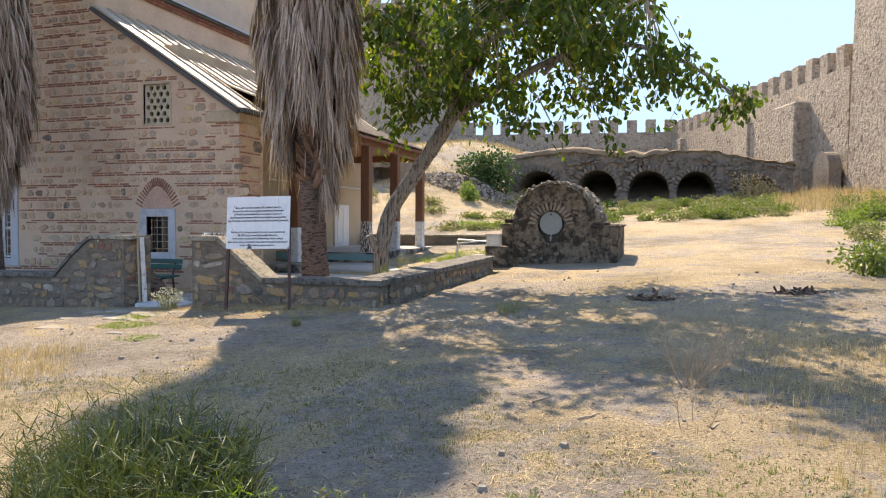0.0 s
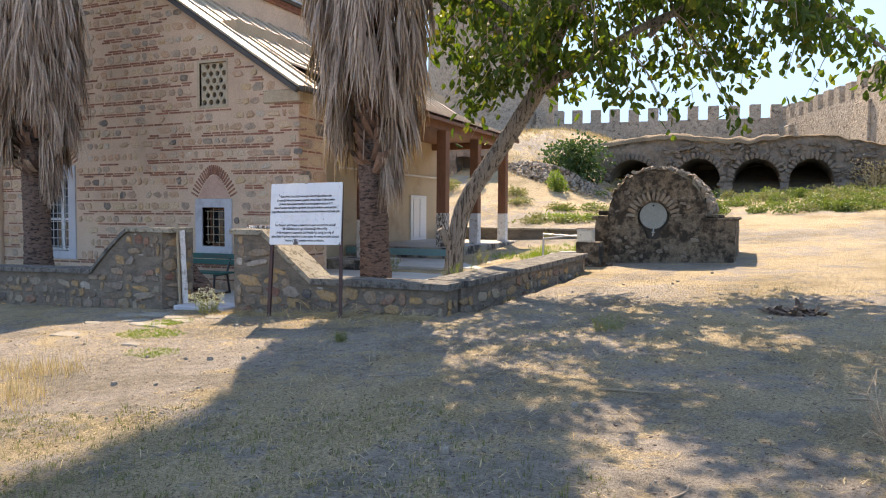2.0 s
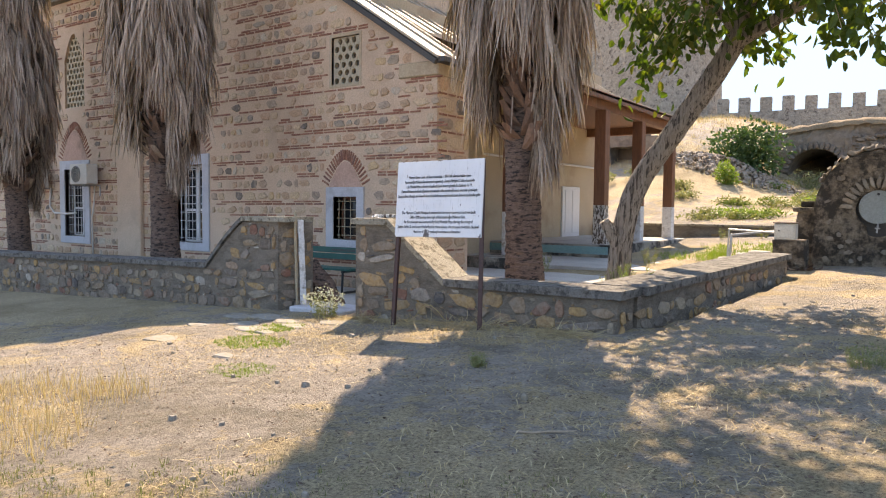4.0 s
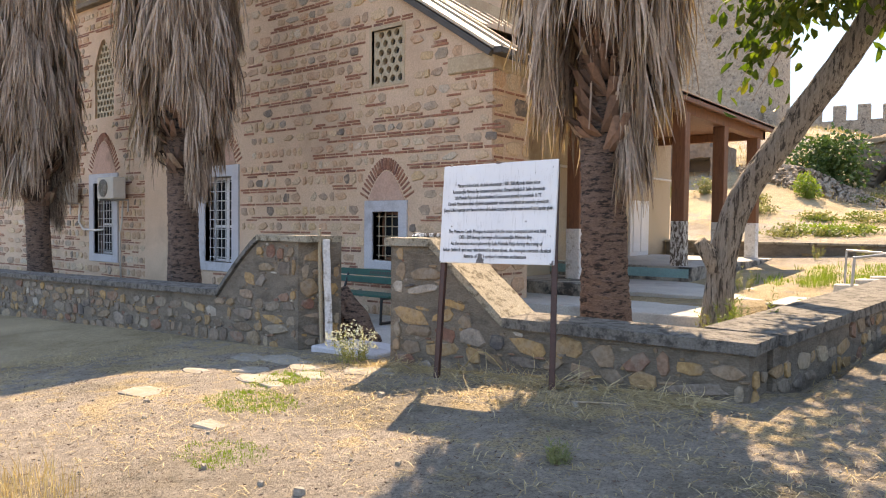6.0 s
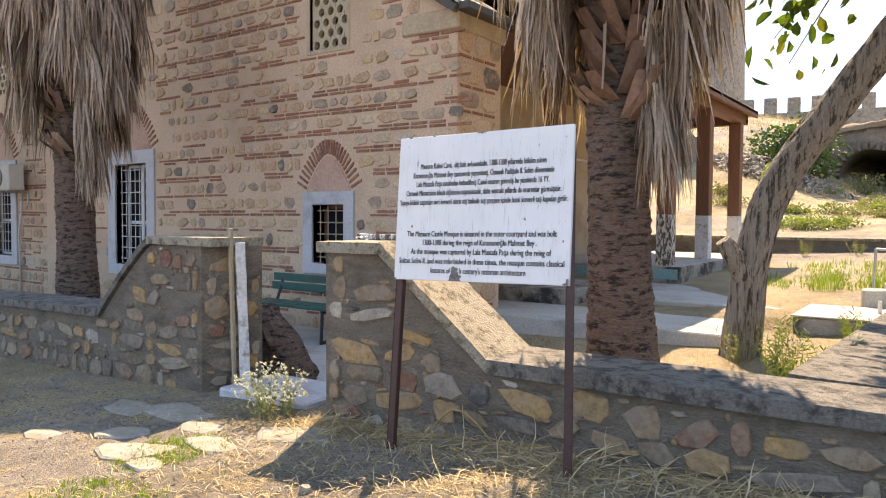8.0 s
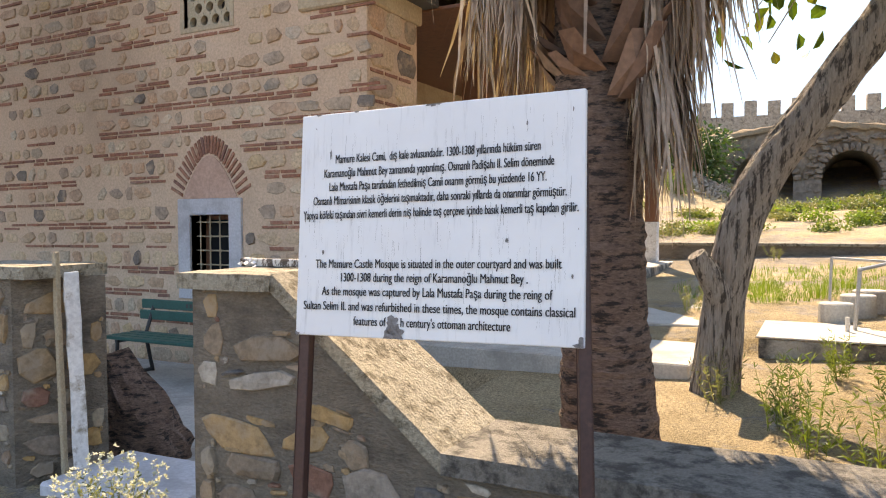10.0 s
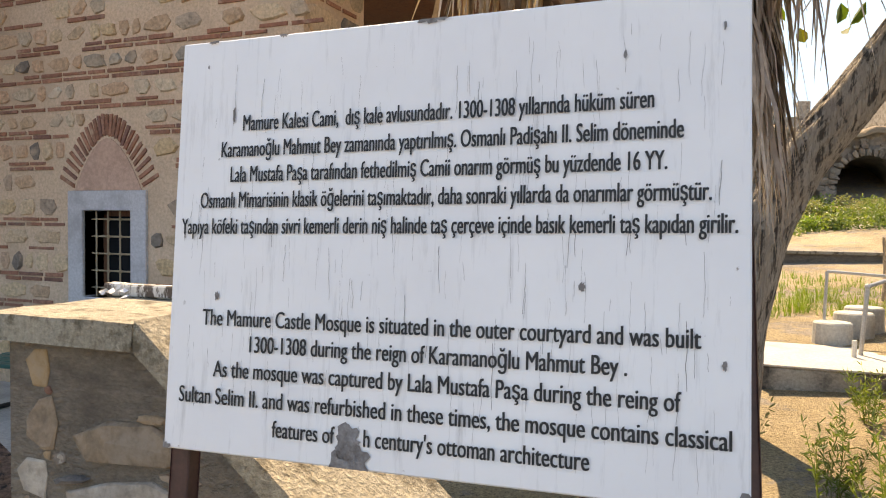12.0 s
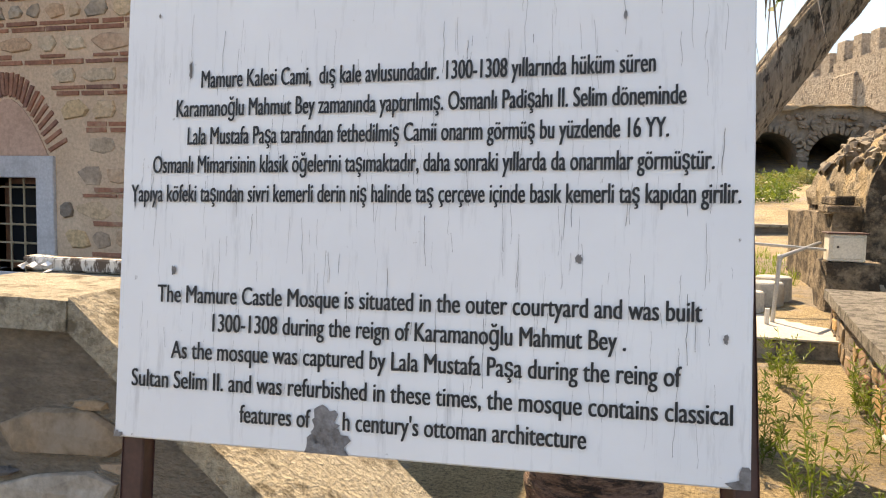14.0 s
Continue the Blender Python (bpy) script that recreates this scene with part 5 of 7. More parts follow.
# ---- bench, air conditioners, gate bits ----
def build_bench():
    x0, x1, y, zg = -12.2, -10.6, 14.4, -0.31
    b = empty("park_bench", ((x0 + x1) / 2, y, zg), "dark green slatted bench on black metal legs by the wall", "bench")
    for k, (zz, yy) in enumerate(((0.46, y + 0.30), (0.58, y + 0.33), (0.70, y + 0.36))):
        if k == 0:
            continue
        bm = bmesh.new()
        box(bm, x0, x1, yy - 0.016, yy + 0.016, zg + zz, zg + zz + 0.105, 0.008)
        under(part("back_slat", bm, M_BENCH), b)
    for k in range(4):
        bm = bmesh.new()
        yy = y - 0.18 + k * 0.115
        box(bm, x0, x1, yy, yy + 0.1, zg + 0.42, zg + 0.455, 0.008)
        under(part("seat_slat", bm, M_BENCH), b)
    for x in (x0 + 0.18, x1 - 0.18):
        bm = bmesh.new()
        for (a, c) in (((y - 0.15, 0.0), (y - 0.13, 0.41)), ((y + 0.33, 0.0), (y + 0.24, 0.42)), ((y + 0.24, 0.42), (y + 0.39, 0.80)), ((y - 0.15, 0.40), (y + 0.26, 0.40)), ((y - 0.15, 0.02), (y + 0.33, 0.02))):
            rod(bm, (x, a[0], zg + a[1]), (x, c[0], zg + c[1]), 0.022, 6)
        under(part("leg_frame", bm, M_DARKMETAL), b)
    # lettering too worn to read
    bm = bmesh.new()
    for k in range(13):
        box(bm, -11.5 + k * 0.055, -11.465 + k * 0.055, y + 0.342, y + 0.3435, zg + 0.73, zg + 0.775)
    under(part("worn_lettering", bm, M_FASCIA_AND_SHADE), b)


build_bench()


def build_ac():
    x0, x1, z0, z1, y0, y1 = -0.41, 0.41, 0.0, 0.53, -0.44, -0.13
    ac = empty("air_conditioner", (0, 0, 0), "cream outdoor air-conditioner unit on wall brackets", "air conditioner", "wall air conditioners")
    bm = bmesh.new()
    box(bm, x0, x1, y0, y1, z0, z1, 0.02)
    part("case", bm, M_AC, ac)
    # flat dark disc on the closed case, coloured like a shaded opening
    bm = bmesh.new()
    bmesh.ops.create_cone(bm, cap_ends=True, segments=28, radius1=0.215, radius2=0.215, depth=0.012, matrix=Matrix.Translation((-0.1, y0 - 0.005, 0.265)) @ Matrix.Rotation(math.pi / 2, 4, "X"))
    part("fan_opening_shade", bm, M_FASCIA_AND_SHADE, ac)
    for r in (0.05, 0.09, 0.13, 0.17, 0.205):
        V, F = [], []
        pts = [(-0.1 + math.cos(2 * math.pi * k / 24) * r, y0 - 0.018, 0.265 + math.sin(2 * math.pi * k / 24) * r) for k in range(25)]
        tube(V, F, pts, [0.004] * 25, 5, False)
        mesh_ob("guard_ring", V, F, M_AC, ac)
    for s in (-0.3, 0.3):
        bm = bmesh.new()
        box(bm, s - 0.02, s + 0.02, y0, 0.0, -0.045, -0.001, 0.004)
        box(bm, s - 0.02, s + 0.02, -0.03, -0.002, -0.3, -0.05, 0.004)
        part("bracket", bm, M_PIPE, ac)
    return ac


ac1 = build_ac()
ac1.location = (-20.6, FY, 1.78)
ac2 = copy_thing(ac1, pose(-23.1, FY, 1.72))
V, F = [], []
tube(V, F, [(-22.75, FY - 0.06, 1.7), (-22.8, FY - 0.06, 1.2), (-22.55, FY - 0.06, 1.02), (-21.9, FY - 0.06, 1.0), (-21.4, FY - 0.07, 1.03)], [0.028] * 5, 8)
tagged(mesh_ob("conduit", V, F, M_PLASTIC_WHITE, smooth=True), "white plastic hose along the stone wall", "conduit")
V, F = [], []
tube(V, F, [(-20.5, FY - 0.05, 1.74), (-20.55, FY - 0.05, 1.2), (-20.66, FY - 0.05, 0.9), (-20.6, FY - 0.05, -0.4)], [0.02] * 4, 8)
tagged(mesh_ob("drain_hose", V, F, M_PLASTIC_WHITE, smooth=True), "thin pale drain hose under the unit", "hose")


def build_gate_bits():
    post = empty("gate_jamb", (-9.27, 11.78, -0.05), "white peeling timber gate jamb against the pier", "gate post")
    bm = bmesh.new()
    m = Matrix.Translation((-9.20, 11.74, 0.50)) @ Matrix.Rotation(radians(-3.0), 4, "Y") @ Matrix.Rotation(radians(-26), 4, "Z")
    box(bm, -0.018, 0.018, -0.04, 0.04, -0.6, 0.56, 0.006, m)
    rough(bm, 3, 0.008, 12)
    under(part("board", bm, M_WHITEWASH), post)
    bm = bmesh.new()
    box(bm, -0.016, 0.016, -0.016, 0.016, -0.64, 0.66, 0.004, Matrix.Translation((-9.235, 11.665, 0.52)) @ Matrix.Rotation(radians(-2.0), 4, "Y"))
    rough(bm, 3, 0.006, 14)
    under(part("rod", bm, M_GRILLE_RUST), post)
    slab_thing("doorstep", -9.2, -8.25, 11.5, 12.15, -0.4, -0.10, M_MARBLE, "grey stone threshold slab in the gateway", "step", yaw=0.05)
    for x, y, w, l, a in ((-8.5, 10.3, 0.5, 0.3, 0.3), (-8.54, 10.83, 0.34, 0.2, 0.1), (-8.16, 10.63, 0.42, 0.2, -0.2), (-7.84, 11.05, 0.55, 0.3, 0.5), (-8.98, 9.45, 0.45, 0.25, 0.2), (-7.55, 9.16, 0.3, 0.16, 0.1), (-9.0, 11.0, 0.6, 0.32, -0.1), (-9.5, 10.9, 0.5, 0.26, 0.1), (-8.9, 10.5, 0.36, 0.22, 0.5), (-8.2, 10.2, 0.28, 0.18, -0.3), (-9.4, 10.2, 0.3, 0.2, 0.2)):
        V, F = flat_stone(rnd)
        # lay the stone's face upwards
        V = [(vx, vz, -vy) for vx, vy, vz in V]
        o = mesh_ob("stepping_stone", V, F, M_FLAG)
        o.matrix_basis = Matrix.Translation((x, y, soil_z(x, y) - 0.006)) @ Matrix.Rotation(a, 4, "Z") @ Matrix.Diagonal((w * 1.1, l * 1.2, 0.016, 1))
        tagged(o, "flat pale stone sunk in the earth by the gateway", "stone", "path stones")


M_FLAG = surface("flag_stone", (0.21, 0.19, 0.16), (0.35, 0.32, 0.27), 5, 30, 0.95, 0.6, 0.012, (0.26, 0.22, 0.16), 6, (0.48, 0.62))
build_gate_bits()


def vault_stones():
    rg = random.Random(31)
    V, F = [], []
    for k in range(420):
        a = rg.uniform(0.15, 0.97) * math.pi
        y = 19.15 + 2.6 * rg.random() ** 1.3
        s = rg.uniform(0.05, 0.17)
        p = Vector((-2.87 - math.cos(a) * 1.07, y, 1.33 + math.sin(a) * 1.03))
        m = Matrix.Translation(p) @ Euler((rg.uniform(-.6, .6), rg.uniform(-.6, .6) + (a - math.pi / 2), rg.uniform(0, 6))).to_matrix().to_4x4() @ Matrix.Rotation(-math.pi / 2, 4, "X") @ Matrix.Diagonal((s * 1.5, s * 0.3, s, 1))
        v, f = UNIT_STONES[k % 14]
        b = len(V)
        V += [m @ Vector(q) for q in v]
        F += [tuple(b + i for i in q) for q in f]
    ob = mesh_ob("loose_stone", V, F, M_TOMBSTONE)
    tagged(ob, "loose flat stones and rubble on the vault", "rubble", kind="stuff")


vault_stones()


# ---- plants ----
def leaf_mat(name, stops, trans=0.35, rough_v=0.55):
    mat, nt, bs = nodes_of(name)
    col = ramp(nt, island(nt), stops)
    n1 = noise_tex(nt, 25, 3, 0.6)
    col = mix(nt, 1.0, col, ramp(nt, n1.outputs[0], [(0.3, (0.75, 0.75, 0.75)), (0.7, (1.2, 1.2, 1.2))]), "MULTIPLY")
    nt.links.new(col, bs.inputs["Base Color"])
    bs.inputs["Roughness"].default_value = rough_v
    if trans:
        tr = nt.nodes.new("ShaderNodeBsdfTranslucent")
        nt.links.new(mix(nt, 1.0, col, (1.5, 1.45, 0.7), "MULTIPLY"), tr.inputs[0])
        ms = nt.nodes.new("ShaderNodeMixShader")
        ms.inputs[0].default_value = trans
        nt.links.new(bs.outputs[0], ms.inputs[1])
        nt.links.new(tr.outputs[0], ms.inputs[2])
        nt.links.new(ms.outputs[0], nt.nodes["Material Output"].inputs[0])
    return mat


M_LEAF = leaf_mat("tree_leaf", [(0.0, (0.04, 0.08, 0.013)), (0.5, (0.06, 0.11, 0.018)), (0.85, (0.09, 0.14, 0.022)), (1.0, (0.18, 0.18, 0.035))], 0.48)
M_FROND = leaf_mat("dead_frond", [(0.0, (0.36, 0.26, 0.20)), (0.25, (0.52, 0.41, 0.335)), (0.5, (0.15, 0.095, 0.07)), (0.75, (0.43, 0.325, 0.265)), (1.0, (0.62, 0.49, 0.39))], 0.12, 0.8)
M_PALM_GREEN = leaf_mat("palm_green", [(0.0, (0.05, 0.09, 0.025)), (1.0, (0.09, 0.14, 0.04))], 0.2)
M_HERB = leaf_mat("green_herb", [(0.0, (0.09, 0.14, 0.03)), (0.5, (0.13, 0.19, 0.045)), (1.0, (0.19, 0.24, 0.07))], 0.3)
M_HERB_OLIVE = leaf_mat("olive_grass", [(0.0, (0.12, 0.14, 0.05)), (0.6, (0.19, 0.20, 0.08)), (1.0, (0.34, 0.30, 0.15))], 0.25)
M_HERB_DARK = leaf_mat("dark_herb", [(0.0, (0.04, 0.065, 0.02)), (0.7, (0.078, 0.108, 0.036)), (1.0, (0.15, 0.17, 0.07))], 0.2)
M_HERB_BRIGHT = leaf_mat("bright_herb", [(0.0, (0.12, 0.20, 0.03)), (1.0, (0.20, 0.29, 0.06))], 0.35)
M_HERB_GREY = leaf_mat("grey_herb", [(0.0, (0.16, 0.18, 0.08)), (0.6, (0.22, 0.24, 0.11)), (1.0, (0.30, 0.28, 0.14))], 0.25)
M_BUSH = leaf_mat("dark_bush", [(0.0, (0.03, 0.075, 0.025)), (1.0, (0.07, 0.13, 0.04))], 0.25)
M_STRAW = leaf_mat("dry_straw", [(0.0, (0.36, 0.26, 0.13)), (0.5, (0.50, 0.38, 0.21)), (1.0, (0.60, 0.49, 0.31))], 0.15, 0.85)
M_TWIG = leaf_mat("dry_twig", [(0.0, (0.26, 0.19, 0.13)), (1.0, (0.46, 0.36, 0.26))], 0.0, 0.9)
M_DEADLEAF = leaf_mat("dead_leaf", [(0.0, (0.09, 0.055, 0.04)), (0.6, (0.16, 0.10, 0.07)), (1.0, (0.26, 0.18, 0.12))], 0.0, 0.8)
M_FLOWER = leaf_mat("white_flower", [(0.0, (0.50, 0.50, 0.38)), (1.0, (0.66, 0.65, 0.52))], 0.15, 0.9)
M_BARK = surface("tree_bark", (0.36, 0.30, 0.25), (0.56, 0.49, 0.42), 3.0, 14, 0.95, 1.0, 0.09, (0.095, 0.077, 0.064), 5.0, (0.5, 0.585), stretch=(5, 5, 0.5))
M_PALMBARK = surface("palm_bark", (0.17, 0.10, 0.078), (0.32, 0.215, 0.165), 5, 30, 0.95, 1.0, 0.05, (0.045, 0.032, 0.027), 9, (0.50, 0.60), stretch=(1, 1, 3.4), fine_mix=0.5)
M_BOOT = leaf_mat("palm_boot", [(0.0, (0.06, 0.035, 0.027)), (0.4, (0.24, 0.135, 0.09)), (0.7, (0.14, 0.075, 0.052)), (1.0, (0.42, 0.30, 0.21))], 0.0, 0.85)


def strip(V, F, pts, widths, side, fold=0.0):
    """A narrow leaf along points; side: its width's direction."""
    b = len(V)
    for p, w in zip(pts, widths):
        V.append(p - side * w)
        V.append(p + side * w)
    for i in range(len(pts) - 1):
        F.append((b + 2 * i, b + 2 * i + 1, b + 2 * i + 3, b + 2 * i + 2))


def frond_fan(V, F, root, out, length, spread, droop, rg, n=11, wide=0.022):
    """A hanging dead fan leaf: leaflets that leave one point and fall."""
    side = out.cross(Vector((0, 0, 1))).normalized()
    for k in range(n):
        t = -1 + 2 * (k + 0.5) / n + rg.uniform(-0.06, 0.06)
        ang = t * spread
        d = (out * math.cos(ang) * rg.uniform(0.1, 0.4) + side * math.sin(ang) * 0.42 + Vector((0, 0, -0.5 - droop))).normalized()
        L = length * (1 - 0.25 * abs(t)) * rg.uniform(0.75, 1.12)
        p = root.copy()
        pts = [p.copy()]
        seg = 5
        for s in range(seg):
            d = (d + Vector((rg.uniform(-.2, .2), rg.uniform(-.2, .2), -0.42))).normalized()
            p = p + d * (L / seg)
            pts.append(p.copy())
        w = wide * rg.uniform(0.7, 1.25)
        sd = (side * math.cos(ang * 0.8 + rg.uniform(-.7, .7)) + out * math.sin(ang * 0.8 + rg.uniform(-.7, .7))).normalized()
        strip(V, F, pts, [w * 0.7, w, w, w * 0.8, w * 0.5, w * 0.08], sd)


def build_palm(seed, skirt_low, gap_dir, trunk_r=0.225):
    """A fan palm with a skirt of dead leaves, at the origin."""
    rg = random.Random(seed)
    palm = empty("palm_tree", label="tall fan palm wrapped in a skirt of dead grey-brown fronds", category="palm tree", group="palms along the wall")
    V, F = [], []
    n = 40
    zs = [-0.5 + 0.035 * i for i in range(268)]
    for z in zs:
        flare = 0.07 * math.exp(-max(0, z) * 2.2)
        r = trunk_r + flare - 0.006 * z
        ring = 0.004 * math.sin(z * 2 * math.pi / 0.07) + 0.006 * rg.uniform(-1, 1)
        for k in range(n):
            a = 2 * math.pi * k / n
            rr = r + ring + 0.014 * noise.noise((math.cos(a) * 6, math.sin(a) * 6, z * 12 + seed)) + 0.012 * noise.noise((math.cos(a) * 2, math.sin(a) * 2, z * 2 + seed))
            V.append((math.cos(a) * rr - 0.04 * z, math.sin(a) * rr, z))
    for i in range(len(zs) - 1):
        for k in range(n):
            k2 = (k + 1) % n
            F.append((i * n + k, i * n + k2, (i + 1) * n + k2, (i + 1) * n + k))
    mesh_ob("trunk", V, F, M_PALMBARK, palm, "brown ringed palm trunk")
    # old leaf bases
    V, F = [], []
    for k in range(190):
        z = skirt_low - 0.14 + rg.random() * 1.7
        a = rg.uniform(0, 2 * math.pi)
        o = Vector((math.cos(a), math.sin(a), 0))
        s = Vector((-o.y, o.x, 0))
        root = o * (trunk_r - 0.02) + Vector((0, 0, z))
        tip = root + o * rg.uniform(0.1, 0.24) + Vector((0, 0, rg.uniform(0.14, 0.34))) + s * rg.uniform(-.1, .1)
        b = len(V)
        w = rg.uniform(0.05, 0.1)
        V += [root - s * w, root + s * w, tip + s * w * 0.5, tip - s * w * 0.5, (root + tip) / 2 + o * 0.05]
        F += [(b, b + 1, b + 4), (b + 1, b + 2, b + 4), (b + 2, b + 3, b + 4), (b + 3, b, b + 4)]
    mesh_ob("leaf_base_ruff", V, F, M_BOOT, palm, "torn brown leaf bases")["kind"] = "stuff"
    # skirt of dead fronds
    V, F = [], []
    top = 7.9
    count = 640
    for k in range(count):
        t = (k + rg.random()) / count
        z = skirt_low + 0.75 + (top - skirt_low - 0.75) * t
        a = rg.uniform(0, 2 * math.pi)
        d = abs((a - gap_dir + math.pi) % (2 * math.pi) - math.pi)
        if d < 0.62 and z < skirt_low + 1.75 - 0.6 * d:
            continue
        o = Vector((math.cos(a), math.sin(a), 0))
        swell = 0.20 + 0.52 * min(1.0, (z - skirt_low) / 2.2) * (1.0 if z < 5 else 1 - 0.1 * (z - 5))
        reach = trunk_r + swell * rg.uniform(0.3, 1.0) ** 0.8
        root = o * reach + Vector((-0.03 * z, 0, z + rg.uniform(-.1, .1)))
        # stalk
        strip(V, F, [o * trunk_r + Vector((-0.03 * z, 0, z + 0.35)), o * (trunk_r + reach) * 0.55 + Vector((-0.03 * z, 0, z + 0.32)), root], [0.012, 0.012, 0.012], Vector((-o.y, o.x, 0)))
        frond_fan(V, F, root, o, rg.uniform(0.75, 1.2), rg.uniform(0.5, 1.0), rg.uniform(0.1, 0.6), rg, 16, rg.uniform(0.011, 0.019))
    # lower tier left hanging beside the gap
    for k in range(70):
        z = skirt_low + rg.uniform(0.0, 1.2)
        a = gap_dir + rg.uniform(0.7, 1.6)
        o = Vector((math.cos(a), math.sin(a), 0))
        root = o * (trunk_r + rg.uniform(0.02, 0.2)) + Vector((-0.03 * z, 0, z))
        frond_fan(V, F, root, o, rg.uniform(0.6, 0.95), rg.uniform(0.3, 0.55), rg.uniform(0.3, 0.8), rg, 16, rg.uniform(0.008, 0.014))
    # a few stray ribs hanging in the gap
    for k in range(7):
        a = gap_dir + rg.uniform(-0.8, 0.8)
        o = Vector((math.cos(a), math.sin(a), 0))
        p = o * (trunk_r + rg.uniform(0.06, 0.3)) + Vector((0, 0, skirt_low + rg.uniform(0.9, 2.2)))
        strip(V, F, [p, p + Vector((rg.uniform(-.1, .1), rg.uniform(-.05, .05), -0.6)), p + Vector((rg.uniform(-.15, .15), 0, -rg.uniform(0.9, 1.5)))], [0.011, 0.012, 0.007], Vector((-o.y, o.x, 0)))
    ob = mesh_ob("dead_fronds", V, F, M_FROND, palm, "hanging dry grey-brown fan leaves")
    ob["kind"] = "stuff"
    # living crown
    V, F = [], []
    for k in range(90):
        a = rg.uniform(0, 2 * math.pi)
        el = rg.uniform(-0.5, 1.2)
        o = Vector((math.cos(a) * math.cos(el), math.sin(a) * math.cos(el), math.sin(el)))
        root = Vector((-0.3, 0, 8.5)) + o * rg.uniform(0.3, 1.25)
        strip(V, F, [Vector((-0.3, 0, 8.4)), root], [0.02, 0.015], Vector((-o.y, o.x, 0.01)).normalized())
        side = o.cross(Vector((0, 0, 1)))
        side = side.normalized() if side.length > 0.05 else Vector((1, 0, 0))
        up = side.cross(o)
        for j in range(22):
            ang = -1.5 + 3.0 * j / 21
            d = o * math.cos(ang) + side * math.sin(ang)
            p0, p1 = root, root + d * 0.42
            p2 = root + d * rg.uniform(0.6, 0.8) + Vector((0, 0, -0.18))
            strip(V, F, [p0, p1, p2], [0.006, 0.03, 0.004], (side * math.cos(ang) - o * math.sin(ang)))
    mesh_ob("crown", V, F, M_PALM_GREEN, palm, "green fan leaves")["kind"] = "stuff"
    return palm


palm_a = build_palm(3, 2.1, -1.3)
palm_a.location = (-6.32, 12.85, -0.02)
palm_b = build_palm(5, 2.4, -0.95, 0.25)
palm_b.location = (-14.14, 13.0, -0.25)
palm_c = copy_thing(palm_b, pose(-20.1, 13.15, -0.75, 0, 0, 75))


def leaf(V, F, p, d, side, L, W, fold=0.25):
    nrm = d.cross(side).normalized()
    b = len(V)
    V += [p, p + d * L * 0.33 - side * W * 0.46 + nrm * W * fold, p + d * L * 0.72 - side * W * 0.4 + nrm * W * fold * 0.8,
          p + d * L, p + d * L * 0.72 + side * W * 0.4 + nrm * W * fold * 0.8, p + d * L * 0.33 + side * W * 0.46 + nrm * W * fold]
    F += [(b, b + 1, b + 2, b + 3), (b, b + 3, b + 4, b + 5)]


def smooth_line(pts, k=4):
    """Catmull-Rom through points."""
    pts = [Vector(p) for p in pts]
    q = [pts[0] * 2 - pts[1]] + pts + [pts[-1] * 2 - pts[-2]]
    out = []
    for i in range(1, len(q) - 2):
        for s in range(k):
            t = s / k
            a, b, c, d = q[i - 1], q[i], q[i + 1], q[i + 2]
            out.append(0.5 * ((2 * b) + (c - a) * t + (2 * a - 5 * b + 4 * c - d) * t * t + (3 * b - a - 3 * c + d) * t ** 3))
    out.append(pts[-1])
    return out


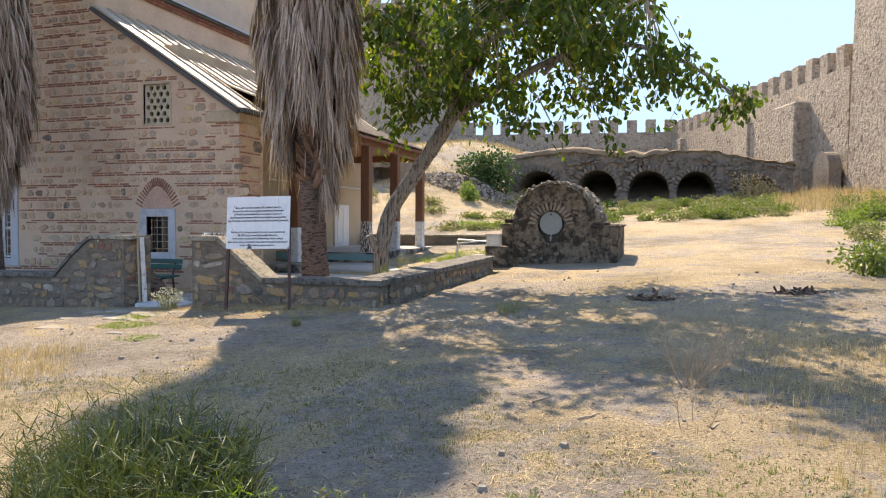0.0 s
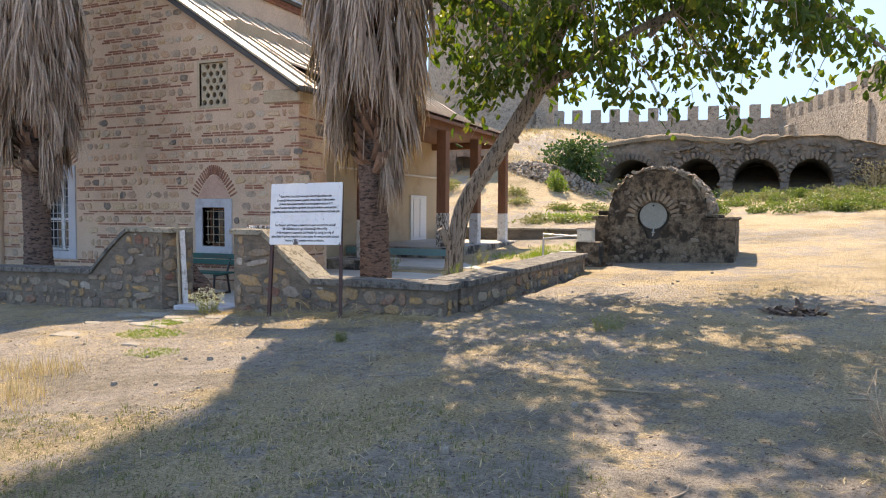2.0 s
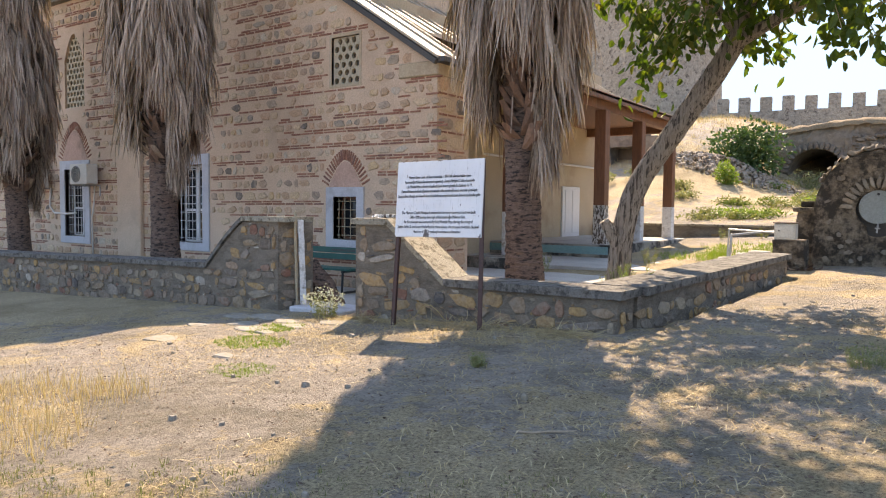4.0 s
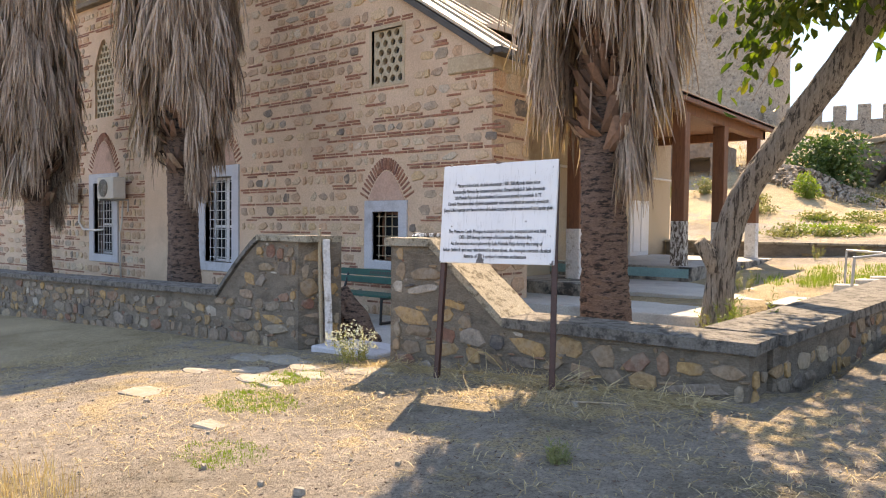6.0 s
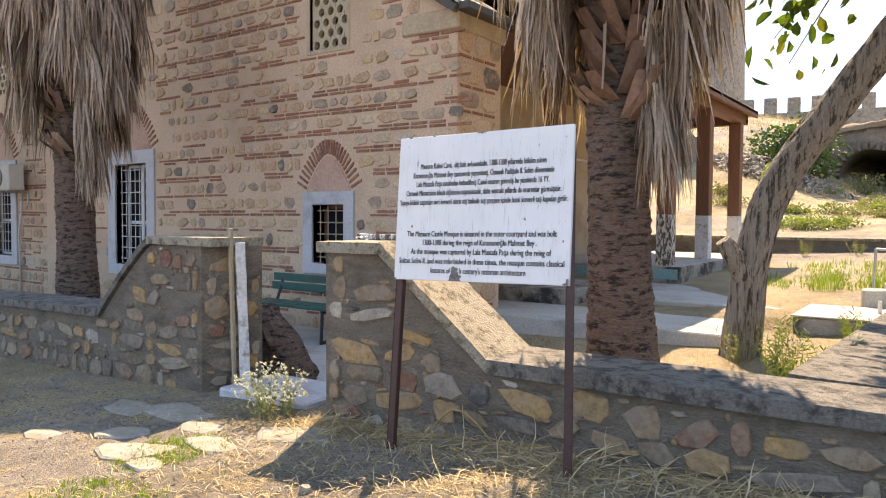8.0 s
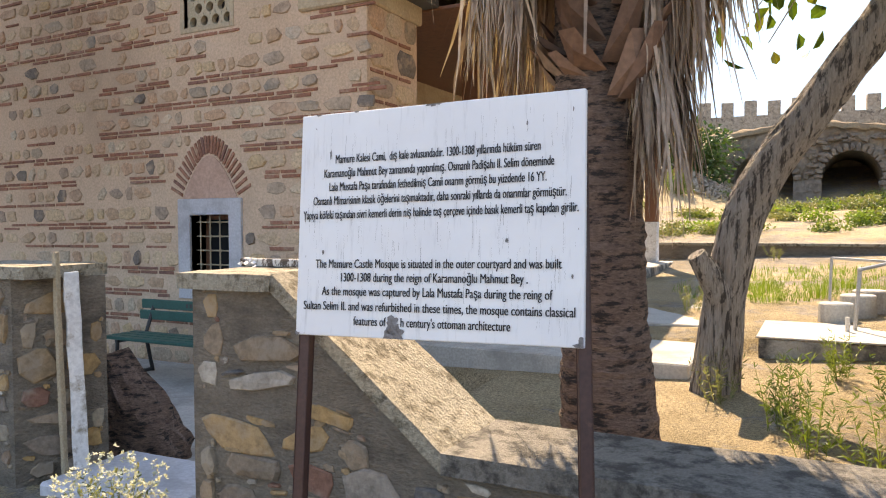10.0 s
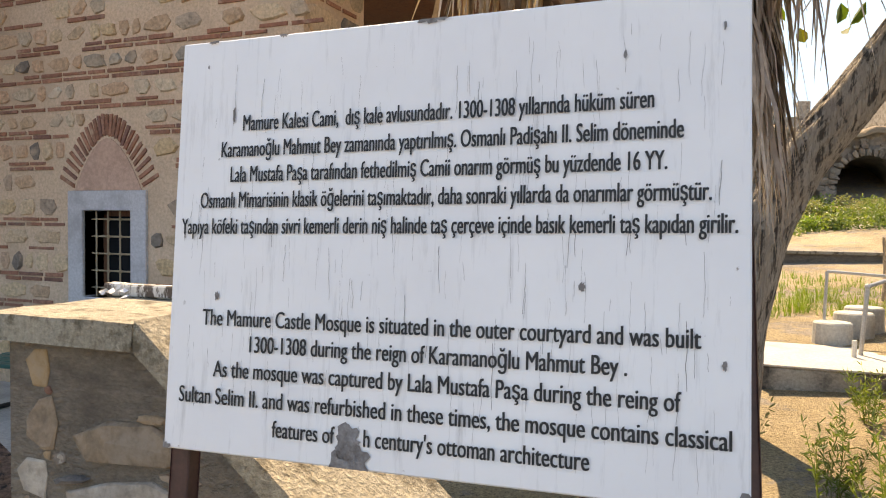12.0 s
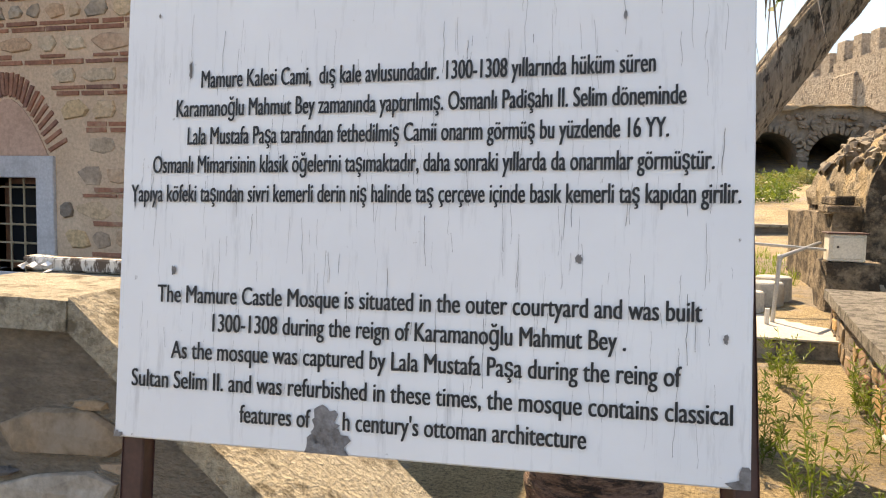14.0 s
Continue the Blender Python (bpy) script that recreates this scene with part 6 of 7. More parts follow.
def build_tree():
    rg = random.Random(11)
    tree = empty("walnut_tree", (-5.9, 15.3, 0.0), "leaning broadleaf tree with grey furrowed bark and hanging leaves", "tree")
    put = lambda ob: under(ob, tree)
    trunk = smooth_line([(-6.1, 15.36, -0.25), (-6.06, 15.34, 0.25), (-5.98, 15.3, 0.9), (-5.78, 15.3, 1.6), (-5.27, 15.3, 2.35), (-4.7, 15.3, 3.15), (-4.42, 15.3, 3.62)], 14)
    V, F = [], []
    n = 60
    radii = []
    m = len(trunk)
    for i, p in enumerate(trunk):
        radii.append(0.166 + 0.035 * math.exp(-max(0, p.z + 0.1) * 2.4) - 0.028 * i / m)
    tube(V, F, trunk, radii, n)
    for i in range(len(V)):
        v = V[i]
        a = noise.noise((v.x * 9, v.y * 9, v.z * 1.6))
        c = trunk[min(m - 1, i // n)]
        q = (i % n) * 2 * math.pi / n
        fur = abs(noise.noise((math.cos(q) * 3.4, math.sin(q) * 3.4, v.z * 1.5))) + 0.6 * abs(noise.noise((math.cos(q) * 7, math.sin(q) * 7, v.z * 3 + 4)))
        V[i] = c + (v - c) * (0.92 + 0.09 * a + 0.30 * min(0.42, fur))
    put(mesh_ob("trunk", V, F, M_BARK, None, "grey furrowed bark trunk"))
    # stump of a lost limb
    V, F = [], []
    tube(V, F, [(-6.02, 15.2, 0.72), (-6.11, 15.13, 0.92), (-6.2, 15.06, 1.08)], [0.11, 0.1, 0.075], 10)
    put(mesh_ob("stump", V, F, M_BARK))
    limbs = [
        smooth_line([(-4.42, 15.3, 3.55), (-3.7, 15.35, 3.95), (-2.6, 15.5, 4.55), (-1.4, 15.8, 4.95), (-0.3, 16.0, 4.75), (0.6, 16.15, 4.25), (1.3, 16.2, 3.65)], 5),
        smooth_line([(-4.42, 15.3, 3.55), (-4.25, 15.3, 4.4), (-3.9, 15.4, 5.6), (-3.6, 15.6, 7.2)], 5),
        smooth_line([(-4.3, 15.3, 3.9), (-3.7, 14.7, 4.7), (-2.9, 13.8, 5.3), (-2.1, 13.0, 5.5)], 5),
        smooth_line([(-4.3, 15.3, 4.2), (-4.9, 15.5, 4.9), (-5.6, 15.7, 5.4), (-6.1, 15.8, 5.2)], 5),
        smooth_line([(-4.1, 15.35, 4.9), (-3.1, 16.2, 5.6), (-1.8, 17.0, 6.1), (-0.9, 17.4, 6.0)], 5),
        smooth_line([(-4.42, 15.3, 3.7), (-5.0, 14.7, 4.5), (-5.6, 14.1, 5.1), (-6.1, 13.6, 5.5)], 5),
        smooth_line([(-2.6, 15.5, 4.35), (-1.6, 15.0, 5.1), (-1.0, 14.5, 5.5), (-0.6, 14.2, 5.4)], 5),
    ]
    anchors = []
    for li, L in enumerate(limbs):
        V, F = [], []
        k = len(L)
        r0 = (0.085, 0.12, 0.08, 0.07, 0.07, 0.06, 0.045)[li]
        tube(V, F, L, [r0 * (1 - 0.82 * i / (k - 1)) + 0.006 for i in range(k)], 9)
        put(mesh_ob("limb", V, F, M_BARK, None, "", True))
        anchors += L[2:]
    # leaf sprays
    TV, TF, LV, LF = [], [], [], []
    made = tries = 0
    while made < 560 and tries < 9000:
        tries += 1
        u = Vector((rg.gauss(0, 1), rg.gauss(0, 1), rg.gauss(0, 1))).normalized() * rg.random() ** 0.38
        c = Vector((-2.9 + u.x * 3.9, 15.0 + u.y * 3.9, 5.8 + u.z * 3.3))
        floor = 3.15 + 0.5 * noise.noise((c.x * 0.9, c.y * 0.9, 1)) + (0.25 if c.x > -1.5 else 0) + 0.35 * max(0, abs(c.y - 15.3) - 1.2)
        if c.z < floor:
            continue
        if noise.noise((c.x * 0.75, c.y * 0.75, c.z * 0.8)) < -0.02 + (0.10 if c.x > -0.8 else 0):
            continue
        if c.z > 4.3 and c.x > -0.45 + 0.5 * noise.noise((c.y, c.z, 9)):
            continue
        if c.x < -4.2 and c.z < 3.5 and c.x > -5.1:
            continue
        near = min(anchors, key=lambda p: (p - c).length)
        if (near - c).length > 2.6:
            continue
        made += 1
        spray(TV, TF, LV, LF, near, c, rg)
    # low hanging sprays
    for c in ((-5.5, 14.4, 3.5), (-5.2, 14.2, 3.4), (-4.9, 14.3, 3.5), (-4.6, 14.2, 3.5), (-5.4, 14.8, 3.3), (-4.7, 14.7, 3.4), (-5.0, 14.9, 3.7), (-5.7, 14.6, 3.8), (-5.75, 15.2, 3.3), (-5.8, 15.1, 2.95), (-5.6, 15.3, 3.6), (-5.7, 15.3, 2.75), (-4.3, 14.4, 3.7), (-4.0, 14.2, 3.9), (-3.6, 14.6, 3.75), (-4.4, 14.8, 4.0), (-3.3, 14.0, 3.9), (-4.6, 14.9, 4.3), (-3.0, 14.4, 3.7), (-3.9, 13.6, 4.3), (1.25, 16.15, 3.6), (1.0, 16.2, 3.9), (0.75, 16.1, 3.5), (1.45, 16.25, 3.75), (0.4, 16.05, 3.75), (0.9, 16.0, 3.3), (0.1, 16.0, 4.1), (-2.1, 15.3, 2.75), (-2.3, 15.3, 3.1), (-1.15, 15.5, 2.65), (-1.2, 15.5, 2.95), (-0.2, 15.9, 3.25), (-0.5, 15.8, 3.6), (1.1, 15.9, 3.45), (1.3, 16.3, 4.0), (0.2, 16.1, 4.5), (0.5, 16.0, 4.3), (-0.2, 15.9, 4.4), (0.0, 16.2, 4.8), (-0.5, 16.1, 4.9), (0.7, 16.3, 4.1), (0.3, 15.8, 4.0), (-0.7, 15.7, 4.3), (0.55, 16.1, 3.8), (1.0, 16.1, 3.55), (-0.9, 15.9, 5.2), (1.2, 16.0, 3.8)):
        c = Vector(c)
        near = min(anchors, key=lambda p: (p - c).length)
        spray(TV, TF, LV, LF, near, c, rg, 16)
    put(mesh_ob("branchwork", TV, TF, M_TWIG))["kind"] = "stuff"
    put(mesh_ob("crown", LV, LF, M_LEAF, None, "loose crown of drooping green leaves"))["kind"] = "stuff"


def spray(TV, TF, LV, LF, near, c, rg, count=24):
    mid = (near + c) / 2 + Vector((0, 0, 0.18))
    tube(TV, TF, [near, mid, c], [0.014, 0.009, 0.004], 5, False)
    for k in range(count):
        t = rg.random()
        base = mid.lerp(c, 0.35 + 0.65 * t) + Vector((rg.gauss(0, 0.15), rg.gauss(0, 0.15), rg.gauss(0, 0.10)))
        d = Vector((rg.gauss(0, 0.55), rg.gauss(0, 0.55), -0.75 + rg.gauss(0, 0.3))).normalized()
        s = d.cross(Vector((rg.gauss(0, 1), rg.gauss(0, 1), rg.gauss(0, 1))))
        s = s.normalized() if s.length > 0.05 else Vector((1, 0, 0))
        leaf(LV, LF, base, d, s, rg.uniform(0.12, 0.22), rg.uniform(0.07, 0.12))


build_tree()


def stems(V, F, x, y, z, n, h, spread, rg, leafy=0, lw=0.012, ll=0.06, w=0.003, droop=0.25):
    """A clump of upright stems, with leaves along them if leafy."""
    for k in range(n):
        a = rg.uniform(0, 2 * math.pi)
        r = spread * math.sqrt(rg.random())
        o = Vector((math.cos(a), math.sin(a), 0))
        p = Vector((x, y, z - 0.02)) + o * r * 0.55
        H = h * rg.uniform(0.55, 1.1) * (1 - 0.35 * r / max(spread, 1e-3))
        lean = o * rg.uniform(0.1, 0.9) * (0.3 + 0.5 * r / max(spread, 1e-3))
        pts = [p]
        d = (Vector((0, 0, 1)) + lean * 0.5).normalized()
        for s in range(4):
            d = (d + lean * droop * 0.5 + Vector((rg.uniform(-.08, .08), rg.uniform(-.08, .08), 0))).normalized()
            p = p + d * H / 4
            pts.append(p.copy())
        sd = Vector((-math.sin(a + 0.6), math.cos(a + 0.6), 0))
        strip(V, F, pts, [w, w, w * 0.9, w * 0.6, w * 0.15], sd)
        for j in range(leafy):
            t = rg.uniform(0.15, 1.0) * 3.99
            i = int(t)
            q = pts[i].lerp(pts[i + 1], t - i)
            ld = Vector((rg.gauss(0, 1), rg.gauss(0, 1), 0.8 + rg.gauss(0, 0.4))).normalized()
            ls = ld.cross(Vector((rg.gauss(0, 1), rg.gauss(0, 1), rg.gauss(0, 1)))).normalized()
            leaf(V, F, q, ld, ls, ll * rg.uniform(0.6, 1.2), lw * rg.uniform(0.8, 1.5), 0.15)


def plant(name, x, y, n, h, spread, mat, label, category, seed, leafy=0, lw=0.012, ll=0.06, w=0.003, group="", z=None):
    rg = random.Random(seed)
    V, F = [], []
    stems(V, F, 0, 0, 0, n, h, spread, rg, leafy, lw, ll, w)
    ob = mesh_ob(name, V, F, mat)
    ob.location = (x, y, soil_z(x, y) if z is None else z)
    return tagged(ob, label, category, group)


# close by
plant("weed_bush", -2.75, 3.7, 820, 0.74, 0.95, M_HERB_DARK, "dense green spiky weed at the path's edge", "weed", 1, 12, 0.0055, 0.12, 0.005)
plant("weed_bush", -2.2, 3.62, 90, 0.42, 0.42, M_HERB_BRIGHT, "bright green spiky weed on dry earth", "weed", 6, 16, 0.006, 0.08, 0.004)
plant("weed_bush", -1.75, 3.85, 70, 0.26, 0.35, M_HERB_GREY, "low pale weed tuft on dry earth", "weed", 2, 10, 0.01, 0.05)
plant("weed_bush", -0.85, 4.1, 60, 0.2, 0.22, M_HERB_GREY, "low pale weed tuft on dry earth", "weed", 3, 8, 0.01, 0.05)
plant("grass_tuft", -5.05, 9.7, 50, 0.17, 0.1, M_HERB_GREY, "small green tuft on bare earth", "grass", 4, 6, 0.006, 0.04, 0.002)
plant("grass_tuft", -2.35, 11.0, 90, 0.24, 0.3, M_HERB_GREY, "small green tuft on bare earth", "grass", 5, 5, 0.006, 0.04, 0.002)
for i, (x, y, h) in enumerate(((-5.35, 13.8, 0.75), (-5.0, 13.3, 0.85), (-5.55, 14.3, 0.6), (-4.85, 14.4, 0.7), (-4.75, 15.3, 0.5), (-5.15, 15.9, 0.5))):
    plant("tall_weed", x, y, 14, h, 0.16, M_HERB, "tall thin green weed inside the yard wall", "weed", 20 + i, 34, 0.008, 0.06, 0.003, "weeds behind the wall")
for i, (x, y) in enumerate(((-5.9, 19.9), (-5.3, 20.6), (-6.1, 21.4), (-5.0, 21.6), (-4.6, 20.2))):
    plant("grass_tuft", x, y, 120, 0.34, 0.5, M_HERB_BRIGHT, "bright green yard grass", "grass", 30 + i, 3, 0.006, 0.06, 0.0035, "yard grass")
for i, (x, y) in enumerate(((-8.2, 17.0), (-6.8, 18.9), (-7.2, 26.2), (-6.2, 26.3), (-6.0, 15.0))):
    plant("tall_weed", x, y, 16, 0.5, 0.2, M_HERB_GREY, "grey-green weed growing between slabs", "weed", 40 + i, 18, 0.009, 0.05, 0.003, "yard weeds")


def flower_bush():
    rg = random.Random(77)
    b = empty("flowering_bush", (-8.35, 11.3, soil_z(-8.35, 11.3)), "small pale flowering bush beside the gate pier", "bush")
    V, F = [], []
    stems(V, F, 0, 0, 0, 46, 0.40, 0.28, rg, 10, 0.012, 0.035, 0.003)
    mesh_ob("foliage", V, F, M_HERB_GREY, b)
    V, F = [], []
    for k in range(260):
        a, r = rg.uniform(0, 6.28), 0.27 * math.sqrt(rg.random())
        p = Vector((math.cos(a) * r, math.sin(a) * r, 0.12 + 0.3 * rg.random() * (1 - 0.5 * r / 0.27) + 0.02))
        for j in range(5):
            d = Vector((rg.gauss(0, 1), rg.gauss(0, 1), rg.gauss(0.4, 0.8))).normalized()
            s = d.cross(Vector((0.3, 0.2, 1))).normalized()
            leaf(V, F, p, d, s, 0.017, 0.012)
    mesh_ob("flowers", V, F, M_FLOWER, b, "tiny cream flower heads")["kind"] = "stuff"


flower_bush()


def dead_bush(x, y, n, h, seed, label):
    rg = random.Random(seed)
    V, F = [], []
    for k in range(n):
        a = rg.uniform(0, 6.28)
        p = Vector((math.cos(a) * 0.1, math.sin(a) * 0.1, -0.02))
        d = Vector((math.cos(a) * rg.uniform(0.1, 0.8), math.sin(a) * rg.uniform(0.1, 0.8), 1)).normalized()
        pts, H = [p], h * rg.uniform(0.5, 1.1)
        for s in range(6):
            d = (d + Vector((rg.uniform(-.22, .22), rg.uniform(-.22, .22), 0.02))).normalized()
            p = p + d * H / 6
            pts.append(p.copy())
            if s > 1:
                for q in range(2):
                    e = (d + Vector((rg.gauss(0, .6), rg.gauss(0, .6), rg.gauss(0.1, .4)))).normalized()
                    tube(V, F, [p, p + e * rg.uniform(0.06, 0.2)], [0.0017, 0.0009], 4, False)
        tube(V, F, pts, [0.004, 0.0034, 0.003, 0.0026, 0.002, 0.0016, 0.001], 5, False)
    ob = mesh_ob("dead_bush", V, F, M_TWIG)
    ob.location = (x, y, soil_z(x, y))
    tagged(ob, label, "bush")


dead_bush(0.02, 7.1, 34, 0.54, 51, "dry leafless brown bush on straw ground")
dead_bush(0.48, 7.45, 14, 0.55, 52, "thin dry leafless shrub")
dead_bush(-0.02, 6.0, 3, 0.28, 53, "single dry upright twig")


def debris(x, y, n, r, seed):
    rg = random.Random(seed)
    V, F = [], []
    for k in range(n):
        a, q = rg.uniform(0, 6.28), r * math.sqrt(rg.random())
        p = Vector((math.cos(a) * q, math.sin(a) * q * 0.6, 0.01 + 0.10 * rg.random() * (1 - q / r)))
        d = Vector((rg.gauss(0, 1), rg.gauss(0, 1), rg.gauss(0, 0.35))).normalized()
        s = d.cross(Vector((rg.gauss(0, .5), rg.gauss(0, .5), 1))).normalized()
        leaf(V, F, p, d, s, rg.uniform(0.08, 0.16), rg.uniform(0.05, 0.09), 0.4)
    ob = mesh_ob("leaf_heap", V, F, M_DEADLEAF)
    ob.location = (x, y, soil_z(x, y))
    tagged(ob, "small heap of curled dead brown leaves", "leaves", "leaf heaps")


debris(-0.41, 12.6, 110, 0.36, 61)
debris(1.78, 13.1, 90, 0.36, 62)
debris(-4.0, 18.25, 80, 0.3, 63)


# ---- straw, litter and stones on the ground ----
def scatter_straw():
    rg = random.Random(91)
    V, F = [], []
    for k in range(95000):
        x, y = rg.uniform(-12, 5.5), rg.uniform(2.2, 15)
        if y > 11.4 and x < -4.4:
            continue
        v = noise.noise((x * 0.45, y * 0.45, 8)) + 0.6 * noise.noise((x * 1.7, y * 1.7, 2))
        near_wall = 10.5 < y < 11.45 and -8 < x < -4.6
        if v < rg.uniform(-0.3, 0.45) and not near_wall:
            continue
        z = soil_z(x, y)
        a = rg.uniform(0, 6.28)
        L = rg.uniform(0.03, 0.12) * (1.6 if near_wall else 1)
        up = rg.uniform(0.0, 0.35) if rg.random() < 0.8 else rg.uniform(0.4, 1.2)
        d = Vector((math.cos(a), math.sin(a), up)).normalized()
        p = Vector((x, y, z + 0.003))
        s = Vector((-math.sin(a), math.cos(a), 0))
        m = p + d * L * 0.5 + Vector((0, 0, 0.006))
        strip(V, F, [p, m, p + d * L + Vector((0, 0, -0.3 * up * L))], [0.002, 0.0026, 0.001], s)
    ob = mesh_ob("straw", V, F, M_STRAW)
    tagged(ob, "dry straw and grass stalks strewn on the earth", "straw", kind="stuff")


scatter_straw()


def scatter_grass(name, n, inside, mat, h, w, seed, box2, label, blades=5):
    rg = random.Random(seed)
    V, F = [], []
    k = 0
    tries = 0
    while k < n and tries < n * 30:
        tries += 1
        x, y = rg.uniform(box2[0], box2[1]), rg.uniform(box2[2], box2[3])
        if not inside(x, y, rg):
            continue
        k += 1
        stems(V, F, x, y, soil_z(x, y), blades, h * rg.uniform(0.5, 1.2), h * 0.7, rg, 0, w=w)
    ob = mesh_ob(name, V, F, mat)
    tagged(ob, label, "grass", kind="stuff")


def patchy(cx, cy, rx, ry, keep=0.0):
    def f(x, y, rg):
        d = ((x - cx) / rx) ** 2 + ((y - cy) / ry) ** 2
        return d < 1 and noise.noise((x * 0.6, y * 0.6, 5)) + (1 - d) * 0.5 > keep + rg.uniform(-.15, .15)
    return f


scatter_grass("dry_grass", 420, patchy(-7.3, 7.0, 1.3, 1.0), M_STRAW, 0.24, 0.0025, 101, (-9, -5.5, 5.5, 8.5), "tall bleached dry grass")
scatter_grass("dry_grass", 700, patchy(1.9, 7.0, 1.6, 3.2, 0.1), M_STRAW, 0.16, 0.0025, 102, (0.2, 4, 3.8, 11), "bleached dry grass on open ground")
scatter_grass("green_grass", 700, patchy(-7.85, 9.75, 0.5, 0.33, -0.1), M_HERB_BRIGHT, 0.055, 0.0035, 103, (-9, -6.8, 9, 10.6), "short green grass by the path stones", 6)
scatter_grass("green_grass", 650, patchy(-8.25, 10.5, 0.42, 0.45, 0.0), M_HERB_BRIGHT, 0.055, 0.0035, 104, (-9.2, -7.6, 9.9, 11.2), "short green grass by the path stones", 6)
scatter_grass("green_grass", 450, patchy(-6.9, 8.8, 0.36, 0.25, -0.1), M_HERB_BRIGHT, 0.045, 0.0035, 105, (-7.5, -6, 8.3, 9.2), "short green grass on bare earth", 6)
scatter_grass("green_grass", 800, patchy(0.1, 4.8, 0.8, 0.7, 0.0), M_HERB, 0.05, 0.003, 106, (-0.8, 1.2, 4, 5.8), "short green herb mat", 6)

scatter_grass("green_grass", 420, patchy(-5.6, 22.2, 1.9, 2.9, 0.1), M_HERB_BRIGHT, 0.2, 0.005, 109, (-7.6, -3.6, 19.3, 25.2), "bright green grass in the sunlit yard", 5)

scatter_grass("olive_grass", 5200, patchy(-3.9, 5.9, 2.6, 2.0, 0.0), M_HERB_OLIVE, 0.06, 0.003, 107, (-7, -1, 3.6, 8.2), "sparse short olive-green grass among straw", 5)
scatter_grass("olive_grass", 900, patchy(-0.9, 5.2, 0.7, 0.6, 0.1), M_HERB_OLIVE, 0.05, 0.002, 108, (-1.8, 0, 4.4, 6), "sparse short olive-green grass among straw", 5)


def scatter_litter():
    """Crumbs of bark, seeds and dead leaf on the earth."""
    rg = random.Random(93)
    V, F = [], []
    for k in range(20000):
        x, y = rg.uniform(-11, 4.5), rg.uniform(2.3, 13.5)
        if y > 11.2 and x < -4.4:
            continue
        a, L = rg.uniform(0, 6.28), rg.uniform(0.008, 0.035)
        d = Vector((math.cos(a), math.sin(a), rg.uniform(-.1, .35))).normalized()
        s = d.cross(Vector((rg.gauss(0, .35), rg.gauss(0, .35), 1))).normalized()
        leaf(V, F, Vector((x, y, soil_z(x, y) + 0.005)), d, s, L, L * rg.uniform(0.25, 0.6), 0.4)
    tagged(mesh_ob("litter", V, F, M_DEADLEAF), "dark crumbs of bark and dead leaf on earth", "litter", kind="stuff")


scatter_litter()


def scatter_stones():
    rg = random.Random(95)
    V, F = [], []
    for k in range(3800):
        x, y = rg.uniform(-12, 5), rg.uniform(2.5, 17)
        if y > 11.4 and x < -4.3:
            continue
        v, f = UNIT_STONES[k % 14]
        s = rg.uniform(0.006, 0.022) if rg.random() < 0.96 else rg.uniform(0.03, 0.07)
        m = Matrix.Translation((x, y, soil_z(x, y))) @ Matrix.Rotation(rg.uniform(0, 6.28), 4, "Z") @ Matrix.Rotation(-math.pi / 2, 4, "X") @ Matrix.Diagonal((s, s * 0.45, s * rg.uniform(0.6, 1), 1))
        b = len(V)
        V += [m @ Vector(p) for p in v]
        F += [tuple(b + i for i in q) for q in f]
    tagged(mesh_ob("pebbles", V, F, M_FLAG), "small pale pebbles on the earth", "pebbles", kind="stuff")
    for k, (x, y, L, a) in enumerate(((-3.9, 8.3, 0.35, 0.6), (-1.9, 8.4, 0.5, 0.2), (-1.2, 6.4, 0.3, 1.1), (-0.8, 6.0, 0.22, 0.6), (0.1, 5.9, 0.2, 1.4), (-3.0, 7.3, 0.25, 2.2), (-0.2, 8.6, 0.4, 0.3), (-5.6, 10.9, 0.5, 0.4), (-7.4, 11.2, 0.6, 2.7))):
        V, F = [], []
        p = Vector((0, 0, 0.012))
        pts = [p]
        d = Vector((math.cos(a), math.sin(a), 0))
        for s in range(4):
            d = (d + Vector((rg.uniform(-.3, .3), rg.uniform(-.3, .3), 0))).normalized()
            p = p + d * L / 4 + Vector((0, 0, rg.uniform(-.006, .008)))
            pts.append(p.copy())
        tube(V, F, pts, [0.008, 0.008, 0.007, 0.006, 0.004], 6)
        o = mesh_ob("stick", V, F, M_TWIG)
        o.location = (x, y, soil_z(x, y))
        tagged(o, "broken dry stick lying on the ground", "stick", "fallen sticks")


scatter_stones()


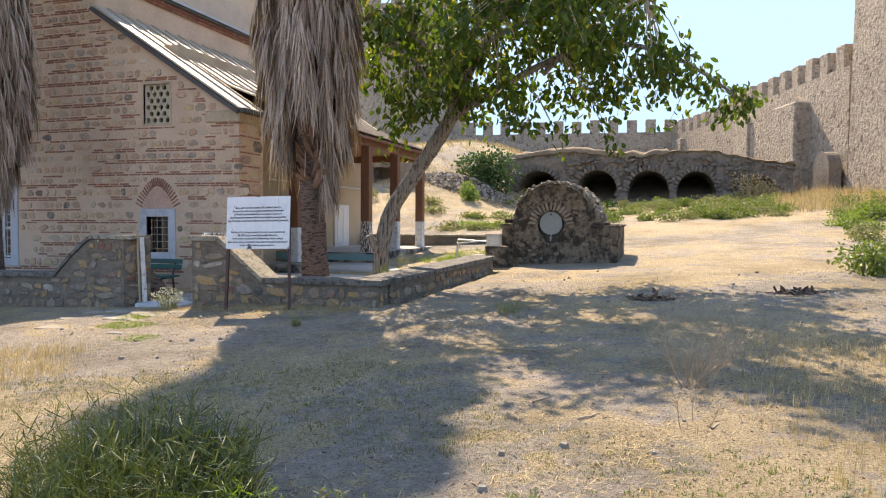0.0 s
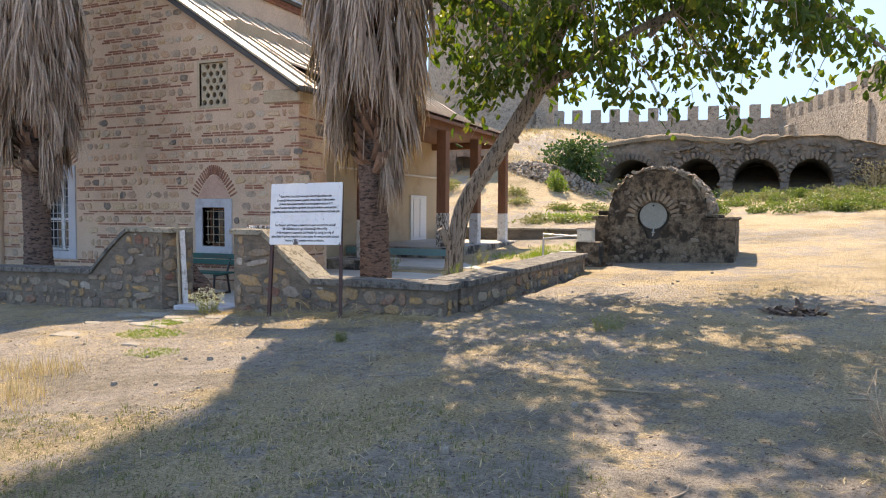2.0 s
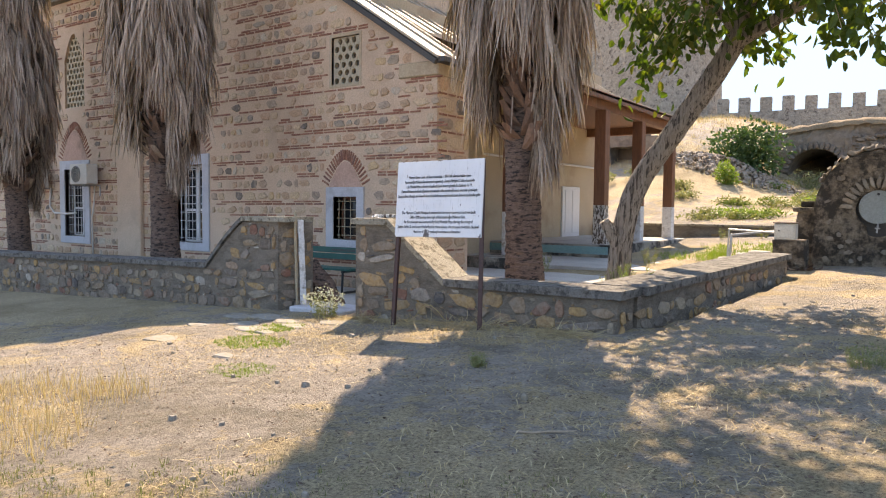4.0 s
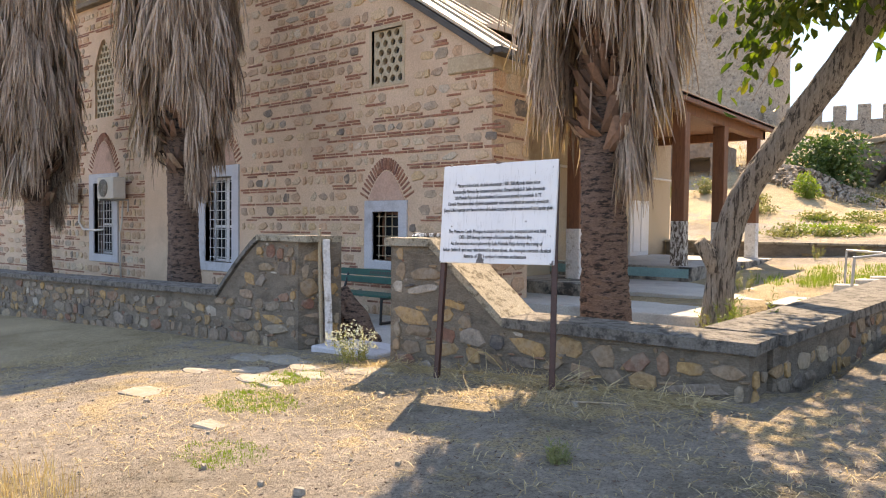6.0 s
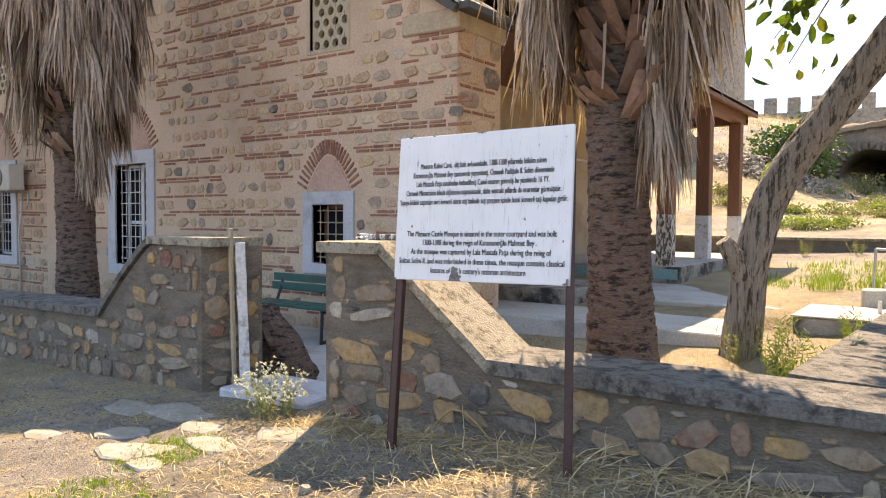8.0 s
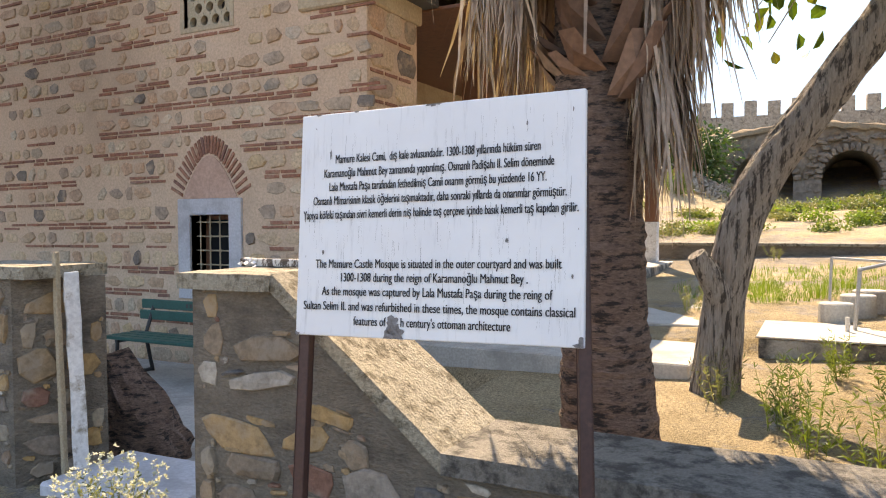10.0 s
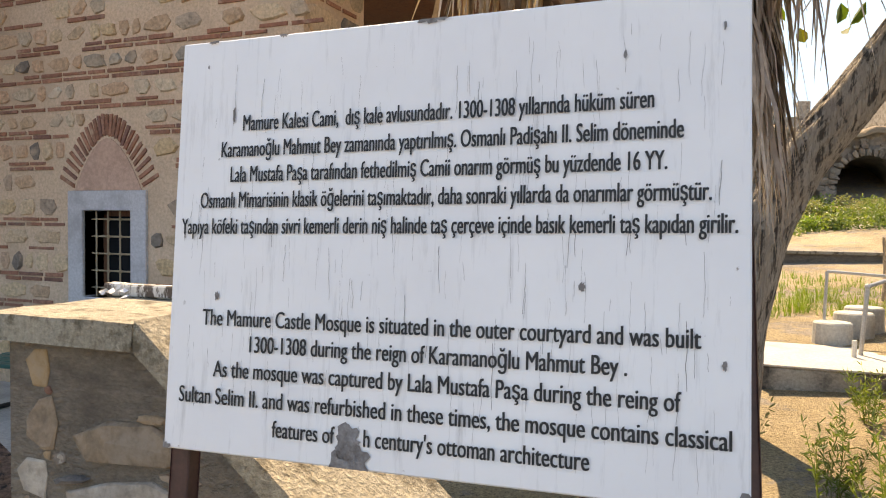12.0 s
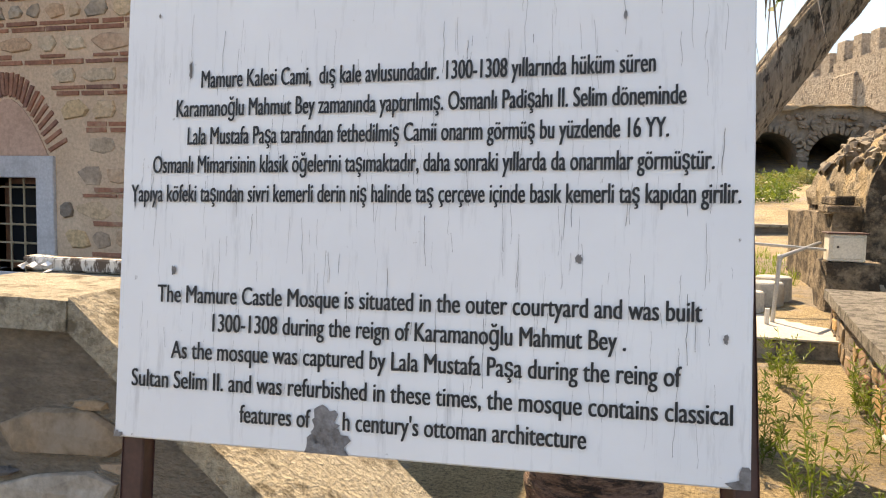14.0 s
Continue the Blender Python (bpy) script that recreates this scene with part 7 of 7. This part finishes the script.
# ---- far field ----
def leafy_mass(name, x, y, z, rx, ry, rz, n, size, mat, label, category, seed, group=""):
    """A bush of many leaves in uneven lumps, on short stems."""
    rg = random.Random(seed)
    V, F = [], []
    lumps = [(Vector((rg.uniform(-.6, .6) * rx, rg.uniform(-.6, .6) * ry, rg.uniform(0.15, .75) * rz)), rg.uniform(0.3, 0.55)) for _ in range(14)]
    for c, r in lumps:
        tube(V, F, [(c.x * 0.3, c.y * 0.3, -0.2), tuple(c * 0.7), tuple(c)], [0.03 * rz, 0.02 * rz, 0.01 * rz], 5, False)
    for k in range(n):
        c, r = rg.choice(lumps)
        u = Vector((rg.gauss(0, 1), rg.gauss(0, 1), rg.gauss(0, 1))).normalized() * rg.uniform(0.55, 1.08)
        p = c + Vector((u.x * r * rx, u.y * r * ry, u.z * r * rz * 0.8))
        if p.z < 0.02:
            p.z = rg.uniform(0.02, 0.2) * rz
        d = (u + Vector((rg.gauss(0, .6), rg.gauss(0, .6), rg.gauss(-.2, .5)))).normalized()
        s = d.cross(Vector((rg.gauss(0, 1), rg.gauss(0, 1), rg.gauss(0, 1)))).normalized()
        leaf(V, F, p, d, s, size * rg.uniform(0.7, 1.3), size * 0.6)
    ob = mesh_ob(name, V, F, mat)
    ob.location = (x, y, z)
    return tagged(ob, label, category, group)


leafy_mass("fig_bush", -10.9, 43.6, 3.1, 2.3, 1.8, 2.6, 2600, 0.22, M_BUSH, "large dark green bush on the rubble mound", "bush", 111)
leafy_mass("shrub", -10.5, 39.7, soil_z(-10.5, 39.7), 0.6, 0.6, 1.0, 700, 0.12, M_HERB_BRIGHT, "bright green shrub on the dry slope", "shrub", 112, "slope shrubs")
for i, (x, y, s, h) in enumerate(((-11.9, 37.3, 0.55, 0.5), (-11.3, 35.9, 0.75, 0.3), (-9.3, 35.7, 0.7, 0.3), (-17.9, 39.7, 0.9, 0.6), (-16.9, 36.1, 0.6, 0.9), (-15.6, 37.5, 0.8, 0.6), (-14.2, 38.0, 0.5, 0.8), (-6.9, 40.2, 0.6, 0.4), (-7.8, 44.3, 0.9, 0.9), (-6.8, 37.0, 0.5, 0.3))):
    leafy_mass("shrub", x, y, soil_z(x, y), s, s, h, 420, 0.10, M_HERB_GREY, "grey-green low shrub on the dry slope", "shrub", 120 + i, "slope shrubs")


def field_greens():
    rg = random.Random(140)
    sites = []
    for k in range(85):
        sites.append((rg.uniform(-4.5, 5.5), rg.uniform(33.5, 44), rg.uniform(0.4, 0.9), rg.uniform(0.25, 0.55), rg.choice((M_HERB, M_HERB_GREY, M_HERB))))
    for k in range(26):
        sites.append((rg.uniform(-9.5, -3.5), rg.uniform(31.5, 43.5), rg.uniform(0.4, 0.9), rg.uniform(0.2, 0.45), rg.choice((M_HERB, M_HERB_GREY, M_HERB_BRIGHT))))
    for k in range(75):
        y = rg.uniform(15, 42)
        sites.append((rg.uniform(4.0, 8.5) + (y - 15) * 0.12 - (1.2 if y < 18 else 0), y, rg.uniform(0.4, 0.9), rg.uniform(0.3, 0.7), rg.choice((M_HERB, M_HERB_GREY, M_HERB_BRIGHT))))
    for i, (x, y, s, h, mat) in enumerate(sites):
        leafy_mass("shrub", x, y, soil_z(x, y) - 0.03, s, s, h, 300, 0.10, mat, "low green field weed patch", "shrub", 200 + i, "field weeds")
    for i, (x, y, s, h) in enumerate(((4.4, 45.0, 1.1, 1.6), (5.3, 45.3, 0.9, 1.2))):
        leafy_mass("shrub", x, y, soil_z(x, y), s, s, h, 700, 0.12, M_STRAW, "dry yellow bush in the end arch", "shrub", 300 + i)
    V, F = [], []
    for k in range(2600):
        x, y = rg.uniform(5, 16), rg.uniform(36, 48)
        stems(V, F, x, y, soil_z(x, y), 3, rg.uniform(0.3, 0.9), 0.3, rg, 0, w=0.012)
    for k in range(2600):
        x, y = rg.uniform(-26, -8), rg.uniform(40, 60)
        stems(V, F, x, y, soil_z(x, y), 3, rg.uniform(0.2, 0.5), 0.3, rg, 0, w=0.012)
    tagged(mesh_ob("dry_grass", V, F, M_STRAW), "tall yellow dry grass on the slope", "grass", kind="stuff")


field_greens()


def rubble_mound():
    rg = random.Random(160)
    V, F = [], []
    for k in range(900):
        a, q = rg.uniform(0, 6.28), math.sqrt(rg.random())
        x, y = -10.9 + math.cos(a) * q * 3.2, 41.9 + math.sin(a) * q * 1.5
        s = rg.uniform(0.08, 0.26)
        v, f = UNIT_STONES[k % 14]
        z = soil_z(x, y) + 0.9 * (1 - q) * (0.4 + 0.6 * (y - 40.4) / 3)
        m = Matrix.Translation((x, y, z)) @ Euler((rg.uniform(0, 6), rg.uniform(0, 6), rg.uniform(0, 6))).to_matrix().to_4x4() @ Matrix.Diagonal((s, s * 0.5, s * 0.8, 1))
        b = len(V)
        V += [m @ Vector(p) for p in v]
        F += [tuple(b + i for i in q2) for q2 in f]
    tagged(mesh_ob("rubble_heap", V, F, M_FORT), "heap of loose grey rubble stones", "rubble", kind="stuff")
    # broken vault on the slope
    ruin = empty("ruined_vault", (-15.6, 41.0, 3), "broken stone vault on the dry slope", "ruin")
    for x0, x1, z1 in ((-17.4, -16.5, 5.2), (-14.9, -14.2, 5.0), (-16.5, -14.9, 5.4)):
        bm = bmesh.new()
        box(bm, x0, x1, 40.6, 42.2, 1.5 if x0 != -16.5 else 4.5, z1)
        rough(bm, 3, 0.12, 1.8)
        under(part("masonry", bm, M_VAULT), ruin)
    # near-black instead of masonry: the vault's inner shade is in this colour
    bm = bmesh.new()
    box(bm, -16.55, -14.85, 41.6, 42.1, 1.5, 4.6)
    under(part("back_wall", bm, M_FASCIA_AND_SHADE), ruin)


rubble_mound()


def far_trees():
    for i, (x, y, z, r) in enumerate(((0.5, 92, 9.5, 3.2), (4.5, 95, 10.5, 3.6), (-2.5, 94, 9.0, 2.6))):
        rg = random.Random(400 + i)
        t = empty("far_tree", (x, y, z - 6), "distant dark green tree behind the fortress wall", "tree", "trees behind the wall")
        V, F = [], []
        tube(V, F, [(0, 0, -2), (0.1, 0, 3), (0.2, 0.1, 6)], [0.35, 0.25, 0.1], 8)
        mesh_ob("trunk", V, F, M_BARK, t)
        V, F = [], []
        for k in range(1600):
            u = Vector((rg.gauss(0, 1), rg.gauss(0, 1), rg.gauss(0, 1))).normalized() * rg.random() ** 0.4
            p = Vector((u.x * r, u.y * r, 6 + u.z * r * 0.9))
            if noise.noise(p * 0.8 + Vector((i * 9, 0, 0))) < -0.1:
                continue
            d = Vector((rg.gauss(0, 1), rg.gauss(0, 1), rg.gauss(0, 1))).normalized()
            s = d.cross(Vector((0.3, 0.5, 0.8))).normalized()
            leaf(V, F, p, d, s, 0.5, 0.3)
        mesh_ob("crown", V, F, M_BUSH, t)["kind"] = "stuff"


far_trees()


def gate_clutter():
    # old stump inside the gateway
    V, F = [], []
    n = 26
    pts = smooth_line([(-9.55, 12.55, -0.5), (-9.5, 12.5, -0.2), (-9.62, 12.45, 0.1), (-9.78, 12.42, 0.4)], 6)
    tube(V, F, pts, [0.36 - 0.012 * i for i in range(len(pts))], n)
    for i in range(len(V)):
        c = pts[min(len(pts) - 1, i // n)]
        q = (i % n) * 2 * math.pi / n
        V[i] = c + (V[i] - c) * (0.8 + 0.5 * abs(noise.noise((math.cos(q) * 3, math.sin(q) * 3, V[i].z * 3))))
    tagged(mesh_ob("tree_stump", V, F, M_PALMBARK), "rough brown stump behind the gate pier", "stump")
    plant("grass_tuft", -9.0, 12.9, 40, 0.22, 0.16, M_HERB, "dark green tuft on the paving", "grass", 501, 4, 0.006, 0.05, 0.004, z=-0.31)
    # pale dry stalk bent into an arc against the wall
    V, F = [], []
    arc = [(-6.95 + 0.42 * t, 11.36 - 0.04 * math.sin(t * 3), -0.02 + 0.16 * math.sin(math.pi * min(1, t))) for t in (0, 0.2, 0.4, 0.6, 0.8, 1.0)]
    tube(V, F, arc, [0.006] * 6, 6)
    tagged(mesh_ob("dry_stalk", V, F, M_STRAW), "pale dry stalk bent in an arc by the wall", "stalk")
    # tangle of dry stalks along the wall foot
    rg = random.Random(505)
    V, F = [], []
    for k in range(900):
        x, y = rg.uniform(-8.0, -4.7), 11.45 - abs(rg.gauss(0, 0.22))
        a = rg.uniform(0, 6.28)
        L = rg.uniform(0.1, 0.34)
        p = Vector((x, y, soil_z(x, y) + 0.01))
        pts = [p]
        d = Vector((math.cos(a), math.sin(a) * 0.5, rg.uniform(0, 0.5))).normalized()
        for s in range(3):
            d = (d + Vector((rg.uniform(-.3, .3), rg.uniform(-.2, .2), rg.uniform(-.35, .1)))).normalized()
            p = p + d * L / 3
            p.z = max(p.z, soil_z(p.x, p.y) + 0.006)
            p.y = min(p.y, 11.46)
            pts.append(p.copy())
        strip(V, F, pts, [0.0025, 0.003, 0.0025, 0.001], Vector((-math.sin(a), math.cos(a), 0.3)).normalized())
    tagged(mesh_ob("dry_stalks", V, F, M_STRAW), "tangled dry stalks along the wall foot", "straw", kind="stuff")


gate_clutter()


def cap_board():
    b = empty("white_board", (-7.85, 11.95, 1.11), "peeling white timber board lying on the pier cap", "board")
    bm = bmesh.new()
    box(bm, -8.10, -7.56, 11.93, 11.985, 1.108, 1.152, 0.006)
    rough(bm, 3, 0.004, 14)
    under(part("plank", bm, M_TIMBER_WORN), b)
    V, F = [], []
    rg = random.Random(61)
    for k in range(7):
        p = Vector((-8.09 + 0.022 * k, 11.91 + rg.uniform(-.02, .02), 1.112 + rg.uniform(0, .025)))
        d = Vector((rg.uniform(-.5, 1), rg.uniform(-.6, .2), rg.uniform(-.1, .6))).normalized()
        strip(V, F, [p, p + d * 0.02, p + d * 0.04 + Vector((0, 0, -0.015))], [0.008, 0.012, 0.006], Vector((0.2, 0.9, 0.4)).normalized())
    under(mesh_ob("torn_wrapping", V, F, M_WHITE, None, "scrap of torn white plastic"), b)["kind"] = "stuff"


cap_board()


# ---- masonry pieces of walls ----
def pinnings(items):
    """Small stones wedged into the joints between the large ones."""
    rg = random.Random(77)
    out = []
    for m in items:
        for k in range(2):
            at = (rg.choice((-0.46, 0.46)) * rg.uniform(0.4, 1), -0.02, rg.choice((-0.56, 0.56)))
            out.append(m @ Matrix.Translation(at) @ Matrix.Diagonal((rg.uniform(0.18, 0.36), 0.75, rg.uniform(0.16, 0.3), 1)))
    return out


lay(facade_stones, facade, "stone", "rubble", M_FSTONE, (-10.8, FY, 1.5), 280)
lay(facade_bricks, facade, "brick", "brick", M_BRICK, (-11.4, FY, 1.9), 280)
lay(flank_stones, mosque_flank, "stone", "block", M_FSTONE, (-9.4, 15.3, 2), 60)
lay(flank_bricks, mosque_flank, "brick", "brick", M_BRICK, (-9.4, 15.3, 2), 60)
lay(rub_r, wall_r, "stone", "rubble", M_RUBBLE, (-6.5, 11.5, 0.3), 280)
lay(pinnings(rub_r), wall_r, "pinning_stone", "rubble", M_RUBBLE, (-6.5, 11.5, 0.3), 0)
lay(rub_l, wall_l, "stone", "rubble", M_RUBBLE, (-9.8, 11.5, 0.4), 280)
lay(pinnings(rub_l), wall_l, "pinning_stone", "rubble", M_RUBBLE, (-9.8, 11.5, 0.4), 0)
lay(rub_s, wall_s, "stone", "rubble", M_RUBBLE, (-4.5, 12, 0.2), 150)
lay(rub_s_in, wall_s, "stone", "rubble", M_RUBBLE, (-4.5, 14, 0.2), 100)
lay(arcade_stones, arcade_front, "stone", "rubble", M_VAULTSTONE, (0, AY, 4), 200)
